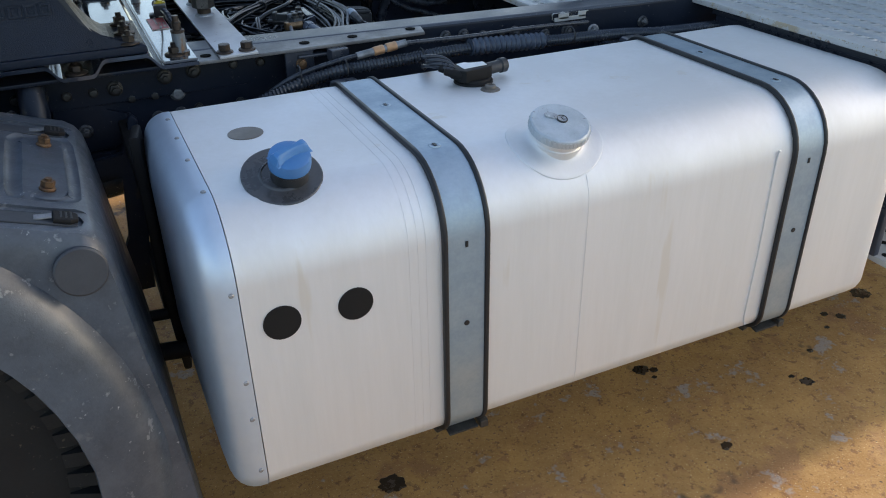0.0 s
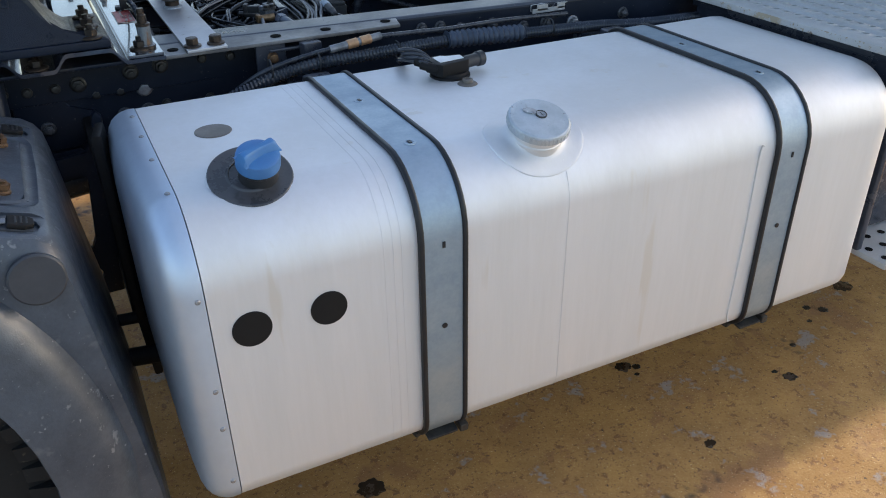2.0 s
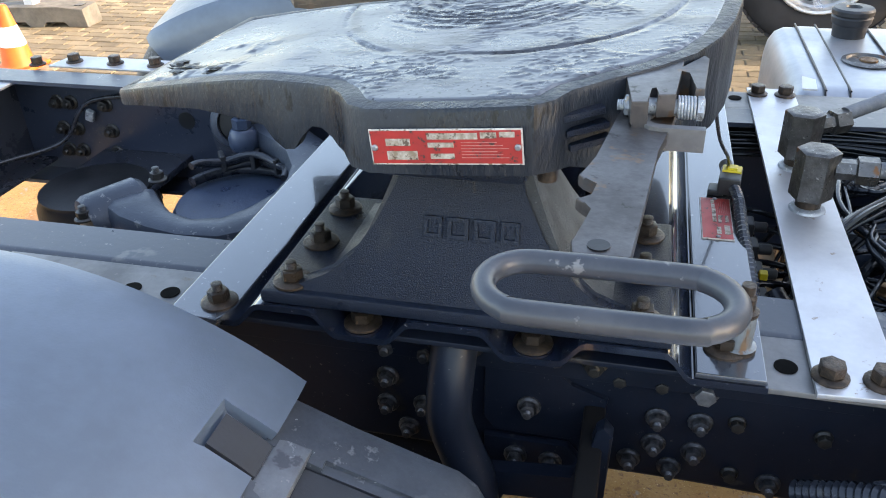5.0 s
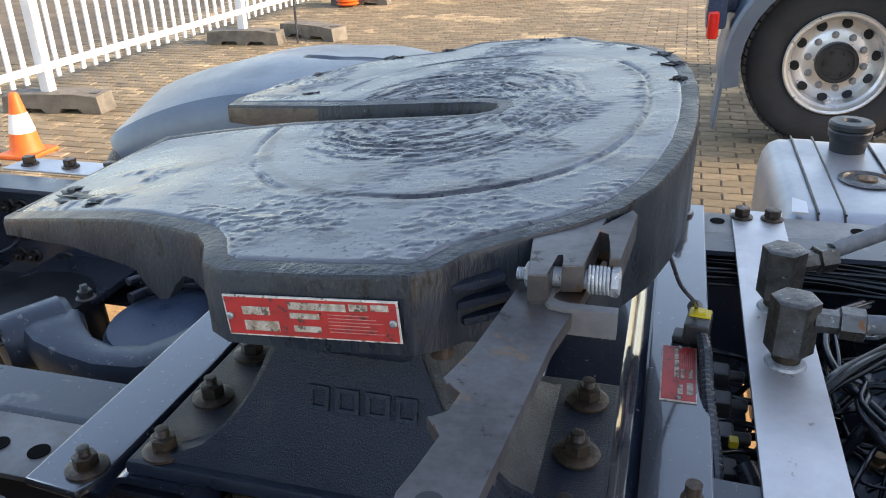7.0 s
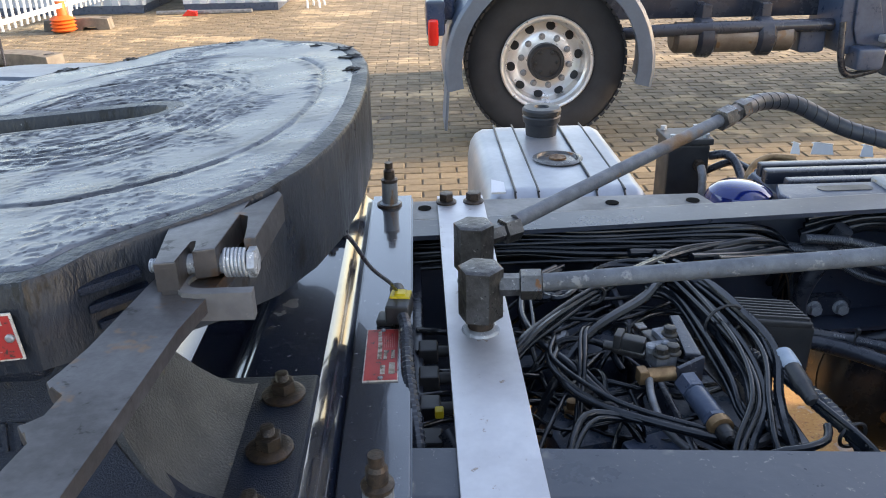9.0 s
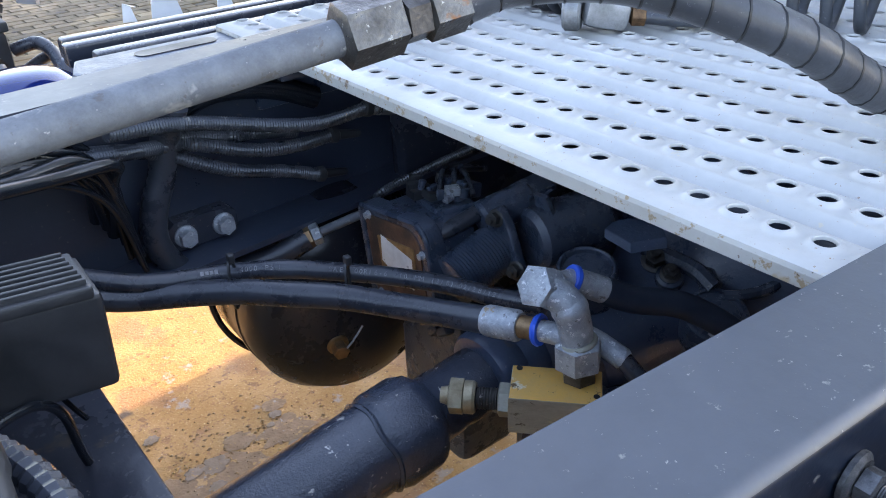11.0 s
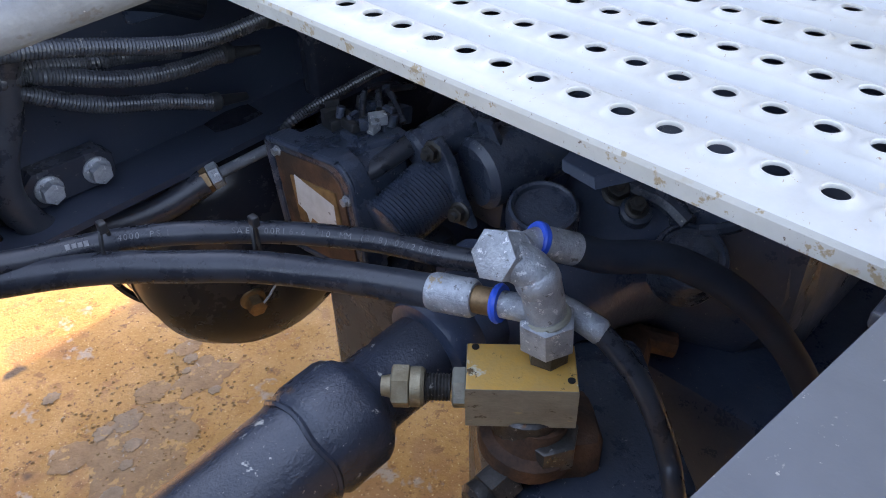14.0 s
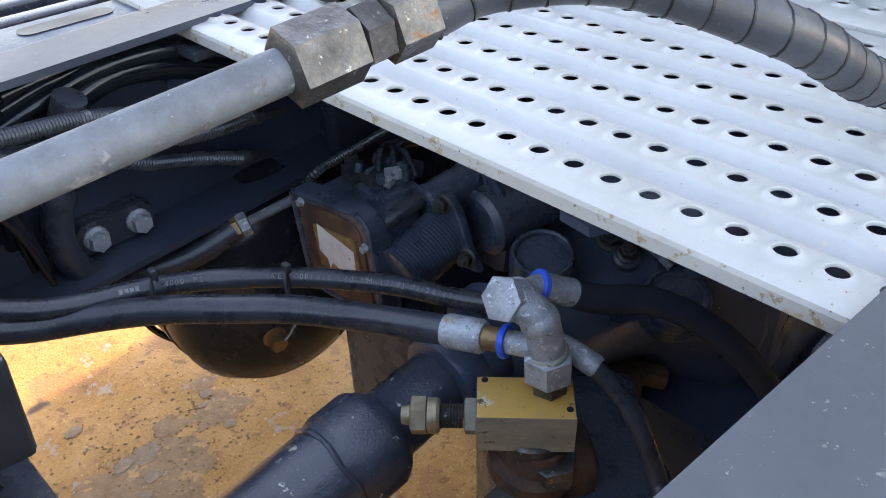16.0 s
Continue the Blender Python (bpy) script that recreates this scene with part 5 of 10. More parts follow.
M["bar"] = surf("bare_steel_bar", (0.15, 0.14, 0.14), (0.075, 0.07, 0.07), (0.3, 0.5), 0.8, 10, bump=0.15, spots=[((0.16, 0.10, 0.065), 14, 0.3), ((0.04, 0.036, 0.034), 40, 0.24)])
bar = part("locking_bar", bm, M["bar"], fifth, "notched bare steel locking bar")
bm = bmesh.new()
cyl(bm, (-0.086, 0.54, 1.3182), (-0.086, 0.54, 1.3192), 0.0085, seg=16)
part("hole", bm, M["rubber"], bar)
bm = bmesh.new()
HZ, HY = 1.32, 0.475
loop = []
for k in range(9):
    a = math.pi / 2 + math.pi * k / 8
    loop.append((-0.127 + 0.032 * math.cos(a), HY + 0.032 * math.sin(a), HZ))
for k in range(9):
    a = -math.pi / 2 + math.pi * k / 8
    loop.append((-0.025 + 0.032 * math.cos(a), HY + 0.032 * math.sin(a), HZ))
tube(bm, loop + [loop[0]], 0.0088, 14, step=0.008, closed=True)
M["handle"] = surf("dark_blue_grey_paint", (0.03, 0.035, 0.045), (0.055, 0.06, 0.07), (0.28, 0.45), 0.1, 14, bump=0.1, spots=[((0.16, 0.16, 0.16), 40, 0.27)])
part("handle", bm, M["handle"], bar, "dark painted oval pull handle")
bm = bmesh.new()
slab(bm, [(-0.074, 0.772, 1.345), (-0.058, 0.774, 1.345), (-0.0575, 0.812, 1.3455), (-0.0505, 0.814, 1.346), (-0.050, 0.791, 1.346), (-0.033, 0.793, 1.347), (-0.024, 0.892, 1.349), (-0.03, 0.905, 1.349), (-0.085, 0.872, 1.345), (-0.080, 0.828, 1.345)], (0, 0, -0.024), 0.0015)
clamp = part("spring_clamp", bm, M["bar"], fifth, "slotted steel clamp with a spring on the coupling edge")
bm = bmesh.new()
slab(bm, [(-0.074, 0.7715, 1.3425), (-0.0585, 0.7735, 1.3425), (-0.0585, 0.7755, 1.303), (-0.072, 0.7735, 1.303)], (0.001, 0.018, 0), 0.0025)
part("stop_block", bm, M["bar"], clamp)
bm = bmesh.new()
slab(bm, [(-0.0145, 0.811, 1.347), (-0.0055, 0.812, 1.347), (0.002, 0.905, 1.349), (-0.003, 0.915, 1.349), (-0.034, 0.862, 1.348), (-0.018, 0.858, 1.348)], (0, 0, -0.026), 0.0015)
part("fork_plate", bm, M["bar"], clamp)
bm = bmesh.new()
way_in = [(-0.040, 0.822), (-0.049, 0.808), (-0.055, 0.794), (-0.055, 0.784), (-0.050, 0.778), (-0.042, 0.776), (-0.022, 0.776), (-0.003, 0.776)]
way_out = [(-0.046, 0.826), (-0.056, 0.812), (-0.064, 0.796), (-0.064, 0.780), (-0.056, 0.769), (-0.044, 0.766), (-0.022, 0.766), (-0.003, 0.766)]
sweep(bm, [[(a[0], a[1], 1.322), (b[0], b[1], 1.322), (b[0], b[1], 1.299), (a[0], a[1], 1.299)] for a, b in zip(way_in, way_out)])
part("hook", bm, M["angle"], clamp, "bent flat steel hook")
bm = bmesh.new()
tube(bm, [(-0.030 + 0.018 * k / 72, 0.806 + 0.0105 * math.cos(2 * math.pi * k / 12), 1.329 + 0.0105 * math.sin(2 * math.pi * k / 12)) for k in range(73)], 0.0015, 6, step=0.02)
part("spring", bm, M["zinc"], clamp, "greasy coil spring with white grease")
bm = bmesh.new()
lathe(bm, [(0.0058 if k % 2 else 0.0050, 0.0011 * k) for k in range(15)], (-0.088, 0.8045, 1.329), (1, 0, 0), 12)
hexa(bm, (-0.0815, 0.8045, 1.329), (-0.0745, 0.8045, 1.329), 0.0105)
cyl(bm, (-0.0745, 0.8045, 1.329), (-0.012, 0.806, 1.329), 0.0085, seg=14)
hexa(bm, (-0.0125, 0.806, 1.329), (-0.004, 0.806, 1.329), 0.0125)
part("pin", bm, M["zinc"], clamp)
for k in range(3):
    bm = bmesh.new()
    box(bm, (-0.122 + 0.004 * k, 0.803 + 0.004 * k, 1.318 - 0.017 * k), (0.05, 0.014, 0.008), (0, -4, 33), 0.002)
    part("cast_step", bm, M["cast"], fifth)
bm = bmesh.new()
tube(bm, [(0.012, 1.0, 1.26), (0.02, 1.05, 1.25), (0.035, 1.12, 1.215), (0.055, 1.19, 1.14), (0.078, 1.25, 1.085), (0.086, 1.29, 1.05)], 0.0028, 8)
part("sensor_cable", bm, M["hose"], fifth, "thin black sensor cable")

# sensor plug and its label on the mounting plate
plugc = thing("sensor_plug", (0.09, 1.27, 1.02), "black cable plug with a yellow lock clipped to the plate", "cable plug")
bm = bmesh.new()
box(bm, (0.088, 1.262, 1.04), (0.034, 0.055, 0.03), (0, 0, -8), 0.004)
cyl(bm, (0.087, 1.285, 1.042), (0.083, 1.315, 1.045), 0.011, seg=14, bev=0.002)
box(bm, (0.068, 1.255, 1.026), (0.025, 0.03, 0.01), (0, 0, -8), 0.003)
part("housing", bm, M["plastic"], plugc)
bm = bmesh.new()
box(bm, (0.09, 1.272, 1.052), (0.03, 0.024, 0.012), (0, 0, -8), 0.002)
box(bm, (0.09, 1.272, 1.058), (0.016, 0.016, 0.006), (0, 0, -8), 0.001)
part("lock", bm, M["yellow"], plugc, "yellow locking slide")
bm = bmesh.new()
tube(bm, [(0.092, 1.24, 1.04), (0.098, 1.2, 1.035), (0.101, 1.12, 1.022), (0.112, 1.02, 0.99), (0.118, 0.97, 0.93), (0.125, 1.0, 0.86)], 0.0095, 10, rib=0.0016, step=0.004)
part("conduit", bm, M["conduit"], plugc)
lab = thing("red_label", (0.06, 1.17, 1.0205), "small red and white maker's label on the plate's edge", "label")
type_plate(lab, (0.088, 1.098, 1.0208), (0, 1, 0), (-1, 0, 0), 0.132, 0.046, "red sticker with white print")


# ---- hydraulic fittings and pipes on the strip ----
def elbow_fitting(x, y, rz):
    f = thing("hydraulic_elbow", (x, y, 1.016), "heavy weathered steel hydraulic elbow fitting welded to the strip", "pipe fitting", "hydraulic elbows")
    bm = bmesh.new()
    lathe(bm, [(0.028, 0), (0.026, 0.004), (0.02, 0.007)], (x, y, 1.0155), (0, 0, 1), 20)
    part("weld", bm, M["zinc"], f, "rough weld bead")
    bm = bmesh.new()
    cyl(bm, (x, y, 1.018), (x, y, 1.04), 0.019, seg=18)
    part("stem", bm, M["rustbolt"], f)
    bm = bmesh.new()
    hexa(bm, (x, y, 1.036), (x, y, 1.118), 0.032, 0.003, 0.3)
    part("body", bm, M["fitting"], f)
    bm = bmesh.new()
    c, s = math.cos(rz), math.sin(rz)
    hexa(bm, (x + 0.025 * c, y + 0.025 * s, 1.088), (x + 0.058 * c, y + 0.058 * s, 1.089), 0.016, 0.0015)
    hexa(bm, (x + 0.054 * c, y + 0.054 * s, 1.089), (x + 0.086 * c, y + 0.086 * s, 1.09), 0.0215, 0.002)
    part("union_nut", bm, M["fitting"], f)
    return f


elbow_fitting(0.204, 1.232, -0.1)
elbow_fitting(0.205, 1.39, 0.52)


def coupled_hose(name, label, start, end, hose_pts, metal="pipe"):
    """A rigid pipe with a pair of nuts at its end and a spiral-wrapped hose beyond."""
    p = thing(name, start, label, "hydraulic pipe", "hydraulic pipes")
    start, end = Vector(start), Vector(end)
    way = (end - start).normalized()
    bm = bmesh.new()
    cyl(bm, start, end, 0.0125, seg=18)
    part("pipe", bm, M[metal], p, "dull grey rigid steel pipe" if metal == "pipe" else "rust-stained rigid steel pipe")
    bm = bmesh.new()
    hexa(bm, end - way * 0.006, end + way * 0.04, 0.0225, 0.003, 0.2)
    part("nut", bm, M["fitting"], p)
    bm = bmesh.new()
    hexa(bm, end + way * 0.039, end + way * 0.06, 0.0185, 0.002, 0.5)
    hexa(bm, end + way * 0.058, end + way * 0.09, 0.0215, 0.002, 0.2)
    part("nut", bm, M["fitting"], p)
    path = [end + way * 0.086, *[Vector(q) for q in hose_pts]]
    bm = bmesh.new()
    tube(bm, path, 0.0185, 14)
    hose = part("hose", bm, M["sleeve"], p, "black hydraulic hose")
    fine = smooth_path(path, 0.004)
    bm = bmesh.new()
    coil, side = [], None
    for k in range(len(fine) - 1):
        a = (fine[k + 1] - fine[k]).normalized()
        side = frame_of(a)[0] if side is None else (side - a * side.dot(a)).normalized()
        t = 2 * math.pi * k / 7
        coil.append(fine[k] + 0.0181 * (math.cos(t) * side + math.sin(t) * a.cross(side)))
    tube(bm, coil, 0.0015, 5, step=0.02)
    part("spiral_wrap", bm, M["rubber"], hose, "spiral guard wound round the hose")
    return p


coupled_hose("hydraulic_pipe", "grey hydraulic pipe with nuts and a hose over the walkway", (0.285, 1.224, 1.092), (0.905, 1.157, 1.158), [(1.04, 1.135, 1.176), (1.12, 1.09, 1.168), (1.22, 1.02, 1.12), (1.34, 0.99, 1.055), (1.5, 0.97, 1.03), (1.75, 1.0, 1.03), (2.1, 1.1, 1.05), (2.6, 1.25, 1.12)])
coupled_hose("hydraulic_pipe", "rising grey hydraulic pipe with nuts and a hose", (0.275, 1.43, 1.1), (0.735, 1.80, 1.158), [(0.86, 1.9, 1.168), (0.95, 1.94, 1.15), (1.08, 1.93, 1.09), (1.25, 1.88, 1.055), (1.4, 1.83, 1.06), (1.6, 1.78, 1.085), (1.9, 1.72, 1.11), (2.3, 1.68, 1.14), (2.7, 1.66, 1.2)], "rustpipe")


# ---- rear wheel and mudguard beside the tank ----
AXLE = (-0.79, 0.52)


# darker copy of the tyre rubber: the shade it stands in is in its colour
M["shadetyre"] = surf("shaded_dirty_tyre", (0.009, 0.009, 0.01), (0.02, 0.019, 0.018), (0.6, 0.85), 0.0, 8, bump=0.3, gloss=0.25, spots=[((0.07, 0.06, 0.045), 70, 0.2)])


def lorry_wheel(name, x, y, z, r, width, label, out, fancy=True, owner=None):
    """A wheel on an axle along y; out: -1 or 1, the side that its face looks to."""
    w = owner or thing(name, (x, y, 0.0), label, "wheel")
    bm = bmesh.new()
    h = width / 2
    prof = [(r * 0.56, -h * 0.86), (r * 0.62, -h * 0.98), (r * 0.80, -h), (r * 0.93, -h * 0.94), (r * 0.985, -h * 0.80), (r, -h * 0.5), (r, 0), (r, h * 0.5), (r * 0.985, h * 0.80), (r * 0.93, h * 0.94), (r * 0.80, h), (r * 0.62, h * 0.98), (r * 0.56, h * 0.86)]
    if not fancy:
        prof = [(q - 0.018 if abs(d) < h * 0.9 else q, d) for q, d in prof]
    lathe(bm, prof, (x, y, z), (0, 1, 0), 72, caps=False)
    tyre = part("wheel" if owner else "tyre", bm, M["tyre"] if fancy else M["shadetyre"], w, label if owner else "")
    w = tyre if owner else w
    bm = bmesh.new()
    n = 60
    for k in range(n):
        a = 2 * math.pi * k / n
        for row, off in ((-0.72, 0.0), (-0.25, 0.5), (0.25, 0.0), (0.72, 0.5)):
            b = a + off * 2 * math.pi / n
            m = Matrix.Translation((x, y, z)) @ Matrix.Rotation(b, 4, "Y") @ Matrix.Translation((r + (-0.006 if not fancy else 0.002 if not owner else -0.005), row * h * (1.0 if fancy else 1.04), 0)) @ Matrix.Diagonal((0.016 if fancy else 0.03, h * 0.38, 2 * math.pi * r / n * (0.74 if fancy else 0.62), 1))
            bmesh.ops.create_cube(bm, size=1, matrix=m)
        if not fancy:
            for e in (-1, 1):
                m = Matrix.Translation((x, y, z)) @ Matrix.Rotation(a, 4, "Y") @ Matrix.Translation((r - 0.034, e * h * 0.965, 0)) @ Matrix.Rotation(e * 0.22, 4, "Z") @ Matrix.Diagonal((0.07, 0.026, 2 * math.pi * r / n * 0.58, 1))
                bmesh.ops.create_cube(bm, size=1, matrix=m)
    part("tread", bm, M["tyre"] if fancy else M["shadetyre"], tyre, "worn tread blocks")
    if fancy:
        f = y + out * h
        q = (0, out, 0)
        c = (x, f, z)
        rr = 0.286 / 0.525 * r
        bm = bmesh.new()
        lathe(bm, [(rr * 1.04, -0.02), (rr * 1.07, 0.004), (rr * 1.04, 0.012), (rr * 0.99, 0.008), (rr * 0.965, -0.004), (rr * 0.95, -0.03), (rr * 0.90, -0.045), (rr * 0.885, -0.12), (rr * 0.86, -0.135), (rr * 0.80, -0.128), (rr * 0.70, -0.10), (rr * 0.60, -0.086), (rr * 0.36, -0.082)], c, q, 72, caps=False)
        rim = part("rim", bm, M["rim"], w, "polished steel rim with hand holes")
        bm = bmesh.new()
        lathe(bm, [(0.0, 0.0), (0.028, 0.0), (0.03, 0.004), (0.028, 0.006), (0, 0.006)], (0, 0, 0), (0, 0, 1), 16)
        hole = mesh_of(bm, "hand_hole", M["rubber"])
        nut = bolt_mesh("wheel_nut", M["greybolt"], 0.032, 0.026, 0.022)
        for k in range(10):
            a = 2 * math.pi * k / 10 + 0.16
            piece("hand_hole", hole, w if owner else rim, (x + rr * 0.775 * math.cos(a), f - out * 0.121, z + rr * 0.775 * math.sin(a)), facing((0.5 * math.cos(a), out, 0.5 * math.sin(a))) @ Matrix.Diagonal((1.05, 1.05, 2.2, 1)))
            a += math.pi / 10
            piece("wheel_nut", nut, w if owner else rim, (x + rr * 0.56 * math.cos(a), f - out * 0.086, z + rr * 0.56 * math.sin(a)), facing(q))
        bm = bmesh.new()
        lathe(bm, [(rr * 0.42, -0.095), (rr * 0.42, -0.03), (rr * 0.37, -0.012), (rr * 0.33, -0.012), (rr * 0.32, -0.02), (0, -0.018)], c, q, 40)
        hub = part("hub_cap", bm, M["plastic"], w, "black hub cover")
        for k in range(6):
            a = 2 * math.pi * k / 6
            piece("bolt", BOLT["small"], w if owner else hub, (x + rr * 0.25 * math.cos(a), f - out * 0.019, z + rr * 0.25 * math.sin(a)), facing(q))
    return w


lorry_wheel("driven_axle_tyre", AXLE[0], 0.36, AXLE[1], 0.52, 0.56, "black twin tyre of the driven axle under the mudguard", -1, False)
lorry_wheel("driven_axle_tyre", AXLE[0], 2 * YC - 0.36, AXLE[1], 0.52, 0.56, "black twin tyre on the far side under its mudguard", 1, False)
R_IN = 0.60


def arch(a, r):
    return AXLE[0] + r * math.cos(radians(a)), AXLE[1] + r * math.sin(radians(a))


def guard_shell(bm, sgn, a0, a1, r, y_in, y_out, lip, n=30, thick=0.006, crown=0.0, rim_r=0.03):
    """A mudguard shell round the axle, from angle a0 to a1, with rounded sides and a lip that hangs over the tyre; it flattens out and bulges to the rear."""
    rows = []
    for k in range(n + 1):
        a = a0 + (a1 - a0) * k / n
        back = max(0.0, a - 95)
        b = min(back, 42)
        rr, cr = r + 0.0009 * b + 0.000045 * b * b, crown + 0.0012 * min(back, 50)
        ys = [(y_in - 0.012, -0.125), (y_in - 0.008, -0.07), (y_in + 0.002, -0.028), (y_in + 0.018, -0.008), (y_in + 0.05, 0.0), ((y_in + y_out) / 2, cr), (y_out - 0.085, cr * 0.5), (y_out - 0.05, -0.012), (y_out - 0.02, -0.03), (y_out + 0.006, -0.058), (y_out + 0.028, -0.1), (y_out + 0.036, -lip)]
        row = []
        for d, dr in ys:
            x, z = arch(a, rr + dr)
            row.append((x, YC + sgn * d, z))
        for d, dr in reversed(ys):
            x, z = arch(a, rr + dr - thick)
            row.append((x, YC + sgn * (d - (thick if d > (y_in + y_out) / 2 else -thick) * 0.9), z))
        rows.append(row)
    sweep(bm, rows)


CLIPS = (0.753, 1.177)


def mudguard(sgn, label):
    g = thing("mudguard", (AXLE[0], YC + sgn * 0.9, 0.5), label, "mudguard", "mudguards")

    def P(a, r, d):
        x, z = arch(a, r)
        return (x, YC + sgn * d, z)

    bm = bmesh.new()
    guard_shell(bm, sgn, 53, 139, 0.664, 0.615, 1.245, 0.152, 42, thick=0.03, crown=0.006, rim_r=0.05)
    shell = part("top_shell", bm, M["guard"], g, "smooth dark grey plastic top")
    for d in CLIPS:
        bm = bmesh.new()
        sweep(bm, [[P(a, r0, d - w), P(a, r0, d + w), P(a, 0.70, d + w + 0.004), P(a, 0.70, d - w - 0.004)] for a, r0, w in ((51.0, 0.645, 0.029), (54.0, 0.645, 0.029), (57.6, 0.652, 0.029), (58.0, 0.655, 0.03), (59.2, 0.68, 0.033))])
        cut(shell, bm)
    bm = bmesh.new()
    prof = []
    for a, w in ((61.6, 0.002), (61.9, 0.010), (62.6, 0.017), (64, 0.0215), (67, 0.023), (75, 0.024), (85, 0.024), (95, 0.024), (103, 0.023), (105, 0.016), (106, 0.004)):
        q = w / 0.024
        prof.append([P(a, 0.69, 0.957 - w * 1.1), P(a, 0.69, 0.957 + w * 1.1), P(a, 0.667, 0.957 + w), P(a, 0.6705 - 0.0125 * q, 0.957 + w * 0.6), P(a, 0.6705 - 0.0145 * q, 0.957), P(a, 0.6705 - 0.0125 * q, 0.957 - w * 0.6), P(a, 0.667, 0.957 - w)])
    sweep(bm, prof)
    cut(shell, bm)
    bm = bmesh.new()
    guard_shell(bm, sgn, 139.6, 178, 0.650, 0.625, 1.235, 0.14, 20, crown=0.004)
    part("rear_shell", bm, M["worn"], g)
    return g


near_guard = mudguard(-1, "dark grey plastic mudguard over the rear wheel, front section scuffed")
far_guard = mudguard(1, "dark grey plastic mudguard over the far rear wheel")


M["paintspot"] = surf("dried_pale_paint", (0.15, 0.162, 0.18), (0.09, 0.1, 0.115), (0.5, 0.7), 0.0, 60, bump=0.3, bscale=200)
M["coverdark"] = surf("dark_grey_cover", (0.036, 0.041, 0.05), (0.026, 0.03, 0.038), (0.42, 0.58), 0.0, 12, bump=0.1)


def guard_front(g, sgn):
    """The front section: a boxy cover with a flat top that carries two bolts, side skirt with a round cover, and two clips."""
    def P(x, d, z):
        return (x, YC + sgn * d, z)

    side = [(-0.402, 1.043), (-0.33, 1.012), (-0.25, 0.984), (-0.215, 0.974), (-0.195, 0.96), (-0.183, 0.94), (-0.176, 0.90), (-0.16, 0.75), (-0.142, 0.60), (-0.13, 0.45), (-0.122, 0.30)]
    arcs = [arch(a, 0.600) for a in (53.2, 47, 41.5, 36, 31, 26, 20, 13, 4, -6, -18)]
    bm = bmesh.new()
    rows = []
    for (x, z), (xi, zi) in zip(side, arcs):
        t = min(1.0, max(0.0, (0.99 - z) / 0.12))
        tx = max(0.0, (-0.30 - x) / 0.1)
        inn, outd = 0.66 + 0.02 * t, 1.235 + 0.012 * t
        row = [P(x - 0.03, inn - 0.022, z - 0.05), P(x - 0.012, inn - 0.018, z - 0.022), P(x - 0.003, inn - 0.006, z - 0.006), P(x, inn + 0.012, z), P(x, 0.95, z + 0.003), P(x, outd - 0.035, z), P(x - 0.002, outd - 0.016, z - 0.005), P(x - 0.006, outd - 0.004, z - 0.018)]
        ux, uz = (xi - AXLE[0]) / 0.6, (zi - AXLE[1]) / 0.6

        def A(r, d):
            return P(AXLE[0] + ux * r, d, AXLE[1] + uz * r)

        xm, zm = x + (xi - x) * 0.5, z + (zi - z) * 0.5
        row += [P(xm, outd + 0.002, zm), A(0.628, outd + 0.004), A(0.619, outd + 0.018), A(0.606, outd + 0.034), A(0.588, outd + 0.044), A(0.55, outd + 0.05), A(0.506, outd + 0.051), A(0.504, outd + 0.047), A(0.55, outd + 0.03), A(0.585, outd), A(0.585, inn)]
        rows.append(row)
    sweep(bm, rows)
    body = part("front_cover", bm, M["worn"], g, "scuffed grey front section")
    def Z(x):
        return 0.984 - 0.33 * (x + 0.25)

    # pressed groove round the two bolts, and the channels of the clips
    bm = bmesh.new()
    pts = [(-0.295, 0.83), (-0.285, 0.805), (-0.262, 0.797), (-0.222, 0.80), (-0.206, 0.815), (-0.203, 0.85), (-0.203, 1.06), (-0.207, 1.092), (-0.222, 1.105), (-0.262, 1.108), (-0.285, 1.10), (-0.295, 1.075)]
    loop = [P(x, d, Z(x) + 0.0205) for x, d in pts]
    tube(bm, loop + [loop[0]], 0.022, 24, closed=True)
    cut(body, bm)
    for d in CLIPS:
        bm = bmesh.new()
        slab(bm, [P(-0.345, d - 0.036, Z(-0.345) - 0.0035), P(-0.205, d - 0.036, Z(-0.205) - 0.0035), P(-0.197, d - 0.028, Z(-0.197) - 0.0035), P(-0.197, d + 0.028, Z(-0.197) - 0.0035), P(-0.205, d + 0.036, Z(-0.205) - 0.0035), P(-0.345, d + 0.036, Z(-0.345) - 0.0035)], (0.02, 0, 0.06), 0.0)
        cut(body, bm)
        bm = bmesh.new()
        slab(bm, [P(-0.42, d - 0.024, Z(-0.42) - 0.012), P(-0.235, d - 0.024, Z(-0.235) - 0.012), P(-0.213, d - 0.018, Z(-0.213) - 0.010), P(-0.208, d, Z(-0.208) - 0.009), P(-0.213, d + 0.018, Z(-0.213) - 0.010), P(-0.235, d + 0.024, Z(-0.235) - 0.012), P(-0.42, d + 0.024, Z(-0.42) - 0.012)], (0.02, 0, 0.06), 0.0)
        cut(body, bm)
    for d in (0.845, 1.065):
        bm = bmesh.new()
        lathe(bm, [(0.040, -0.001), (0.037, 0.0009), (0.03, 0.0013), (0.012, 0.0013)], P(-0.252, d, Z(-0.252) + 0.0005), (0.33, 0, 1), 24)
        part("bolt_seat", bm, M["worn"], body)
        piece("bolt", BOLT["copper"], body, P(-0.252, d, Z(-0.252) + 0.002), facing((0.3, 0, 1), d * 7))
    # dried paint on the top
    if sgn < 0:
        for x, d, r, seed in ((-0.370, 0.981, 0.017, 1), (-0.349, 0.913, 0.009, 4)):
            rnd = random.Random(seed)
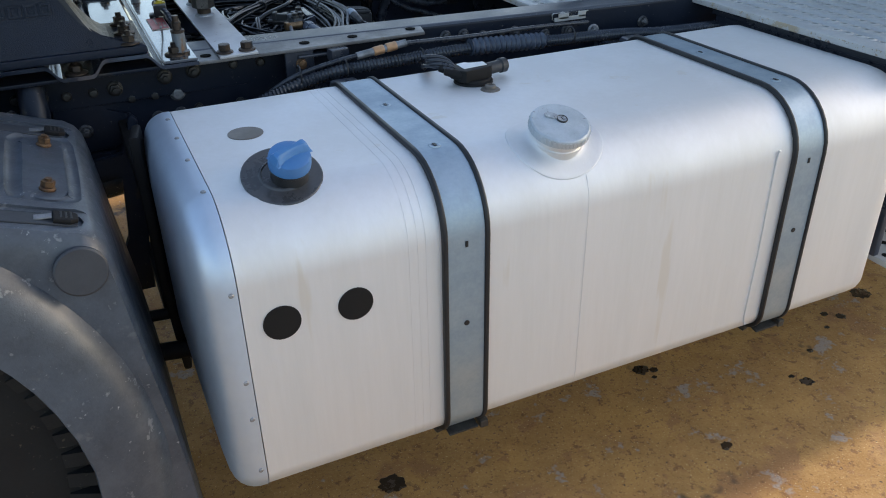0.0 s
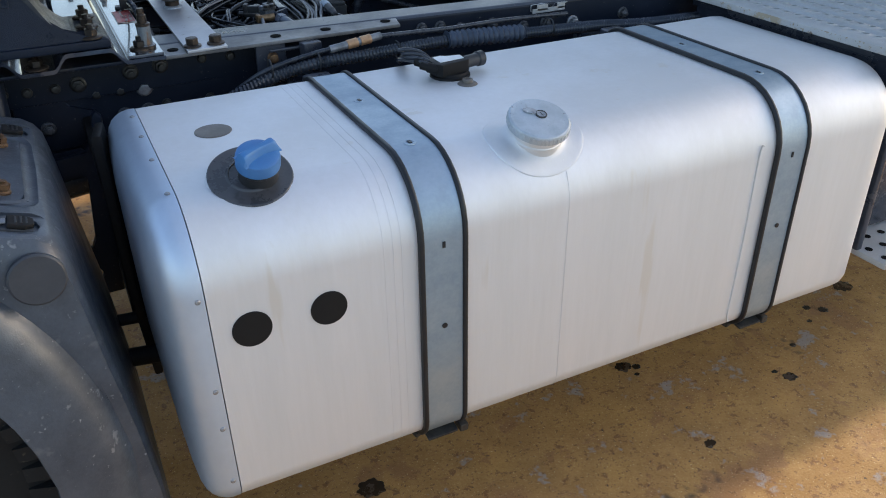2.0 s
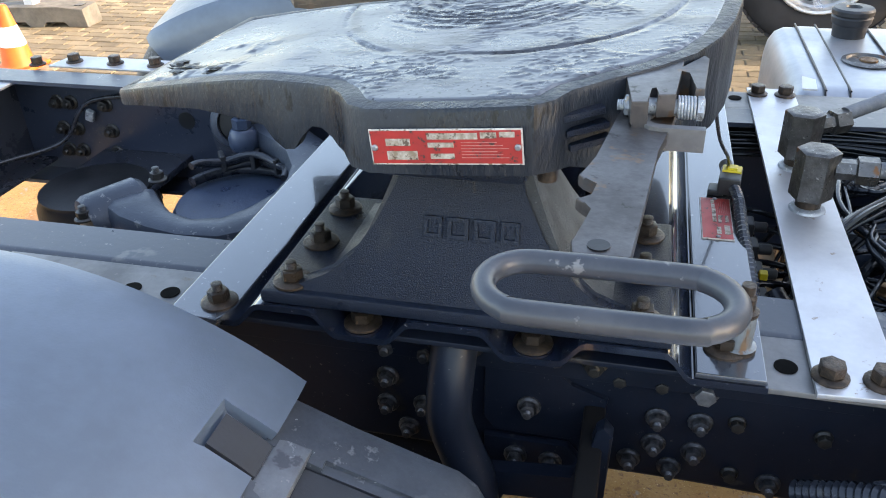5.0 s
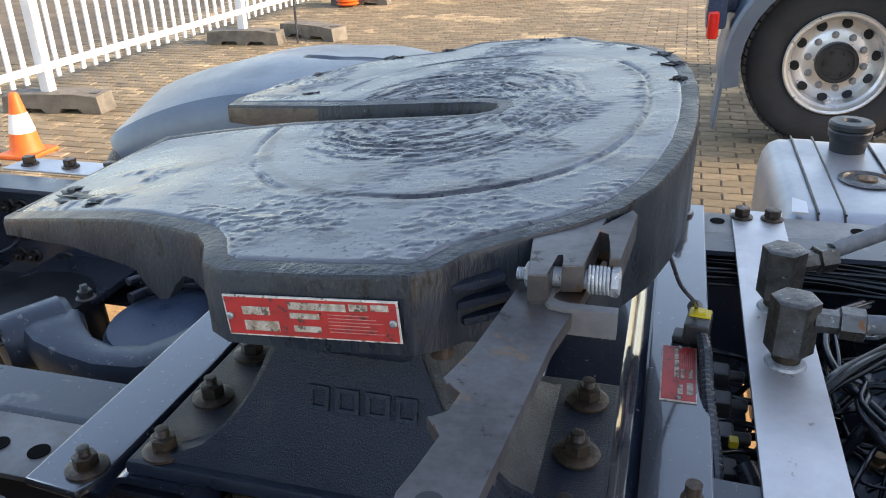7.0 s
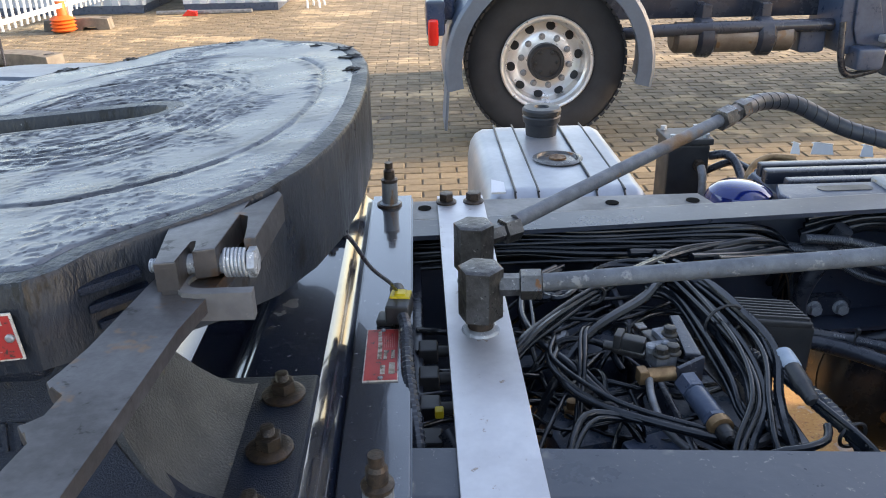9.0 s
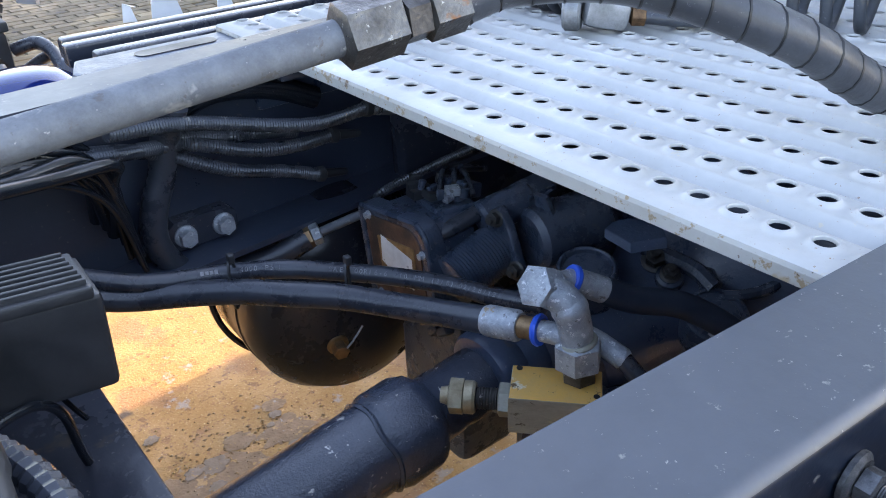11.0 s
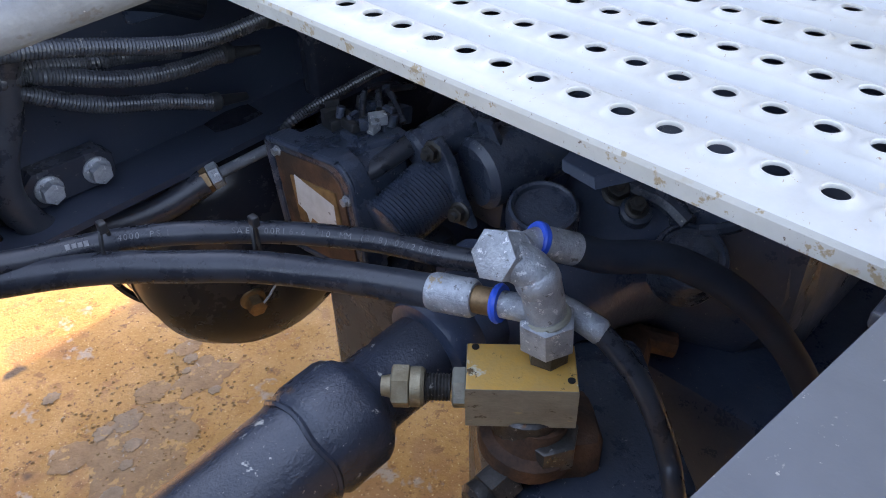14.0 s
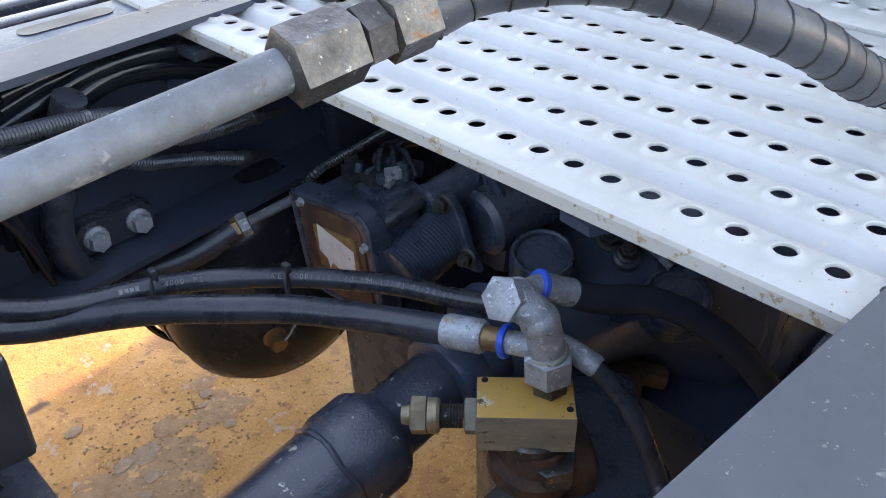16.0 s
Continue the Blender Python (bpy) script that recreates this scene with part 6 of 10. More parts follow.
            ring = [r * rnd.uniform(0.75, 1.15) for _ in range(14)]
            bm = bmesh.new()
            slab(bm, [P(x + q * 0.75 * math.cos(2 * math.pi * k / 14), d + q * math.sin(2 * math.pi * k / 14), 0.9845 - 0.4 * (x + q * 0.75 * math.cos(2 * math.pi * k / 14) + 0.25) + 0.0004) for k, q in enumerate(ring)], (0.0002, 0, 0.0006))
            part("paint_spot", bm, M["paintspot"], body, "dried pale paint spot")
    # round cover in the side
    bm = bmesh.new()
    lathe(bm, [(0.041, -0.004), (0.041, 0.003), (0.038, 0.005), (0, 0.005)], P(-0.226, 1.2475, 0.916), (0.1, sgn, 0.1), 36)
    part("round_cover", bm, M["coverdark"], body, "round plastic cover")
    # clips across the joint
    for d in CLIPS:
        def strip_at(xa, xb, w, lift, thick):
            return [P(xa, d - w, Z(xa) + lift), P(xb, d - w * 0.9, Z(xb) + lift), P(xb, d + w * 0.9, Z(xb) + lift), P(xa, d + w, Z(xa) + lift)], (0.33 * thick, 0, thick)

        bm = bmesh.new()
        outline, th = strip_at(-0.385, -0.218, 0.0215, -0.0105, 0.008)
        slab(bm, outline, th, 0.002)
        clip = part("clip", bm, M["strap"], g, "rubber strap clip across the joint")
        bm = bmesh.new()
        slab(bm, [P(-0.25, d - 0.018, Z(-0.25) - 0.003), P(-0.226, d - 0.019, Z(-0.226) - 0.003), P(-0.215, d - 0.010, Z(-0.215) - 0.003), P(-0.215, d + 0.010, Z(-0.215) - 0.003), P(-0.226, d + 0.019, Z(-0.226) - 0.003), P(-0.25, d + 0.018, Z(-0.25) - 0.003)], (0.003, 0, 0.009), 0.003)
        part("toggle", bm, M["plugblack"], clip)
        for k in range(3):
            bm = bmesh.new()
            x = -0.238 + 0.007 * k
            outline, th = strip_at(x, x + 0.003, 0.013, 0.0055, 0.002)
            slab(bm, outline, th, 0.0006)
            part("grip_rib", bm, M["rubber"], clip)
        bm = bmesh.new()
        slab(bm, [P(-0.276, d - 0.009, Z(-0.276) - 0.004), P(-0.25, d - 0.008, Z(-0.25) + 0.002), P(-0.25, d + 0.008, Z(-0.25) + 0.002), P(-0.276, d + 0.009, Z(-0.276) - 0.004)], (0.001, 0, 0.003), 0.001)
        part("lever", bm, M["greyalu"], clip, "bare metal lever")
        bm = bmesh.new()
        slab(bm, [P(-0.402, d - 0.04, Z(-0.402) - 0.012), P(-0.362, d - 0.038, Z(-0.362) - 0.008), P(-0.362, d + 0.038, Z(-0.362) - 0.008), P(-0.402, d + 0.04, Z(-0.402) - 0.012)], (0.006, 0, 0.018), 0.006)
        part("bridge", bm, M["wornpale"], clip, "worn pale plastic bridge")
        bm = bmesh.new()
        rows = []
        for a, r in ((52.6, 0.652), (54.5, 0.654), (56.5, 0.655), (57.6, 0.656)):
            x, z = arch(a, r)
            rows.append([P(x, d - 0.022, z), P(x, d + 0.022, z), P(x + 0.002, d + 0.021, z + 0.004), P(x + 0.002, d - 0.021, z + 0.004)])
        sweep(bm, rows)
        part("anchor", bm, M["strap"], clip)
    return body


guard_front(near_guard, -1)
guard_front(far_guard, 1)
# mudguard carrier on the rail
carrier = thing("mudguard_bracket", (-0.3, 0.82, 0.7), "black steel tube bracket that carries the mudguard from the rail", "bracket")
bm = bmesh.new()
tube(bm, [(-0.27, 0.84, 0.985), (-0.272, 0.812, 0.93), (-0.272, 0.80, 0.88), (-0.256, 0.795, 0.83), (-0.234, 0.78, 0.78), (-0.226, 0.72, 0.70), (-0.24, 0.5, 0.665), (-0.25, 0.3, 0.66)], 0.031, 16)
part("tube", bm, M["railpaint"], carrier)
bm = bmesh.new()
slab(bm, [(x, 0.80, z) for x, z in ((-0.26, 0.79), (-0.105, 0.80), (-0.088, 0.84), (-0.08, 0.89), (-0.07, 0.90), (-0.058, 0.885), (-0.062, 0.78), (-0.072, 0.70), (-0.094, 0.545), (-0.10, 0.42), (-0.24, 0.42), (-0.26, 0.6))], (0, 0.024, 0), 0.004)
gusset = part("gusset", bm, M["railpaint"], carrier)
bm = bmesh.new()
slab(bm, [(x, 0.75, z) for x, z in ((-0.198, 0.752), (-0.135, 0.757), (-0.122, 0.748), (-0.121, 0.735), (-0.137, 0.58), (-0.15, 0.552), (-0.167, 0.543), (-0.183, 0.55), (-0.192, 0.567), (-0.206, 0.735))], (0, 0.12, 0))
cut(gusset, bm)
bm = bmesh.new()
cyl(bm, (-0.165, 0.75, 0.48), (-0.165, 0.87, 0.48), 0.026, seg=20)
cut(gusset, bm)

# side frame and rod between wheel and tank
frame_b = thing("side_bracket", (-0.1, 0.55, 0.4), "black pressed steel bracket with round holes between wheel and tank", "bracket")
bm = bmesh.new()
slab(bm, [(-0.10, 0.50, 0.95), (-0.085, 0.58, 0.95), (-0.07, 0.66, 0.60), (-0.07, 0.66, 0.32), (-0.085, 0.54, 0.32), (-0.10, 0.50, 0.6)], (0.02, 0.0, 0), 0.006)
box(bm, (-0.085, 0.72, 0.84), (0.03, 0.34, 0.05), bev=0.006)
box(bm, (-0.085, 0.72, 0.5), (0.03, 0.3, 0.05), bev=0.006)
part("plate", bm, M["plugblack"], frame_b)
bm = bmesh.new()
cyl(bm, (-0.16, 0.5, 0.42), (-0.055, 0.48, 0.42), 0.022, seg=14, bev=0.004)
cyl(bm, (-0.14, 0.55, 0.49), (-0.07, 0.54, 0.49), 0.014, seg=12, bev=0.003)
part("rod", bm, M["plugblack"], frame_b)


# ---- walkway ----
walk_z = 1.003
M["walklip"] = surf("stained_tread_edge", (0.42, 0.42, 0.42), (0.34, 0.335, 0.325), (0.35, 0.55), 0.1, 7, bump=0.3, bscale=120, spots=[((0.33, 0.27, 0.19), 14, 0.36), ((0.27, 0.21, 0.14), 60, 0.33), ((0.13, 0.08, 0.05), 22, 0.22), ((0.08, 0.05, 0.035), 150, 0.22)])


def tread_plate(name, x0, x1, y0, y1, z, rows, first, step, label):
    """A perforated walkway: folded ribs along y, and rows of raised holes."""
    w = thing(name, ((x0 + x1) / 2, (y0 + y1) / 2, z - 0.03), label, "walkway", "walkways")
    pitch = 0.0353
    yf = 0.931 - pitch * int((0.931 - y0 - 0.02) / pitch)
    count = int((y1 - yf - 0.02) / pitch) + 1
    ya, yb = yf - pitch / 2, yf + pitch * (count - 0.5)
    bm = bmesh.new()

    def strip(prof):
        for (xa, za), (xb, zb) in zip(prof, prof[1:]):
            for j in range(count):
                y_, w_ = ya + pitch * j, ya + pitch * (j + 1)
                bm.faces.new([bm.verts.new(p) for p in ((xa, y_, za), (xb, y_, zb), (xb, w_, zb), (xa, w_, za))])

    strip([(x0 + 0.012, z - 0.019), (x0 + 0.0075, z - 0.019), (x0 + 0.006, z - 0.018), (x0 + 0.005, z - 0.006), (x0 + 0.006, z - 0.002), (x0 + 0.0095, z), (first - 0.0175, z)])
    rim = [(0.0165, 0.0), (0.0135, 0.0008), (0.0106, 0.0024), (0.0095, 0.0032), (0.0087, 0.0031), (0.0082, 0.0022), (0.0082, 0.0)]
    last = x1
    for k in range(rows):
        a = first + step * k
        for j in range(count):
            y, rings = yf + pitch * j, []
            square = []
            for i in range(24):
                t = 2 * math.pi * (i + 0.5) / 24
                c, s_ = math.cos(t), math.sin(t)
                f = 1 / max(abs(c) / (0.0175 if c < 0 else 0.016), abs(s_) / (pitch / 2))
                square.append((a + f * c, y + f * s_, z))
            corners = [(a + cx, y + cy, z) for cx, cy in ((0.016, pitch / 2), (-0.0175, pitch / 2), (-0.0175, -pitch / 2), (0.016, -pitch / 2))]
            rings.append([bm.verts.new(p) for p in square])
            for r, h in rim:
                rings.append([bm.verts.new((a + min(r, 0.0155) * math.cos(2 * math.pi * (i + 0.5) / 24), y + r * math.sin(2 * math.pi * (i + 0.5) / 24), z + h)) for i in range(24)])
            for p, q in zip(rings, rings[1:]):
                for i in range(24):
                    bm.faces.new((p[i], p[(i + 1) % 24], q[(i + 1) % 24], q[i]))
            for i, cor in zip((2, 8, 14, 20), corners):
                bm.faces.new((rings[0][i], bm.verts.new(cor), rings[0][(i + 1) % 24]))
        nxt = a + step - 0.0175
        if k < rows - 1:
            strip([(a + 0.016 + 0.0335 * q / 10, z - 0.0052 * (1 - math.cos(2 * math.pi * q / 10))) for q in range(11)])
        else:
            strip([(a + 0.016, z), (x1 - 0.006, z), (x1 - 0.001, z - 0.003), (x1, z - 0.007), (x1, z - 0.024), (x1 - 0.004, z - 0.024)])
    bmesh.ops.remove_doubles(bm, verts=bm.verts, dist=1e-5)
    sheet = part("sheet", bm, M["walkway"], w)
    bm = bmesh.new()
    bm.from_mesh(sheet.data)
    bmesh.ops.reverse_faces(bm, faces=[f for f in bm.faces if f.normal.z < -0.02 and f.calc_center_median().z > 0.018])
    bm.to_mesh(sheet.data)
    bm.free()
    sheet.data.set_sharp_from_angle(angle=radians(40))
    sheet.data.materials.append(M["walklip"])
    for face in sheet.data.polygons:
        if abs(face.normal.x) > 0.5 and face.center.x + w.location.x < x0 + 0.012:
            face.material_index = 1
    for y in (ya, yb):
        bm = bmesh.new()
        box(bm, ((x0 + x1) / 2 + 0.004, y, z - 0.018), (x1 - x0 - 0.012, 0.004, 0.012), bev=0.001)
        part("end_bar", bm, M["walkway"], w)
        for k in range(rows):
            bm = bmesh.new()
            box(bm, (first + step * k, y, z - 0.010), (0.036, 0.004, 0.018), bev=0.0015)
            part("end_fold", bm, M["walkway"], w)
    return w


tread_plate("walkway", 1.106, 1.595, 0.775, 1.90, walk_z, 7, 1.148, 0.067, "white perforated aluminium walkway across the chassis behind the cab")
tread_plate("walkway", 1.599, 2.13, 0.0, 2.0, walk_z + 0.002, 7, 1.66, 0.067, "second white perforated walkway plate nearer the cab")
bm = bmesh.new()
box(bm, (1.35, 0.90, 0.972), (0.5, 0.04, 0.012), bev=0.003)
single("walkway_support", bm, M["black"], "black support bar under the walkway on the rail", "support")
bm = bmesh.new()
box(bm, (1.35, 1.67, 0.972), (0.5, 0.04, 0.012), bev=0.003)
single("walkway_support", bm, M["black"], "black support bar under the walkway's far side", "support")
# black side panel and step beside the tank
panel = thing("step_box", (1.9, 0.3, 0.3), "black step box with a white perforated step behind the tank", "step box")
bm = bmesh.new()
box(bm, (1.668, 0.38, 0.72), (0.02, 0.72, 0.52), bev=0.006)
part("end_panel", bm, M["black"], panel)
bm = bmesh.new()
box(bm, (2.1, 0.1, 0.72), (0.85, 0.02, 0.5), bev=0.006)
part("side_panel", bm, M["black"], panel)
bm = bmesh.new()
box(bm, (1.9, 0.4, 0.965), (0.5, 0.7, 0.02), bev=0.004)
part("top_panel", bm, M["black"], panel)
bm = bmesh.new()
box(bm, (1.9, 0.02, 0.455), (0.48, 0.17, 0.018), bev=0.004)
part("step", bm, M["walkway"], panel, "white perforated step")
bm = bmesh.new()
cyl(bm, (0, 0, 0), (0, 0, 0.0013), 0.01, seg=12)
step_hole = mesh_of(bm, "hole", M["void"])
for k in range(8):
    for j in range(3):
        piece("hole", step_hole, panel, (1.69 + 0.055 * k, -0.04 + 0.05 * j, 0.4642))

# cab, beyond the view: it shades the chassis
cab = thing("cab", (3.5, YC, 1.3), "tall plain cab of the lorry in front of the chassis", "cab")
bm = bmesh.new()
box(bm, (3.4, YC, 2.6), (2.2, 2.3, 2.6), bev=0.08)
part("body", bm, M["white"], cab)
bm = bmesh.new()
box(bm, (3.5, YC, 0.82), (2.0, 2.46, 1.0), bev=0.06)
part("lower_fairing", bm, M["white"], cab)
bm = bmesh.new()
box(bm, (2.8, YC, 1.17), (0.6, 0.9, 0.34), bev=0.02)
part("engine_tunnel", bm, M["white"], cab)


# ---- between the rails: driveline, air tank, valves ----
M["modcase"] = surf("grimy_black_module", (0.024, 0.036, 0.058), (0.05, 0.065, 0.094), (0.18, 0.38), 0.0, 24, bump=0.4, bscale=180, spots=[((0.07, 0.075, 0.085), 40, 0.2), ((0.26, 0.26, 0.26), 220, 0.2)])
M["dustyconduit"] = surf("dusty_conduit", (0.022, 0.025, 0.032), (0.05, 0.055, 0.065), (0.16, 0.34), 0.0, 25, spots=[((0.16, 0.155, 0.145), 60, 0.22)])
M["dullhose"] = surf("dull_black_hose", (0.014, 0.021, 0.035), (0.026, 0.034, 0.05), (0.5, 0.65), 0.0, 30, bump=0.1, bscale=250, gloss=0.2)
shaft = thing("propeller_shaft", (0.7, YC, 0.6), "black painted propeller shaft with a welded collar under the chassis", "shaft")
bm = bmesh.new()
S0, S1 = Vector((1.07, 1.288, 0.672)), Vector((-0.6, 1.285, 0.50))
way = (S1 - S0).normalized()
lathe(bm, [(0.036, -0.09), (0.0405, -0.075), (0.041, -0.02), (0.0395, -0.012), (0.041, 0.0), (0.041, 0.02), (0.045, 0.026), (0.0545, 0.036), (0.0575, 0.046), (0.0578, 0.085), (0.0565, 0.092), (0.0535, 0.097), (0.053, 0.106), (0.0525, 0.11), (0.0525, 1.6)], S0, way, 48)
for v in bm.verts:
    d = (v.co - S0).dot(way)
    if 0.028 < d < 0.112:
        c = S0 + way * d
        v.co = c + (v.co - c) * (1 + 0.05 * noise.noise(v.co * 45) + 0.03 * noise.noise(v.co * 120))
M["shaft"] = surf("wet_black_shaft_paint", (0.018, 0.026, 0.043), (0.04, 0.05, 0.072), (0.12, 0.28), 0.0, 7, bump=0.5, bscale=330, gloss=0.8, spots=[((0.16, 0.09, 0.055), 12, 0.22), ((0.5, 0.48, 0.44), 40, 0.2), ((0.3, 0.3, 0.3), 260, 0.17)])
part("tube", bm, M["shaft"], shaft)
bm = bmesh.new()
ru, rv, _ = frame_of(way)
tube(bm, [S0 + way * (0.1 + 0.002 * math.sin(5 * t)) + (0.0535 + 0.0008 * math.sin(9 * t)) * (math.cos(t) * ru + math.sin(t) * rv) for t in [2 * math.pi * k / 60 for k in range(61)]], 0.0035, 6, closed=True)
part("weld_bead", bm, M["shaft"], shaft, "rough weld bead")
bm = bmesh.new()
lathe(bm, [(0.062, -0.17), (0.066, -0.165), (0.066, -0.14), (0.05, -0.13), (0.046, -0.1), (0.053, -0.088), (0.0555, -0.08), (0.0555, -0.066), (0.052, -0.06), (0.041, -0.056)], S0, way, 40)
part("yoke", bm, M["housing"], shaft)

gear = thing("gearbox", (1.75, YC, 0.42), "grimy black gearbox housing with ribs, caps and bolts", "gearbox")
bm = bmesh.new()
box(bm, (1.86, 1.30, 0.60), (0.62, 0.46, 0.42), bev=0.05)
lathe(bm, [(0.21, 0), (0.22, 0.02), (0.20, 0.06), (0.13, 0.10), (0.1, 0.13), (0.075, 0.2), (0.07, 0.3)], (1.58, YC, 0.62), (-1, 0, 0), 32)
box(bm, (1.66, 1.15, 0.63), (0.3, 0.12, 0.2), (0, 0, 10), 0.03)
box(bm, (1.52, 1.42, 0.68), (0.34, 0.12, 0.1), (0, 8, -6), 0.02)
part("case", bm, M["housing"], gear)
for k in range(7):
    bm = bmesh.new()
    box(bm, (1.6 + 0.055 * k, 1.30, 0.80), (0.008, 0.4, 0.05), bev=0.003)
    part("rib", bm, M["housing"], gear)
bm = bmesh.new()
lathe(bm, [(0.041, -0.06), (0.0415, -0.006), (0.039, 0.002), (0.036, 0.003), (0.0335, 0.001), (0.032, -0.004), (0.02, -0.005), (0, -0.005)], (1.326, 1.302, 0.746), (-0.16, -0.16, 0.95), 36)
part("round_cap", bm, M["modcase"], gear, "round black cap")
bm = bmesh.new()
slab(bm, [(1.353, 1.255, 0.776), (1.359, 1.304, 0.776), (1.378, 1.306, 0.779), (1.395, 1.295, 0.782), (1.408, 1.272, 0.783), (1.405, 1.245, 0.782), (1.393, 1.23, 0.78)], (0.008, 0.008, 0.01), 0.002)
part("cover_plate", bm, M["housing"], gear, "dull grey cover plate")
bm = bmesh.new()
lathe(bm, [(0.07, -0.04), (0.072, 0), (0.066, 0.006), (0.05, 0.006), (0.046, 0.001), (0, 0.002)], (1.52, 1.195, 0.655), (-0.5, -0.35, 0.7), 32)
part("flange", bm, M["modcase"], gear)
bm = bmesh.new()
lathe(bm, [(0.042, -0.05), (0.043, -0.004), (0.041, 0.001), (0.037, 0.0015), (0.0355, -0.002), (0.031, -0.003), (0.029, 0.0), (0, 0.001)], (1.425, 1.166, 0.695), (-0.3, -0.3, 0.9), 36)
disc = part("round_cover", bm, M["modcase"], gear, "round black cover with chipped paint")
random.seed(31)
for u, v, r in ((-0.004, 0.002, 0.011), (-0.016, 0.026, 0.007), (0.02, 0.014, 0.003)):
    bm = bmesh.new()
    a_, b_, c_ = frame_of((-0.3, -0.3, 0.9))
    o_ = Vector((1.425, 1.166, 0.695)) + c_ * 0.0012
    slab(bm, [o_ + a_ * (u + r * (0.55 + 0.6 * random.random()) * math.cos(t)) + b_ * (v + 0.6 * r * (0.55 + 0.6 * random.random()) * math.sin(t)) for t in [2 * math.pi * k / 14 for k in range(14)]], c_ * 0.0006)
    part("paint_chip", bm, M["greyalu"], disc, "bare chipped spot")
bm = bmesh.new()
tube(bm, [(1.53 + 0.085 * math.cos(t), 1.222 + 0.085 * math.sin(t), 0.722 + 0.02 * math.cos(t)) for t in [-2.6 + 3.4 * k / 20 for k in range(21)]], 0.008, 8)
tube(bm, [(1.44, 1.30, 0.735), (1.452, 1.262, 0.728), (1.458, 1.225, 0.722), (1.452, 1.19, 0.712)], 0.012, 8)
box(bm, (1.47, 1.215, 0.71), (0.05, 0.02, 0.03), (0, 10, 35), 0.006)
part("bearing_rib", bm, M["modcase"], gear)
for x_, y_, z_ in ((1.43, 1.246, 0.716), (1.56, 1.15, 0.71)):
    bm = bmesh.new()
    lathe(bm, [(0.02, -0.02), (0.019, 0.0), (0.015, 0.003)], (x_, y_, z_), (-0.35, -0.3, 0.85), 20)
    part("bolt_boss", bm, M["modcase"], gear)
    piece("bolt", BOLT["dark"], gear, (x_, y_, z_ + 0.002), facing((-0.35, -0.3, 0.85), x_ * 50) @ Matrix.Scale(0.75, 4))
for x, y, z in ((1.475, 1.24, 0.69), (1.50, 1.275, 0.70), (1.56, 1.18, 0.71), (1.47, 1.17, 0.63), (1.44, 1.28, 0.72)):
    piece("bolt", BOLT["dark"], gear, (x, y, z), facing((-0.4, -0.3, 0.8)))
bm = bmesh.new()
tube(bm, [(1.3, 1.32, 0.585), (1.38, 1.28, 0.55), (1.46, 1.18, 0.52)], 0.017, 10)
box(bm, (1.36, 1.24, 0.53), (0.16, 0.14, 0.07), (0, 20, 25), 0.02)
part("rusty_casting", bm, M["rustcast"], gear, "rust-brown casting under the housing")
bm = bmesh.new()
box(bm, (1.75, 1.02, 0.80), (0.6, 0.14, 0.08), (0, 0, 0), 0.02)
part("side_cover", bm, M["housing"], gear)
# three dark boxes added as fill, to close gaps that would show sunlit ground
bm = bmesh.new()
box(bm, (1.9, 1.285, 0.40), (0.95, 0.72, 0.2), bev=0.04)
part("sump", bm, M["housing"], gear)
bm = bmesh.new()
box(bm, (1.80, 1.715, 0.6), (0.96, 0.04, 0.54), bev=0.01)
part("side_shield", bm, M["black"], gear)
bm = bmesh.new()
box(bm, (2.2, 1.285, 0.7), (0.06, 0.9, 0.6), bev=0.01)
part("bell_housing", bm, M["housing"], gear)

actuator = thing("shift_module", (1.26, 1.52, 0.6), "grimy black gear shift module with a torn white label", "control module")
def module_rim(x, hy, hz, radii, c=(1.531, 0.733)):
    """A square with rounded corners in the module's tilted front, given its half sizes."""
    ca, sa = math.cos(radians(-8)), math.sin(radians(-8))
    pts = []
    for (sy, sz), r, a0 in zip(((-1, 1), (1, 1), (1, -1), (-1, -1)), radii, (180, 90, 0, -90)):
        for k in range(7):
            a = radians(a0 - 15 * k)
            y, z = sy * (hy - r) + r * math.cos(a), sz * (hz - r) + r * math.sin(a)
            pts.append((x, c[0] + y * ca - z * sa, c[1] + y * sa + z * ca))
    return pts


bm = bmesh.new()
slab(bm, module_rim(1.196, 0.074, 0.069, (0.02, 0.015, 0.02, 0.015)), (0.06, 0, 0), 0.004)
part("case", bm, M["modcase"], actuator)
bm = bmesh.new()
slab(bm, module_rim(1.172, 0.083, 0.078, (0.034, 0.014, 0.02, 0.016)), (0.026, 0, 0), 0.004)
part("frame", bm, M["modcase"], actuator, "rounded black housing frame")
bm = bmesh.new()
rim = module_rim(1.171, 0.079, 0.074, (0.03, 0.012, 0.018, 0.014))
tube(bm, rim + [rim[0]], 0.0042, 8, step=0.006, closed=True)
part("rim", bm, M["modcase"], actuator)
bm = bmesh.new()
slab(bm, module_rim(1.1695, 0.064, 0.066, (0.03, 0.012, 0.012, 0.012), (1.534, 0.729)), (0.004, 0, 0), 0.0015)
part("cover", bm, M["rustcast"], actuator, "brown stained cover plate")
bm = bmesh.new()
box(bm, (1.1685, 1.5275, 0.738), (0.003, 0.088, 0.062), (-8, 0, 0), 0.001)
M["orangerust"] = surf("orange_rust_stain", (0.32, 0.17, 0.06), (0.16, 0.085, 0.035), (0.6, 0.8), 0.0, 60, bump=0.3)
part("label_frame", bm, M["orangerust"], actuator, "rusty label recess")
bm = bmesh.new()
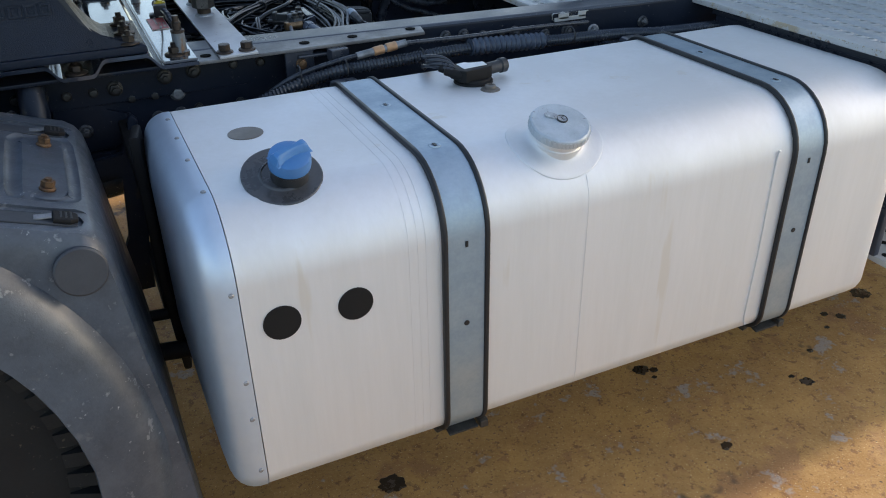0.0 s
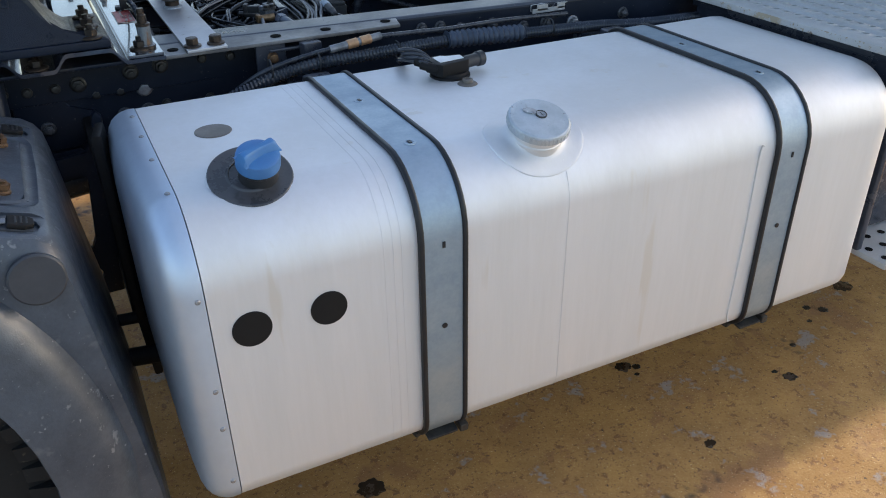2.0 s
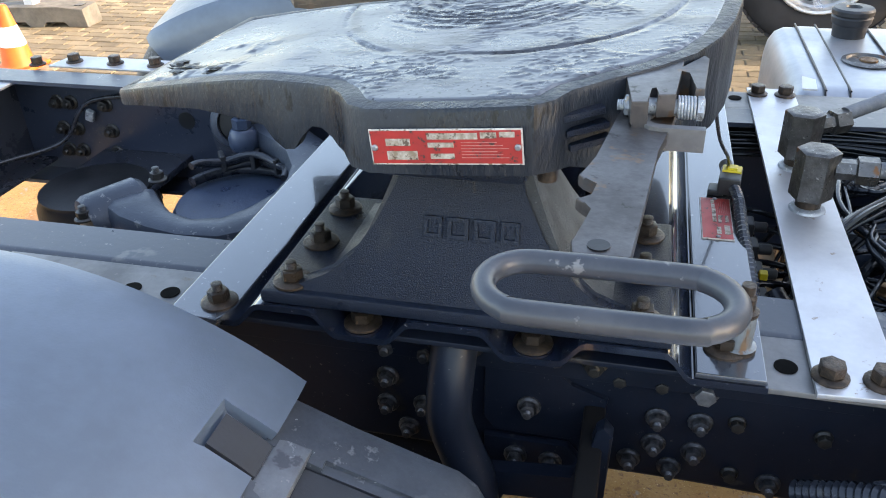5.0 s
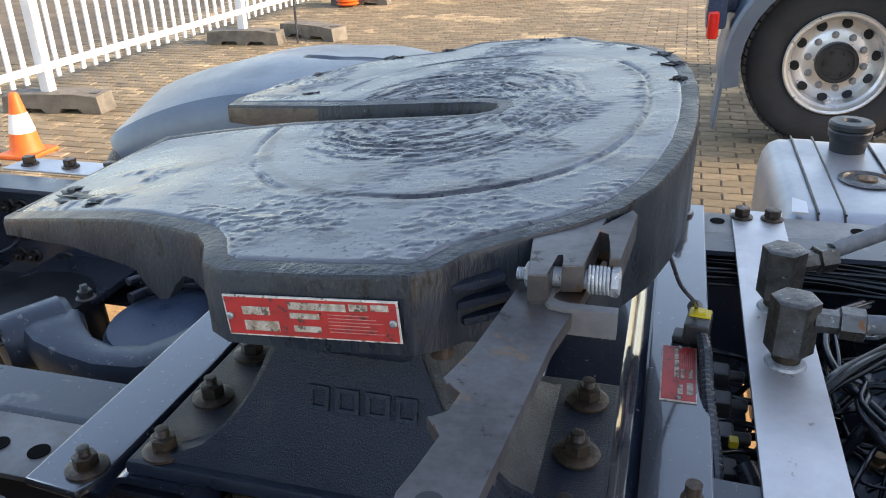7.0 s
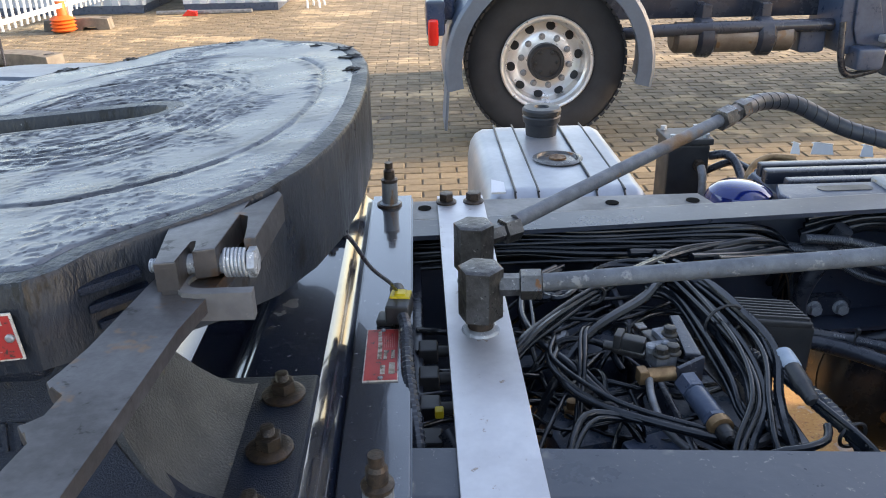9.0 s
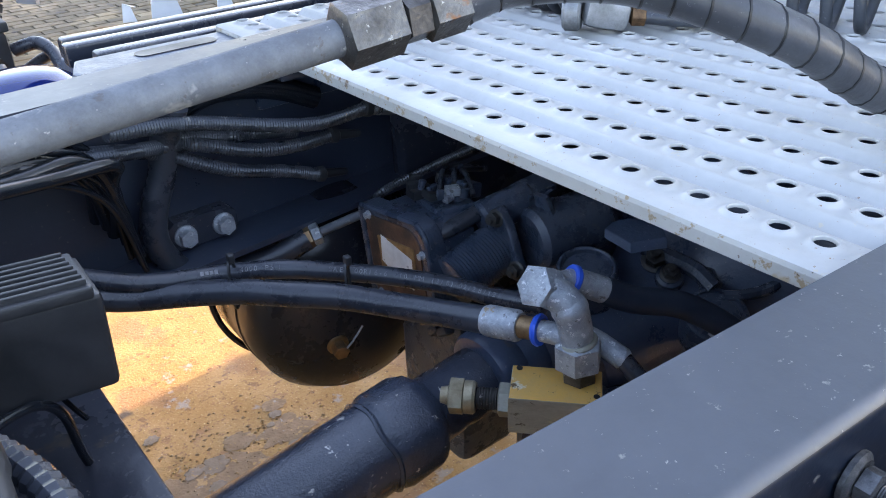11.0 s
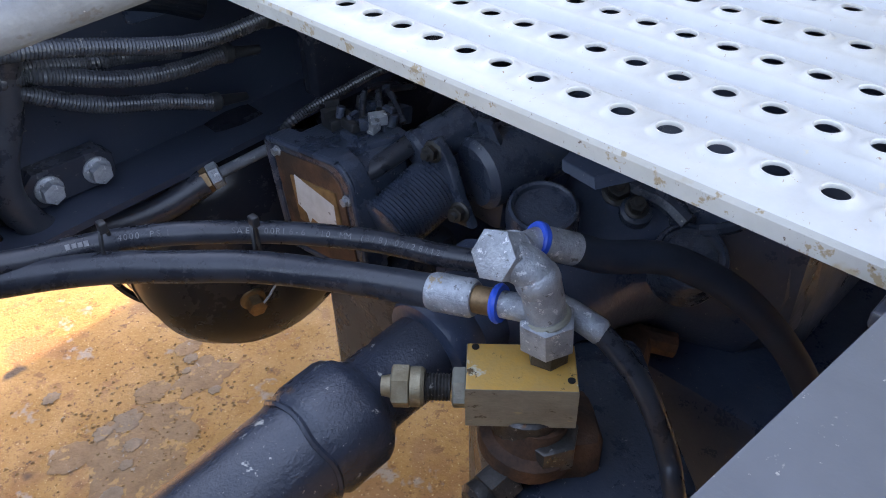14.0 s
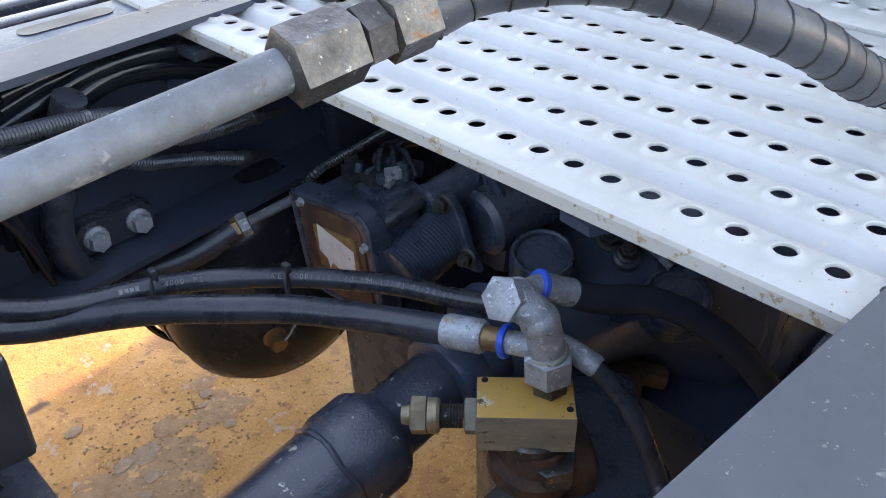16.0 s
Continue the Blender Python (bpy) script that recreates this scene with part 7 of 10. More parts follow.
slab(bm, [(1.1668, 1.5275 + y, 0.738 + z + 0.14 * y) for y, z in ((0.038, 0.024), (-0.036, 0.024), (-0.037, -0.012), (-0.037, -0.025), (-0.004, -0.024), (0.012, -0.023), (0.018, -0.036), (0.022, -0.022), (0.038, -0.018))], (0.0008, 0, 0))
M["tornlabel"] = surf("torn_white_label", (0.72, 0.72, 0.70), (0.58, 0.57, 0.54), (0.4, 0.6), 0.0, 40, spots=[((0.15, 0.12, 0.1), 45, 0.24)])
part("label", bm, M["tornlabel"], actuator, "torn white label")
for y, z in ((1.598, 0.786), (1.470, 0.772), (1.578, 0.664), (1.462, 0.680)):
    piece("screw", BOLT["zinc"], actuator, (1.1705, y, z), facing((-1, 0, 0)) @ Matrix.Scale(0.42, 4))
bm = bmesh.new()
lathe(bm, [(0.0375 if k % 2 else 0.0335, 0.0024 * k) for k in range(39)], (1.19, 1.434, 0.738), (0.9, -0.05, 0.28), 32)
part("ribbed_cylinder", bm, M["modcase"], actuator, "finely ribbed black cylinder")
bm = bmesh.new()
box(bm, (1.255, 1.53, 0.80), (0.06, 0.10, 0.022), (-6, 0, -12), 0.005)
part("plug_base", bm, M["modcase"], actuator)
for k, (dx, dy, dz, sx_, sy_, sz_) in enumerate([(-0.012, 0.03, 0.014, 0.036, 0.03, 0.014), (0.006, 0.0, 0.016, 0.05, 0.022, 0.016), (0.018, -0.026, 0.015, 0.03, 0.016, 0.012), (-0.022, -0.004, 0.024, 0.012, 0.03, 0.012), (0.03, 0.02, 0.02, 0.02, 0.03, 0.018), (0.045, -0.012, 0.014, 0.03, 0.022, 0.022)]):
    bm = bmesh.new()
    box(bm, (1.25 + dx, 1.53 + dy, 0.80 + dz), (sx_, sy_, sz_), (-6, 3 * k, -12 + 7 * (k % 3)), 0.003)
    part("plug", bm, M["modcase"] if k % 3 else M["plastic"], actuator, "dusty cable plug")
bm = bmesh.new()
tube(bm, [(1.205, 1.475, 0.79), (1.24, 1.465, 0.803), (1.29, 1.462, 0.812), (1.33, 1.46, 0.815)], 0.012, 12)
part("hose", bm, M["hose"], actuator)
for k in range(3):
    bm = bmesh.new()
    tube(bm, [(1.25 + 0.014 * k, 1.53 - 0.02 * k, 0.82), (1.27 + 0.01 * k, 1.55 - 0.016 * k, 0.838), (1.31, 1.57 - 0.01 * k, 0.83), (1.38, 1.58, 0.80)], 0.0042, 8)
    part("cable", bm, M["hose"], actuator)
bm = bmesh.new()
slab(bm, [(1.262, 1.365, 0.735), (1.262, 1.40, 0.73), (1.262, 1.425, 0.775), (1.262, 1.44, 0.82), (1.262, 1.42, 0.832), (1.262, 1.40, 0.81), (1.262, 1.385, 0.77)], (0.014, 0, 0), 0.004)
part("lever", bm, M["modcase"], actuator)
for y, z, k in ((1.382, 0.752, "dark"), (1.423, 0.815, "dark")):
    piece("bolt", BOLT[k], actuator, (1.262, y, z), facing((-1, -0.2, 0.2)) @ Matrix.Scale(0.68, 4))
bm = bmesh.new()
cyl(bm, (1.26, 1.455, 0.80), (1.34, 1.44, 0.815), 0.026, seg=18, bev=0.005)
part("shift_cylinder", bm, M["modcase"], actuator)
bm = bmesh.new()
cyl(bm, (1.30, 1.40, 0.775), (1.42, 1.38, 0.78), 0.045, seg=24, bev=0.008)
part("cylinder", bm, M["modcase"], actuator)
bm = bmesh.new()
slab(bm, [(1.318, 1.412, 0.836), (1.318, 1.388, 0.838), (1.322, 1.365, 0.80), (1.324, 1.362, 0.755), (1.322, 1.385, 0.77), (1.32, 1.40, 0.80)], (0.012, 0.004, 0), 0.003)
part("guard_plate", bm, M["modcase"], actuator)
bm = bmesh.new()
box(bm, (1.345, 1.44, 0.828), (0.05, 0.045, 0.01), (4, -4, 0), 0.003)
part("top_plate", bm, M["modcase"], actuator)
rnd = random.Random(77)
for k in range(14):
    bm = bmesh.new()
    x, y, z = 1.228 + 0.075 * rnd.random(), 1.495 + 0.075 * rnd.random(), 0.822 + 0.012 * rnd.random()
    if k % 3 == 0:
        cyl(bm, (x, y, z - 0.008), (x + 0.004, y, z + 0.006), 0.005 + 0.003 * rnd.random(), seg=12, bev=0.001)
    else:
        box(bm, (x, y, z), (0.008 + 0.014 * rnd.random(), 0.006 + 0.01 * rnd.random(), 0.012), (8 * rnd.random(), 12 * rnd.random() - 6, 50 * rnd.random() - 30), 0.0015)
    part("plug_detail", bm, M["zinc"] if k in (4, 11) else M["modcase"] if k % 2 else M["plastic"], actuator)
for k in range(8):
    bm = bmesh.new()
    slab(bm, [(1.325, 1.372 + 0.004 * k, 0.752 + 0.011 * k), (1.325, 1.377 + 0.004 * k, 0.752 + 0.011 * k), (1.345, 1.377 + 0.004 * k, 0.757 + 0.011 * k), (1.345, 1.372 + 0.004 * k, 0.757 + 0.011 * k)], (0, 0, 0.004))
    part("fin", bm, M["modcase"], actuator)
bm = bmesh.new()
box(bm, (1.275, 1.53, 0.51), (0.12, 0.16, 0.29), bev=0.02)
part("lower_case", bm, M["modcase"], actuator)
for k in range(6):
    bm = bmesh.new()
    y = 1.585 - 0.022 * k
    box(bm, (1.207, y, 0.618 + 0.01 * (k % 2)), (0.02, 0.015, 0.022), (10 * k, 20, 0), 0.004)
    part("connector", bm, M["modcase"], actuator)

actuator.location += Vector((0.010, -0.004, -0.022))
air = thing("air_tank", (1.19, 1.95, 0.42), "glossy black air tank slung below the far rail", "air tank")
bm = bmesh.new()
AR = 0.186
lathe(bm, [(0, -0.055), (AR * 0.4, -0.05), (AR * 0.7, -0.034), (AR * 0.9, -0.012), (AR, 0.02), (AR, 0.06), (AR * 1.012, 0.062), (AR * 1.012, 0.072), (AR, 0.074), (AR, 0.62), (AR * 0.9, 0.66), (AR * 0.5, 0.70), (0, 0.71)], (1.205, 1.70, 0.562), (0.04, 1, 0), 48)
M["tankblack"] = surf("black_tank_paint", (0.010, 0.012, 0.018), (0.02, 0.023, 0.031), (0.2, 0.34), 0.0, 8, bump=0.06, spots=[((0.05, 0.045, 0.04), 18, 0.22), ((0.12, 0.115, 0.11), 150, 0.18)], gloss=0.42)
part("shell", bm, M["tankblack"], air)
bm = bmesh.new()
lathe(bm, [(0.02, -0.006), (0.018, 0.004), (0.012, 0.006)], (1.137, 1.656, 0.518), (-0.25, -1, -0.15), 16)
hexa(bm, (1.136, 1.652, 0.5175), (1.131, 1.632, 0.5145), 0.0135)
part("drain_plug", bm, M["brass"], air, "brass drain plug")
bm = bmesh.new()
tube(bm, [(1.132, 1.634, 0.515), (1.15, 1.63, 0.53), (1.175, 1.635, 0.548)], 0.0018, 6)
part("drain_cable", bm, M["zinc"], air)
bm = bmesh.new()
wr = [(1.205 + 0.19 * math.cos(a), 1.86, 0.562 + 0.19 * math.sin(a)) for a in [math.pi * 2 * k / 40 for k in range(41)]]
tube(bm, wr, 0.006, 6, closed=True)
box(bm, (1.205, 1.86, 0.757), (0.05, 0.14, 0.02), bev=0.004)
part("strap", bm, M["black"], air)

# hydraulic change-over block beside the shaft
hyd = thing("hydraulic_block", (1.11, 1.15, 0.6), "yellow passivated hydraulic valve block with hexagon unions", "valve block")
HU, HV = Vector((0.669, -0.743, 0)), Vector((0.743, 0.669, 0))
HO = Vector((1.069, 1.176, 0.75))


def hp(a, b, c):
    return HO + HU * a + HV * b + Vector((0, 0, c))


bm = bmesh.new()
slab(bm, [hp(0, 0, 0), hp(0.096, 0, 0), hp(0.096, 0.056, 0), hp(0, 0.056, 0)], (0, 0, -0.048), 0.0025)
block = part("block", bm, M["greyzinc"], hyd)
# up-facing faces are yellower zinc: how light falls there, put into the colour
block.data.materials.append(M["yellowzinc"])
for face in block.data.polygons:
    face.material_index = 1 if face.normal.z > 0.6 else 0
for a, b in ((0.008, 0.05), (0.09, 0.012)):
    bm = bmesh.new()
    cyl(bm, hp(a, b, 0.0002), hp(a, b, 0.001), 0.0035, seg=12)
    part("hole", bm, M["rubber"], hyd)
M["nutbrass"] = surf("tarnished_yellow_zinc", (0.42, 0.36, 0.25), (0.26, 0.21, 0.13), (0.3, 0.5), 0.5, 60, bump=0.3, bscale=260, spots=[((0.55, 0.5, 0.4), 90, 0.24)])
bm = bmesh.new()
hexa(bm, hp(-0.012, 0.02, -0.02), hp(0.001, 0.02, -0.02), 0.0185)
part("lock_nut", bm, M["greyzinc"], hyd)
bm = bmesh.new()
lathe(bm, [(0.0125 if k % 2 else 0.0112, 0.0015 * k) for k in range(16)], hp(-0.036, 0.02, -0.02), HU, 18)
part("thread", bm, M["fitting"], hyd, "bare thread")
bm = bmesh.new()
lathe(bm, [(0.016, 0), (0.018, 0.003), (0.018, 0.012)], hp(-0.036, 0.02, -0.02), -HU, 20)
hexa(bm, hp(-0.048, 0.02, -0.02), hp(-0.065, 0.02, -0.02), 0.0195)
lathe(bm, [(0.011, 0), (0.009, 0.01), (0, 0.011)], hp(-0.064, 0.02, -0.02), -HU, 12)
part("blind_nut", bm, M["nutbrass"], hyd, "yellow-stained union nut")
# upright elbow
bm = bmesh.new()
hexa(bm, hp(0.071, 0.04, 0.0), hp(0.071, 0.04, 0.017), 0.0185, 0.001, 0.3)
part("stud_nut", bm, M["fitting"], hyd)
bm = bmesh.new()
hexa(bm, hp(0.070, 0.04, 0.016), hp(0.068, 0.04, 0.050), 0.0255, 0.003, 0.1)
part("union_nut", bm, M["zinc"], hyd)
E0 = hp(0.068, 0.04, 0.04)
bm = bmesh.new()
bend = hp(0.058, 0.040, 0.090)
tube(bm, [E0, hp(0.0655, 0.04, 0.058), hp(0.0625, 0.04, 0.074), bend, bend.lerp(Vector((1.122, 1.185, 0.858)), 0.35) + Vector((0, 0, 0.004)), bend.lerp(Vector((1.122, 1.185, 0.858)), 0.75) + Vector((0, 0, 0.002)), (1.122, 1.185, 0.858)], 0.0178, 14, step=0.005)
bmesh.ops.create_icosphere(bm, subdivisions=3, radius=0.0196, matrix=Matrix.Translation(bend - Vector((0, 0, 0.002))))
part("elbow", bm, M["zinc"], hyd, "dull cast elbow")
bm = bmesh.new()
lathe(bm, [(0.0205, 0), (0.021, 0.002), (0.0195, 0.0045), (0.0175, 0.005)], hp(0.068, 0.04, 0.047), hp(0.0655, 0.04, 0.058) - hp(0.068, 0.04, 0.047), 24)
part("collar", bm, M["greyzinc"], hyd)
bm = bmesh.new()
e1 = Vector((1.122, 1.185, 0.858))
ax = Vector((-0.86, 0.06, 0.48)).normalized()
hexa(bm, e1 - ax * 0.014, e1 + ax * 0.015, 0.0228, 0.0035, 0.35)
lathe(bm, [(0.0212, -0.013), (0.0205, -0.019), (0.0185, -0.021)], e1, ax, 20)
part("union_nut", bm, M["zinc"], hyd)
bm = bmesh.new()
r2 = Vector((1.167, 1.185, 0.848))
ax2 = Vector((0.041, -0.02, -0.024)).normalized()
cyl(bm, e1, r2, 0.012, seg=18)
part("outlet", bm, M["zinc"], hyd)
bm = bmesh.new()
lathe(bm, [(0.0155, -0.0035), (0.0166, -0.002), (0.0166, 0.002), (0.0155, 0.0035), (0.012, 0.0035), (0.012, -0.0035)], r2, ax2, 32)
part("seal_ring", bm, M["ring"], hyd, "bright blue seal ring")
bm = bmesh.new()
lathe(bm, [(0.0115, 0.003), (0.0142, 0.006), (0.0148, 0.04), (0.0138, 0.043), (0.011, 0.043)], r2, ax2, 24)
part("ferrule", bm, M["zinc"], hyd)
bm = bmesh.new()
tube(bm, [r2 + ax2 * 0.04, r2 + ax2 * 0.08, (1.29, 1.12, 0.79), (1.35, 1.06, 0.73), (1.40, 1.0, 0.62), (1.40, 0.96, 0.5)], 0.0155, 14)
part("hose", bm, M["dullhose"], hyd, "black hydraulic hose")
THIN = [(0.62, 1.56, 0.88), (0.74, 1.585, 0.845), (0.838, 1.555, 0.808), (0.932, 1.53, 0.795), (0.99, 1.487, 0.797), (1.056, 1.45, 0.782), (1.097, 1.41, 0.777), (1.14, 1.36, 0.77), (1.168, 1.30, 0.769)]
# lower outlet with the thick hose
r1 = Vector((1.126, 1.19, 0.801))
fe = Vector((1.104, 1.26, 0.789))
ax1 = (fe - r1).normalized()
bm = bmesh.new()
cyl(bm, hp(0.068, 0.042, 0.05), r1, 0.012, seg=16)
part("outlet", bm, M["zinc"], hyd)
bm = bmesh.new()
lathe(bm, [(0.0165, -0.003), (0.0178, 0), (0.0165, 0.003), (0.013, 0.003), (0.013, -0.003)], r1, ax1, 28)
part("seal_ring", bm, M["ring"], hyd, "bright blue seal ring")
bm = bmesh.new()
cyl(bm, r1, r1 + ax1 * 0.028, 0.0125, seg=18)
part("nipple", bm, M["brass"], hyd, "rust-stained nipple")
bm = bmesh.new()
lathe(bm, [(0.015, 0.022), (0.0175, 0.026), (0.0178, 0.062), (0.0165, 0.066)], r1, ax1, 24)
part("ferrule", bm, M["zinc"], hyd)
bm = bmesh.new()
tube(bm, [r1 + ax1 * 0.06, (1.072, 1.345, 0.775), (1.022, 1.405, 0.782), (0.973, 1.45, 0.786), (0.929, 1.49, 0.789), (0.881, 1.53, 0.787), (0.82, 1.56, 0.792), (0.74, 1.575, 0.82), (0.62, 1.54, 0.86)], 0.0158, 16)
part("hose", bm, M["hose"], hyd, "thick wet black hose")
bm = bmesh.new()
tube(bm, [(1.19, 1.245, 0.775), *reversed(THIN)], 0.0118, 14)
part("hose", bm, M["hose"], hyd, "thin black hose")
def hose_print(owner, pts, radius, pieces, seen=(-0.45, -0.65, 0.75)):
    """White print along a hose: words in the built-in font, and plain bars for what cannot be read; pieces are (start, text or length)."""
    way_ = smooth_path(pts, 0.002)
    bm = bmesh.new()

    def place(dist):
        k = min(len(way_) - 2, int(dist / 0.002))
        along = (way_[k + 1] - way_[k]).normalized()
        nrm = Vector(seen) - along * along.dot(Vector(seen))
        nrm.normalize()
        m = Matrix((along, nrm.cross(along), nrm)).transposed().to_4x4()
        m.translation = way_[k] + nrm * (radius + 0.0003)
        return m

    for start, what in pieces:
        if isinstance(what, str):
            for i, letter in enumerate(what):
                if letter == " ":
                    continue
                curve = bpy.data.curves.new("letter", "FONT")
                curve.body, curve.size, curve.align_x = letter, 0.0085, "CENTER"
                ob = new("letter", curve)
                bpy.context.view_layer.update()
                flat = bpy.data.meshes.new_from_object(ob.evaluated_get(bpy.context.evaluated_depsgraph_get()))
                flat.transform(place(start + 0.0066 * i) @ Matrix.Translation((0, -0.003, 0)))
                bm.from_mesh(flat)
                bpy.data.objects.remove(ob)
        else:
            n = max(1, int(what / 0.0066))
            for i in range(n):
                m = place(start + 0.0066 * i) @ Matrix.Diagonal((0.0042, 0.0045 if i % 3 else 0.0055, 0.0004, 1))
                bmesh.ops.create_cube(bm, size=1, matrix=m)
    part("print", bm, M["hoseprint"], owner, "faded white print")


M["hoseprint"] = surf("faded_white_print", (0.26, 0.26, 0.265), (0.09, 0.09, 0.1), (0.5, 0.7), 0.0, 90)
hose_print(hyd, THIN, 0.0118, [(0.30, 0.03), (0.352, "4000 PSI"), (0.455, "SAE 100R16-6"), (0.545, "10 MM (3/8)"), (0.622, "02/28/12")])
for c in ((1.04, 1.428, 0.781), (0.931, 1.51, 0.791)):
    bm = bmesh.new()
    lp = [(c[0] + 0.016 * math.cos(a) * 0.6, c[1] + 0.016 * math.cos(a) * 0.8, c[2] + 0.034 * math.sin(a)) for a in [2 * math.pi * k / 16 for k in range(17)]]
    tube(bm, lp, 0.0022, 5, closed=True)
    box(bm, (c[0], c[1] - 0.004, c[2] + 0.036), (0.008, 0.01, 0.012), bev=0.002)
    part("cable_tie", bm, M["plastic"], hyd)
# side outlet with the bent hose
bm = bmesh.new()
r3 = Vector((1.176, 1.15, 0.783))
ax3 = (Vector((1.18, 1.125, 0.776)) - r3).normalized()
lathe(bm, [(0.009, -0.02), (0.0115, 0), (0.012, 0.03), (0.010, 0.034)], r3, ax3, 16)
part("ferrule", bm, M["zinc"], hyd)
bm = bmesh.new()
tube(bm, [r3 + ax3 * 0.028, (1.185, 1.100, 0.757), (1.186, 1.075, 0.734), (1.187, 1.055, 0.701), (1.187, 1.040, 0.671), (1.177, 1.020, 0.634), (1.24, 1.0, 0.42)], 0.0105, 12)
part("hose", bm, M["hose"], hyd)
bm = bmesh.new()
lathe(bm, [(0.043, -0.02), (0.046, -0.015), (0.046, 0.0), (0.037, 0.006), (0.032, 0.03)], hp(0.058, 0.026, -0.085), (0.1, -0.1, 1), 24)
box(bm, tuple(hp(0.075, 0.04, -0.12)), (0.10, 0.08, 0.09), (0, 0, -40), 0.02)
part("rusty_flange", bm, M["rustcast"], hyd, "rusty flange under the block")
bm = bmesh.new()
cyl(bm, hp(0.055, 0.028, -0.09), hp(0.055, 0.028, -0.042), 0.033, seg=20, bev=0.003)
hexa(bm, hp(0.075, 0.012, -0.095), hp(0.075, 0.012, -0.065), 0.028, 0.002)
hexa(bm, hp(0.04, 0.0, -0.112), hp(0.018, -0.02, -0.117), 0.021, 0.002)
lathe(bm, [(0.015, 0), (0.017, 0.004), (0.017, 0.016), (0.012, 0.02)], hp(0.02, -0.018, -0.117), (-HU - HV * 0.8), 18)
part("stub", bm, M["fitting"], hyd)
bm = bmesh.new()
box(bm, tuple(hp(0.11, 0.08, -0.31)), (0.2, 0.24, 0.38), (0, 0, -40), 0.03)
part("pump_body", bm, M["modcase"], hyd)

# bent pipe and conduits along the far rail
bent = thing("coolant_pipe", (0.98, 1.69, 0.7), "thick black hose with a brass nut bent along the far rail", "hose")
bm = bmesh.new()
tube(bm, [(0.955, 1.66, 0.97), (0.94, 1.68, 0.92), (0.931, 1.69, 0.873), (0.911, 1.69, 0.828), (0.905, 1.69, 0.777), (0.934, 1.69, 0.725), (0.998, 1.688, 0.702), (1.06, 1.675, 0.704), (1.112, 1.662, 0.722)], 0.018, 16)
part("hose", bm, M["hose"], bent)
bm = bmesh.new()
b0, bx = Vector((1.108, 1.663, 0.722)), Vector((0.055, -0.02, 0.016)).normalized()
hexa(bm, b0, b0 + bx * 0.012, 0.017)
part("brass_nut", bm, M["brass"], bent)
bm = bmesh.new()
hexa(bm, b0 + bx * 0.011, b0 + bx * 0.026, 0.0165)
part("nut", bm, M["zinc"], bent)
bm = bmesh.new()
cyl(bm, b0 + bx * 0.02, b0 + bx * 0.11, 0.007, seg=12)
part("pipe", bm, M["pipe"], bent)
bm = bmesh.new()
tube(bm, [b0 + bx * 0.1, (1.23, 1.625, 0.775), (1.32, 1.62, 0.79), (1.43, 1.62, 0.80), (1.6, 1.63, 0.82)], 0.0068, 10, rib=0.0014, step=0.002)
part("conduit", bm, M["dustyconduit"], bent)
bm = bmesh.new()
slab(bm, [(x, 1.7095, z + 0.022) for x, z in ((0.925, 0.735), (0.938, 0.724), (1.018, 0.724), (1.03, 0.735), (1.03, 0.757), (1.018, 0.768), (0.938, 0.768), (0.925, 0.757))], (0, 0.027, 0), 0.002)
part("strap_plate", bm, M["black"], bent)

# ---- cable harness and air valves ----
harness = thing("cable_harness", (0.5, 1.3, 0.85), "tangle of black cables and corrugated conduits tied between the rails", "cable harness")
random.seed(21)


M["cable"] = surf("glossy_black_cable", (0.004, 0.006, 0.009), (0.010, 0.013, 0.018), (0.12, 0.24), 0.0, 40, bump=0.1, bscale=250, spots=[((0.06, 0.058, 0.055), 130, 0.2)], gloss=0.5)


def cable(pts, r, rib=0.0, mat="cable", jit=0.0, label=""):
    bm = bmesh.new()
    q = [Vector(p) + Vector((random.uniform(-jit, jit), random.uniform(-jit, jit), random.uniform(-jit, jit) * 0.6)) for p in pts]
    tube(bm, q, r, 10 if r > 0.008 else 7, rib=rib, step=0.0045 if rib else 0.014)
    return part("conduit" if rib else "cable", bm, M[mat], harness, label)


def shift(pts, dx, dy, dz):
    return [(x + dx, y + dy, z + dz) for x, y, z in pts]


def bundle(pts, spread, sizes, rib=0.0, jit=0.006):
    """Cables that run side by side along one way."""
    for r in sizes:
        off = [random.uniform(-spread, spread) for _ in range(3)]
        ribbed = rib if r > 0.0055 else 0.0
        cable(shift(pts, off[0], off[1], off[2] * 0.7), r, ribbed, "cable", jit)


bundle([(0.70, 1.60, 0.97), (0.60, 1.545, 0.982), (0.516, 1.479, 0.99), (0.40, 1.378, 0.99), (0.308, 1.291, 0.985), (0.258, 1.235, 0.972), (0.21, 1.19, 0.94), (0.17, 1.12, 0.89)], 0.012, (0.0065, 0.006, 0.005, 0.005, 0.004), 0.001)
bundle([(0.64, 1.28, 0.95), (0.60, 1.37, 0.98), (0.56, 1.425, 0.992), (0.513, 1.406, 0.988), (0.465, 1.352, 0.985), (0.379, 1.28, 0.975), (0.32, 1.22, 0.94), (0.27, 1.17, 0.88)], 0.009, (0.0075, 0.0045), 0.0011)
bundle([(0.61, 1.36, 0.97), (0.559, 1.446, 0.988), (0.494, 1.496, 0.988), (0.422, 1.483, 0.982), (0.351, 1.41, 0.972), (0.318, 1.429, 0.968), (0.31, 1.491, 0.962), (0.37, 1.55, 0.95)], 0.01, (0.006, 0.0045, 0.0065), 0.001, 0.009)
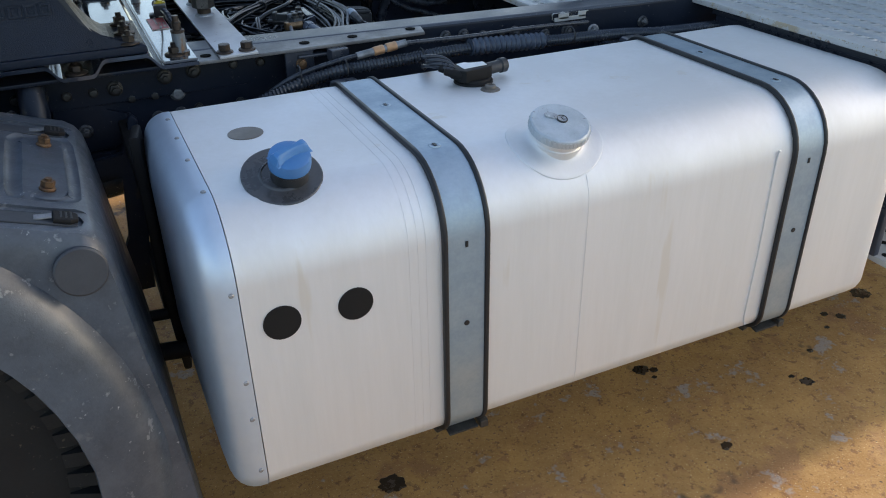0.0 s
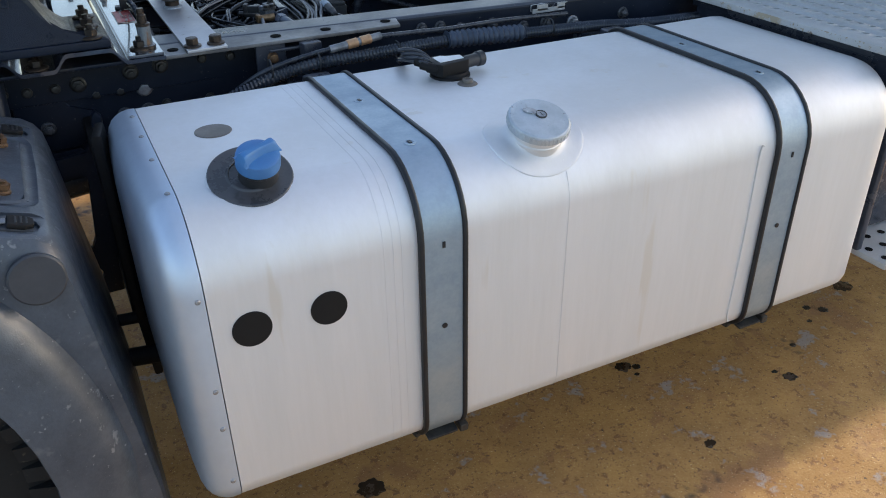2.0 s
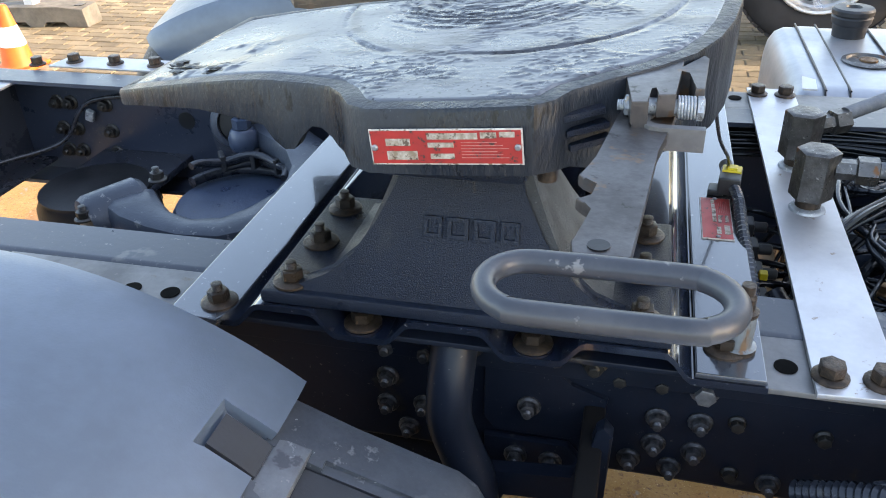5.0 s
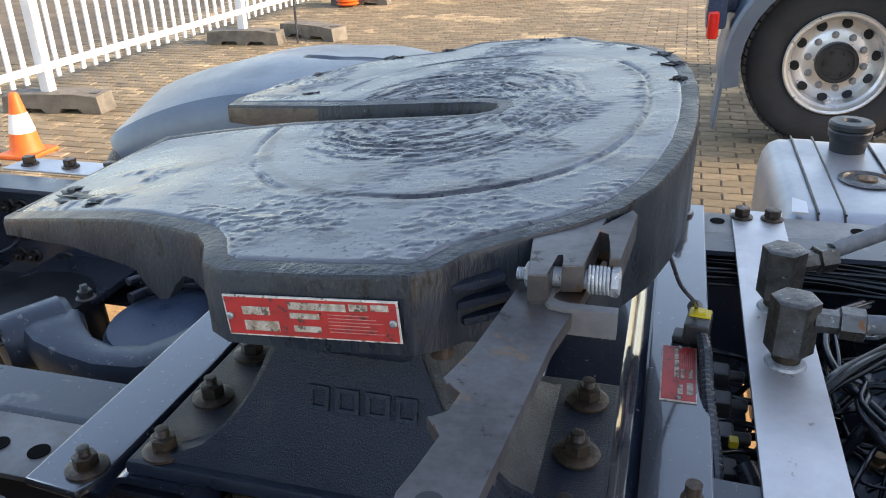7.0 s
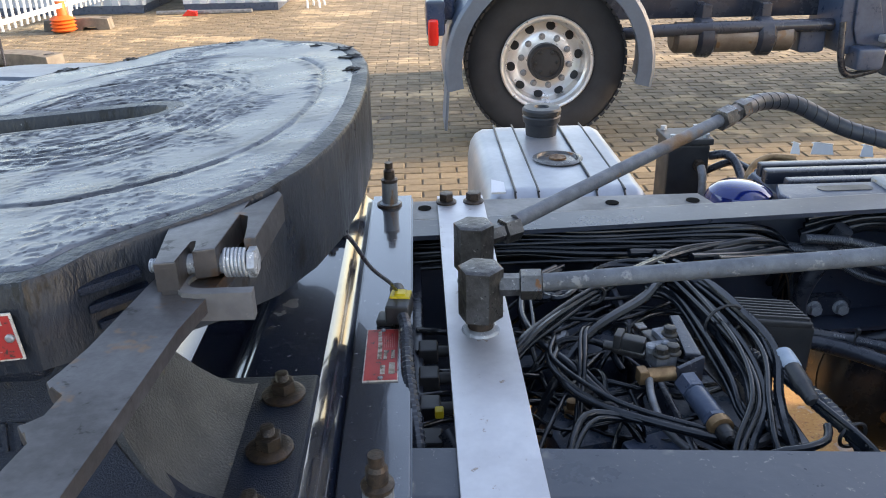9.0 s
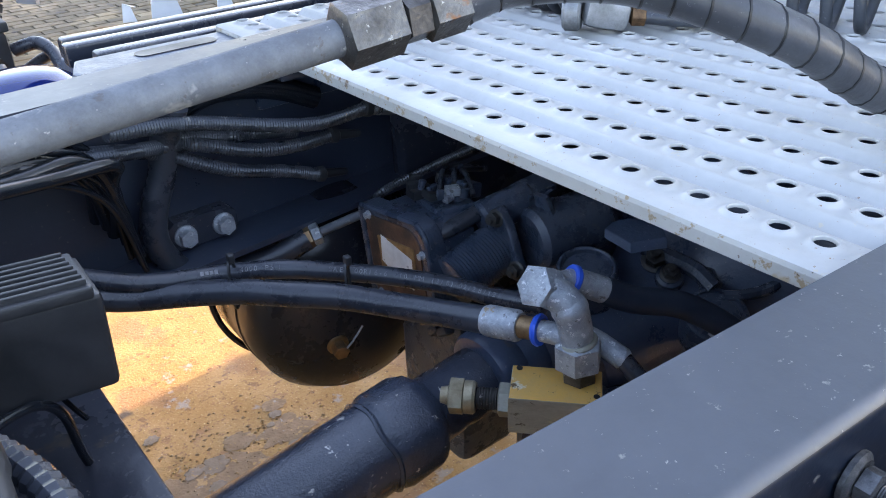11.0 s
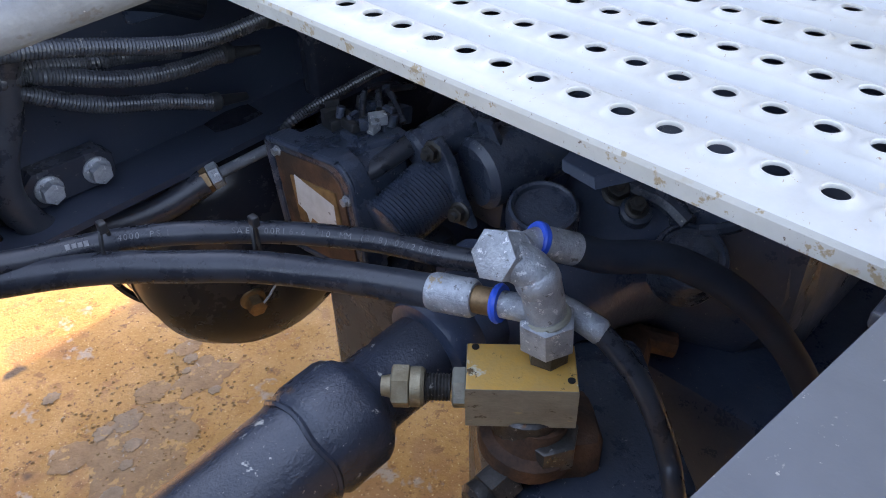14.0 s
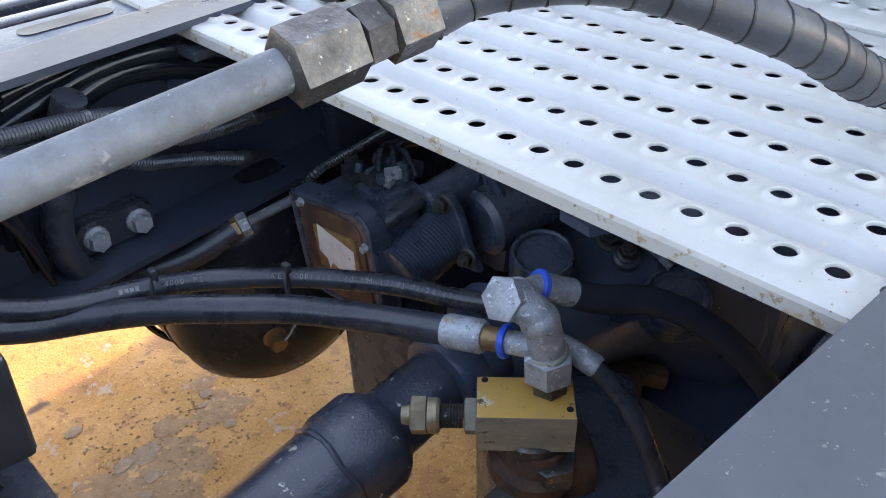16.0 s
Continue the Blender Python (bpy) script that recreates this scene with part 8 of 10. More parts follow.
bundle([(0.37, 1.56, 0.95), (0.31, 1.49, 0.96), (0.296, 1.434, 0.966), (0.287, 1.346, 0.966), (0.295, 1.278, 0.966), (0.34, 1.22, 0.955), (0.40, 1.15, 0.92), (0.44, 1.1, 0.87)], 0.007, (0.0065, 0.004))
bundle([(0.30, 1.34, 0.94), (0.310, 1.267, 0.972), (0.302, 1.21, 0.972), (0.325, 1.15, 0.967), (0.384, 1.091, 0.962), (0.476, 1.056, 0.955), (0.57, 1.04, 0.94)], 0.008, (0.006, 0.0045, 0.004, 0.0045))
bundle([(0.40, 1.33, 0.95), (0.37, 1.29, 0.975), (0.349, 1.205, 0.962), (0.335, 1.15, 0.92), (0.31, 1.08, 0.86)], 0.008, (0.0045, 0.0035))
bundle([(0.29, 0.985, 0.90), (0.302, 1.029, 0.95), (0.331, 1.082, 0.962), (0.372, 1.095, 0.957), (0.45, 1.07, 0.95), (0.53, 1.03, 0.93)], 0.005, (0.0055, 0.004))
bundle([(0.52, 1.53, 0.975), (0.543, 1.45, 0.992), (0.569, 1.324, 0.99), (0.586, 1.202, 0.984), (0.56, 1.1, 0.972), (0.521, 1.022, 0.96), (0.50, 0.965, 0.92)], 0.012, (0.0065, 0.0045, 0.004, 0.006), 0.001, 0.008)
bundle([(0.54, 1.54, 0.975), (0.565, 1.466, 0.99), (0.598, 1.316, 0.992), (0.608, 1.198, 0.988), (0.575, 1.096, 0.975), (0.56, 1.016, 0.962), (0.57, 0.95, 0.92)], 0.010, (0.0072, 0.006, 0.0045), 0.001, 0.007)
bundle([(0.56, 1.48, 0.98), (0.59, 1.386, 0.992), (0.609, 1.261, 0.988), (0.614, 1.164, 0.978), (0.63, 1.104, 0.97), (0.659, 0.998, 0.955), (0.68, 0.93, 0.90)], 0.009, (0.0065, 0.0045, 0.0065), 0.001, 0.006)
bundle([(0.52, 1.46, 0.965), (0.543, 1.369, 0.975), (0.548, 1.182, 0.965), (0.545, 1.088, 0.955), (0.583, 1.017, 0.945), (0.62, 0.96, 0.91)], 0.014, (0.005, 0.004, 0.0065, 0.0035), 0.001, 0.009)
cable([(0.60, 1.25, 0.955), (0.648, 1.126, 0.958), (0.66, 1.03, 0.955), (0.672, 0.98, 0.935), (0.68, 0.93, 0.88)], 0.0115, 0.0017, "conduit")
cable([(0.622, 1.035, 0.975), (0.612, 1.013, 0.972), (0.585, 1.003, 0.968), (0.541, 1.003, 0.96), (0.50, 0.985, 0.94)], 0.0055)
cable([(0.432, 1.158, 0.97), (0.428, 1.135, 0.965), (0.429, 1.112, 0.955), (0.439, 1.089, 0.937), (0.462, 1.072, 0.92), (0.50, 1.06, 0.905)], 0.0055, 0.0, "greyalu", label="dull metal pipe")
# grey plug in the conduit
bm = bmesh.new()
pd = Vector((0.0, -0.9, -0.1)).normalized()
p0 = Vector((0.627, 1.176, 0.985))
lathe(bm, [(0.009, -0.014), (0.0135, -0.009), (0.0145, 0.0), (0.0145, 0.022), (0.011, 0.026)], p0, pd, 16)
M["paleplug"] = surf("pale_blue_grey_plastic", (0.34, 0.40, 0.47), (0.26, 0.31, 0.37), (0.4, 0.55), 0.0, 20, bump=0.1)
part("plug", bm, M["paleplug"], harness, "light grey round plug")
bm = bmesh.new()
lathe(bm, [(0.0115, 0.02), (0.013, 0.023), (0.013, 0.06), (0.0105, 0.066), (0.0095, 0.088), (0.006, 0.092)], p0, pd, 12)
part("plug", bm, M["plastic"], harness)
# runs along the far rail
for k in range(12):
    y, z = 1.645 - 0.011 * (k % 4) - 0.004 * (k // 4), 0.992 - 0.016 * (k // 4) - 0.004 * (k % 4)
    cable([(0.10, y + 0.01, z - 0.01), (0.3, y, z), (0.43, y - 0.01, z), (0.561, y, z - 0.006), (0.68, y - 0.005, z), (0.77, y - 0.005, z - 0.004), (0.83, y + 0.02, z - 0.04), (0.86, y + 0.04, z - 0.1), (0.87, y + 0.05, z - 0.18)], random.choice((0.004, 0.0055, 0.0065, 0.008)), jit=0.006)
for k in range(4):
    cable([(0.5 + 0.05 * k, 1.56 - 0.02 * k, 0.985), (0.62 + 0.05 * k, 1.58, 0.975 - 0.01 * k), (0.764 + 0.03 * k, 1.61, 0.967 - 0.01 * k), (0.82 + 0.012 * k, 1.635, 0.92 - 0.008 * k), (0.84 + 0.01 * k, 1.69, 0.84 - 0.012 * k)], 0.0085, jit=0.008)
for pts in ([(0.75, 1.63, 0.955), (0.85, 1.66, 0.935), (0.930, 1.68, 0.906), (1.016, 1.68, 0.858), (1.098, 1.68, 0.830), (1.153, 1.68, 0.808)],
            [(0.78, 1.62, 0.95), (0.931, 1.67, 0.918), (0.977, 1.67, 0.908), (1.053, 1.67, 0.878), (1.12, 1.67, 0.866), (1.176, 1.67, 0.866)],
            [(0.86, 1.63, 0.965), (0.95, 1.645, 0.95), (1.019, 1.65, 0.931), (1.091, 1.65, 0.909), (1.155, 1.65, 0.897), (1.223, 1.65, 0.899), (1.25, 1.65, 0.893), (1.33, 1.66, 0.87)],
            [(0.93, 1.675, 0.93), (1.026, 1.685, 0.901), (1.064, 1.685, 0.896), (1.13, 1.69, 0.88)]):
    bm = bmesh.new()
    tube(bm, pts, 0.0100, 12, rib=0.0017, step=0.0019)
    part("conduit", bm, M["dustyconduit"], harness, "dusty finely ribbed conduit")
for pts, r in (([(0.888, 1.700, 0.943), (0.946, 1.700, 0.961), (1.006, 1.700, 0.974), (1.065, 1.700, 0.975), (1.110, 1.700, 0.968)], 0.011), ([(0.964, 1.715, 0.938), (1.019, 1.715, 0.956), (1.076, 1.715, 0.952), (1.130, 1.715, 0.936), (1.181, 1.715, 0.911)], 0.017), ([(0.902, 1.710, 0.973), (0.953, 1.710, 0.980), (1.005, 1.710, 0.983), (1.061, 1.710, 0.984)], 0.009), ([(0.896, 1.705, 0.960), (0.941, 1.705, 0.972), (0.994, 1.705, 0.980), (1.050, 1.705, 0.984)], 0.007)):
    cable(pts, r)
for p in ((1.153, 1.68, 0.808), (1.176, 1.67, 0.866), (1.225, 1.65, 0.899)):
    bm = bmesh.new()
    lathe(bm, [(0.0075, -0.004), (0.0115, -0.002), (0.0118, 0.008), (0.0075, 0.012), (0.0055, 0.05)], p, (0.9, 0.05, -0.2), 14)
    part("conduit_end", bm, M["plastic"], harness)
for k in range(10):
    x0 = random.uniform(0.14, 0.5)
    y0 = random.uniform(1.02, 1.5)
    a = random.uniform(0, 6.28)
    d = random.uniform(0.08, 0.17)
    cable([(x0, y0, random.uniform(0.86, 0.95)), (x0 + d * 0.5 * math.cos(a), y0 + d * 0.5 * math.sin(a), random.uniform(0.9, 0.965)), (x0 + d * math.cos(a + 0.6), y0 + d * math.sin(a + 0.6), random.uniform(0.88, 0.95)), (x0 + 1.5 * d * math.cos(a + 1.2), y0 + 1.2 * d * math.sin(a + 1.2), 0.86)], random.choice((0.0035, 0.0045, 0.006)))
for k in range(7):
    cable([(0.11, 1.0 + 0.06 * k, 0.94), (0.15, 1.01 + 0.06 * k, 0.935), (0.21, 1.02 + 0.055 * k, 0.93), (0.3, 1.0 + 0.07 * k, 0.90)], 0.005, jit=0.006)
for c, s in (((0.58, 1.285, 0.985), 0.036), ((0.40, 1.378, 0.988), 0.02), ((0.36, 1.12, 0.945), 0.02), ((0.66, 1.04, 0.955), 0.022), ((0.32, 1.44, 0.965), 0.02)):
    bm = bmesh.new()
    tube(bm, [(c[0] + s * math.cos(t) * 0.9, c[1] + 0.3 * s * math.cos(t), c[2] + 0.75 * s * math.sin(t)) for t in [2 * math.pi * k / 20 for k in range(21)]], 0.0026, 5, closed=True)
    part("cable_tie", bm, M["plastic"], harness)

for k in range(18):
    x0, y0 = random.uniform(0.15, 0.42), random.uniform(0.98, 1.56)
    x1, y1 = random.uniform(0.36, 0.72), random.uniform(0.96, 1.58)
    bend = random.uniform(-0.16, 0.16)
    mx, my = (x0 + x1) / 2 - bend * (y1 - y0), (y0 + y1) / 2 + bend
    za, zb, zm = random.uniform(0.80, 0.90), random.uniform(0.80, 0.90), random.uniform(0.87, 0.945)
    cable([(x0, y0, za - 0.05), (x0 * 0.7 + mx * 0.3 + random.uniform(-0.03, 0.03), y0 * 0.7 + my * 0.3 + random.uniform(-0.04, 0.04), (za + zm) / 2 + 0.02), (mx, my, zm), (x1 * 0.7 + mx * 0.3 + random.uniform(-0.03, 0.03), y1 * 0.7 + my * 0.3, (zb + zm) / 2 + 0.02), (x1, y1, zb - 0.05)], random.choice((0.0026, 0.0032, 0.0038, 0.0046)))

valve = thing("solenoid_valve", (0.43, 1.18, 0.9), "grey and brass air solenoid valve with a hexagon filter", "air valve")
bm = bmesh.new()
cyl(bm, (0.402, 1.245, 0.972), (0.445, 1.222, 0.972), 0.010, seg=18, bev=0.002)
box(bm, (0.462, 1.25, 0.974), (0.018, 0.045, 0.02), (0, 0, 16), 0.003)
box(bm, (0.452, 1.285, 0.978), (0.016, 0.018, 0.012), (0, 0, 10), 0.002)
cyl(bm, (0.39, 1.252, 0.972), (0.404, 1.244, 0.972), 0.007, seg=12)
part("coil", bm, M["fitting"], valve, "dusty grey coil housing")
bm = bmesh.new()
cyl(bm, (0.43, 1.168, 0.97), (0.473, 1.172, 0.97), 0.0105, seg=18, bev=0.002)
box(bm, (0.424, 1.166, 0.972), (0.014, 0.02, 0.022), (0, 0, 6), 0.003)
part("brass_body", bm, M["brass"], valve, "pale brass body")
bm = bmesh.new()
slab(bm, [(0.49, 1.19, 0.985), (0.512, 1.185, 0.985), (0.515, 1.30, 0.985), (0.50, 1.30, 0.985)], (0, 0, 0.006), 0.002)
slab(bm, [(0.47, 1.165, 0.95), (0.512, 1.185, 0.95), (0.512, 1.185, 0.99), (0.47, 1.165, 0.985)], (0.003, -0.006, 0), 0.001)
part("bracket", bm, M["black"], valve)
bm = bmesh.new()
f0, f1 = Vector((0.482, 1.155, 0.968)), Vector((0.498, 1.045, 0.962))
fd = (f1 - f0).normalized()
hexa(bm, f0, f0 + fd * 0.03, 0.0175, 0.002)
lathe(bm, [(0.0145, 0.03), (0.0152, 0.034), (0.0152, 0.082), (0.014, 0.085)], f0, fd, 20)
hexa(bm, f0 + fd * 0.082, f0 + fd * 0.092, 0.0168, 0.002)
part("filter", bm, M["housing"], valve, "grey hexagon filter body")
bm = bmesh.new()
lathe(bm, [(0.016, 0.092), (0.0165, 0.095), (0.0165, 0.104), (0.011, 0.106)], f0, fd, 20)
part("end_ring", bm, M["brass"], valve, "brass end ring")
bm = bmesh.new()
lathe(bm, [(0.011, 0.104), (0.011, 0.12), (0.007, 0.125)], f0, fd, 14)
tube(bm, [f0 + fd * 0.12, (0.53, 1.03, 0.955), (0.57, 1.05, 0.955)], 0.007, 8)
part("outlet", bm, M["plastic"], valve)
M["palevalve"] = surf("pale_grey_valve_casting", (0.25, 0.27, 0.30), (0.11, 0.12, 0.14), (0.4, 0.6), 0.3, 60, bump=0.2, spots=[((0.06, 0.06, 0.06), 70, 0.25)])
bm = bmesh.new()
box(bm, (0.462, 1.212, 0.975), (0.034, 0.04, 0.028), (0, 0, 14), 0.004)
box(bm, (0.476, 1.248, 0.985), (0.026, 0.03, 0.016), (0, 0, 14), 0.003)
cyl(bm, (0.446, 1.205, 0.985), (0.446, 1.205, 0.997), 0.008, seg=14, bev=0.002)
cyl(bm, (0.47, 1.218, 0.985), (0.47, 1.218, 0.995), 0.006, seg=12, bev=0.002)
part("valve_casting", bm, M["palevalve"], valve, "pale grey valve casting")
bm = bmesh.new()
box(bm, (0.425, 1.232, 0.985), (0.04, 0.02, 0.02), (0, 0, -28), 0.003)
box(bm, (0.408, 1.24, 0.988), (0.012, 0.026, 0.024), (0, 0, -28), 0.003)
part("plug", bm, M["plastic"], valve)
for x_, y_ in ((0.456, 1.19), (0.474, 1.196), (0.482, 1.24)):
    piece("bolt", BOLT["small"], valve, (x_, y_, 0.988 if y_ < 1.2 else 0.992))

modul = thing("control_box", (0.69, 1.37, 0.85), "black ribbed plastic control box on the cross member", "control box")
bm = bmesh.new()
MT = -4
box(bm, (0.69, 1.385, 0.895), (0.125, 0.105, 0.09), (-6, 4, MT), 0.006)
part("case", bm, M["plastic"], modul)
bm = bmesh.new()
box(bm, (0.69, 1.382, 0.943), (0.118, 0.095, 0.012), (-6, 4, MT), 0.003)
part("lid", bm, M["plastic"], modul)
for k in range(7):
    bm = bmesh.new()
    box(bm, (0.69, 1.345 + 0.0125 * k, 0.9535 - 0.0013 * k), (0.108, 0.0045, 0.008), (-6, 4, MT), 0.001)
    part("rib", bm, M["plastic"], modul)
bm = bmesh.new()
box(bm, (0.645, 1.32, 0.945), (0.03, 0.10, 0.012), (0, 0, MT), 0.004)
part("cable_guide", bm, M["plastic"], modul)

vb = thing("valve_manifold", (0.38, 1.2, 0.78), "black air valve manifold with brass unions under the cables", "valve manifold")
bm = bmesh.new()
box(bm, (0.37, 1.2, 0.85), (0.16, 0.13, 0.07), (0, 0, 12), 0.012)
part("body", bm, M["modcase"], vb)
for c_, s_, t_ in (((0.53, 1.22, 0.83), (0.16, 0.22, 0.08), -8), ((0.36, 1.42, 0.84), (0.2, 0.14, 0.08), 5)):
    bm = bmesh.new()
    box(bm, c_, s_, (0, 0, t_), 0.015)
    part("valve_body", bm, M["modcase"], vb)
for x, y in ((0.335, 1.20), (0.365, 1.225), (0.37, 1.17), (0.40, 1.19)):
    bm = bmesh.new()
    hexa(bm, (x, y, 0.882), (x, y, 0.898), 0.013)
    union = part("union", bm, M["darkbolt"] if x > 0.36 else M["brass"], vb, "small hexagon union")
    bm = bmesh.new()
    cyl(bm, (x, y, 0.897), (x, y, 0.91), 0.008, seg=12)
    part("nipple", bm, M["darkbolt"] if x > 0.36 else M["brass"], union)
for p, q, r in (((0.29, 1.17, 0.86), (0.26, 1.16, 0.86), 0.013), ((0.325, 1.125, 0.855), (0.315, 1.10, 0.855), 0.012)):
    bm = bmesh.new()
    hexa(bm, p, q, r)
    part("union", bm, M["brass"], vb, "brass union")
bm = bmesh.new()
lathe(bm, [(0.034, 0), (0.035, 0.015), (0.03, 0.02), (0.022, 0.02), (0.02, 0.016), (0, 0.016)], (0.335, 1.42, 0.88), (0, 0, 1), 24)
part("round_cap", bm, M["greyalu"], vb, "dusty round cap")
bm = bmesh.new()
box(bm, (0.43, 1.10, 0.855), (0.07, 0.06, 0.09), (0, 0, 20), 0.006)
part("side_case", bm, M["housing"], vb)
bm = bmesh.new()
slab(bm, [(0.51, 1.29, 0.952), (0.545, 1.29, 0.952), (0.572, 1.13, 0.946), (0.545, 1.12, 0.946)], (0, 0, 0.004), 0.001)
part("bracket_plate", bm, M["fitting"], vb, "dull metal bracket plate")
bm = bmesh.new()
box(bm, (0.47, YC, 0.79), (0.16, 0.78, 0.05), bev=0.01)
# thin floor sheets, added as dark backing between the cables
box(bm, (0.53, YC, 0.75), (0.44, 0.76, 0.012), bev=0.004)
box(bm, (0.205, 1.095, 0.75), (0.21, 0.38, 0.012), bev=0.004)
box(bm, (0.15, 1.49, 0.75), (0.10, 0.36, 0.012), bev=0.004)
box(bm, (0.47, YC, 0.865), (0.012, 0.78, 0.12), bev=0.004)
part("cross_member", bm, M["black"], vb, "black cross member with added floor sheets that keep the gaps dark")

# plugs and hoses beside the mounting plate
side_plugs = thing("plug_row", (0.13, 1.15, 0.88), "row of black cable plugs below the mounting plate", "cable plugs")
for k in range(5):
    bm = bmesh.new()
    y = 1.0 + 0.075 * k
    box(bm, (0.128, y, 0.94), (0.03, 0.034, 0.026), (0, 0, 0), 0.004)
    cyl(bm, (0.14, y, 0.94), (0.165, y, 0.94), 0.009, seg=12, bev=0.002)
    part("plug", bm, M["plastic"], side_plugs)
bm = bmesh.new()
box(bm, (0.14, 1.12, 0.955), (0.012, 0.014, 0.012), bev=0.002)
part("yellow_lock", bm, M["yellow"], side_plugs, "small yellow lock")
bm = bmesh.new()
tube(bm, [(0.15, 1.08, 0.95), (0.165, 1.05, 0.93), (0.16, 1.0, 0.88), (0.18, 0.99, 0.8)], 0.017, 12)
part("hose", bm, M["hose"], side_plugs)
bm = bmesh.new()
box(bm, (0.11, YC, 0.86), (0.02, 0.76, 0.16), bev=0.004)
part("bracket", bm, M["black"], side_plugs)

# conduit run behind the tank
run = thing("conduit_run", (0.8, 0.73, 0.93), "thick black corrugated conduit clipped along the rail behind the tank", "conduit")
RUN = [(0.17, 0.80, 0.84), (0.22, 0.765, 0.885), (0.265, 0.735, 0.915), (0.34, 0.722, 0.94), (0.445, 0.72, 0.958), (0.6, 0.72, 0.962), (0.78, 0.72, 0.966), (0.95, 0.72, 0.958), (1.1, 0.72, 0.953), (1.28, 0.72, 0.945), (1.45, 0.725, 0.93), (1.75, 0.73, 0.92)]
bm = bmesh.new()
tube(bm, RUN, 0.0165, 14, rib=0.0034, step=0.0045)
part("conduit", bm, M["conduit"], run)
bm = bmesh.new()
tube(bm, [(0.80, 0.72, 0.969), (0.88, 0.72, 0.966), (0.95, 0.72, 0.962), (1.03, 0.72, 0.959)], 0.0235, 16, rib=0.0055, step=0.0075)
M["greyconduit"] = surf("grey_corrugated_sleeve", (0.06, 0.076, 0.108), (0.04, 0.052, 0.075), (0.3, 0.45), 0.0, 15)
part("sleeve", bm, M["greyconduit"], run, "wider grey corrugated sleeve")
CAB2 = [(0.24, 0.77, 0.90), (0.30, 0.74, 0.945), (0.36, 0.735, 0.965), (0.44, 0.733, 0.98), (0.52, 0.73, 0.99), (0.60, 0.73, 1.0), (0.70, 0.735, 0.997), (0.82, 0.74, 0.992), (1.0, 0.75, 0.99), (1.2, 0.76, 0.98)]
bm = bmesh.new()
tube(bm, CAB2, 0.006, 8)
part("cable", bm, M["hose"], run)
bm = bmesh.new()
tube(bm, [(0.485, 0.731, 0.985), (0.62, 0.73, 1.002)], 0.0095, 10)
part("joint_sleeve", bm, M["greyalu"], run, "grey joint sleeve")
for a in (0.53, 0.565):
    bm = bmesh.new()
    cyl(bm, (a, 0.7305, 0.9905 + (a - 0.53) * 0.13), (a + 0.028, 0.7305, 0.994 + (a - 0.53) * 0.13), 0.0115, seg=14, bev=0.001)
    part("tape", bm, M["copperwire"], run, "copper-coloured tape")
bm = bmesh.new()
box(bm, (0.355, 0.80, 0.965), (0.075, 0.01, 0.075), (0, 0, 0), 0.004)
box(bm, (0.40, 0.83, 0.985), (0.1, 0.09, 0.008), (0, 0, 0), 0.003)
box(bm, (0.45, 0.775, 0.985), (0.05, 0.03, 0.03), (0, 0, 10), 0.004)
part("bracket", bm, M["black"], run)
piece("bolt", BOLT["copper"], run, (0.357, 0.794, 0.968), out)
for x in (0.33, 0.45, 0.66, 0.93, 1.12):
    bm = bmesh.new()
    tube(bm, [(x, 0.722 + 0.02 * math.cos(t), 0.962 + 0.022 * math.sin(t)) for t in [2 * math.pi * k / 16 for k in range(17)]], 0.0022, 5, closed=True)
    part("cable_tie", bm, M["plastic"], run)


# ---- far side of the lorry ----
oil = thing("oil_tank", (0.43, 2.1, 0.45), "silver hydraulic oil tank with straps and a black breather cap", "oil tank")
bm = bmesh.new()


def oil_ring(i):
    y0, y1, z0, z1 = 1.80 + i, 2.42 - i, 0.46 + i, 1.0 - i
    pts = []
    for cy, cz, r, a0 in ((y1, z1, 0.09, 0), (y0, z1, 0.07, 90), (y0, z0, 0.05, 180), (y1, z0, 0.05, 270)):
        r = max(r - i, 0.01)
        for k in range(8):
            a = radians(a0 + 90 * k / 7)
            pts.append(((cy - r if cy == y1 else cy + r) + r * math.cos(a), (cz - r if cz == z1 else cz + r) + r * math.sin(a)))
    return pts


sweep(bm, [[(x, y, z) for y, z in oil_ring(i)] for x, i in ((0.252, 0.1), (0.255, 0.06), (0.262, 0.03), (0.275, 0.01), (0.295, 0.0), (0.585, 0.0), (0.605, 0.01), (0.618, 0.03), (0.625, 0.06), (0.628, 0.1))])
M["oilpaint"] = surf("silver_white_tank_paint", (0.38, 0.40, 0.43), (0.29, 0.305, 0.33), (0.3, 0.45), 0.6, 5, bump=0.06)
part("body", bm, M["oilpaint"], oil)
for x in (0.325, 0.375, 0.50, 0.56):
    bm = bmesh.new()
    ring = oil_ring(-0.003)
    tube(bm, [(x, y, z) for y, z in ring[0:24]], 0.0026, 6, step=0.03)
    part("strap_edge", bm, M["rubber"], oil, "dark strap edge")
for x0, x1 in ((0.3275, 0.3725), (0.5025, 0.5575)):
    bm = bmesh.new()
    sweep(bm, [[(x0, *p), (x1, *p), (x1, *q), (x0, *q)] for p, q in zip(oil_ring(-0.0005)[0:24], oil_ring(-0.0035)[0:24])])
    part("strap", bm, M["oilpaint"], oil, "pale silver strap")
bm = bmesh.new()
lathe(bm, [(0.040, 0), (0.043, 0.03), (0.048, 0.036), (0.05, 0.05), (0.047, 0.054), (0.051, 0.058), (0.051, 0.068), (0.047, 0.073), (0.02, 0.074), (0.018, 0.068), (0, 0.068)], (0.444, 2.28, 1.0), (0, 0, 1), 32)
part("breather_cap", bm, M["plastic"], oil, "black ribbed breather cap")
bm = bmesh.new()
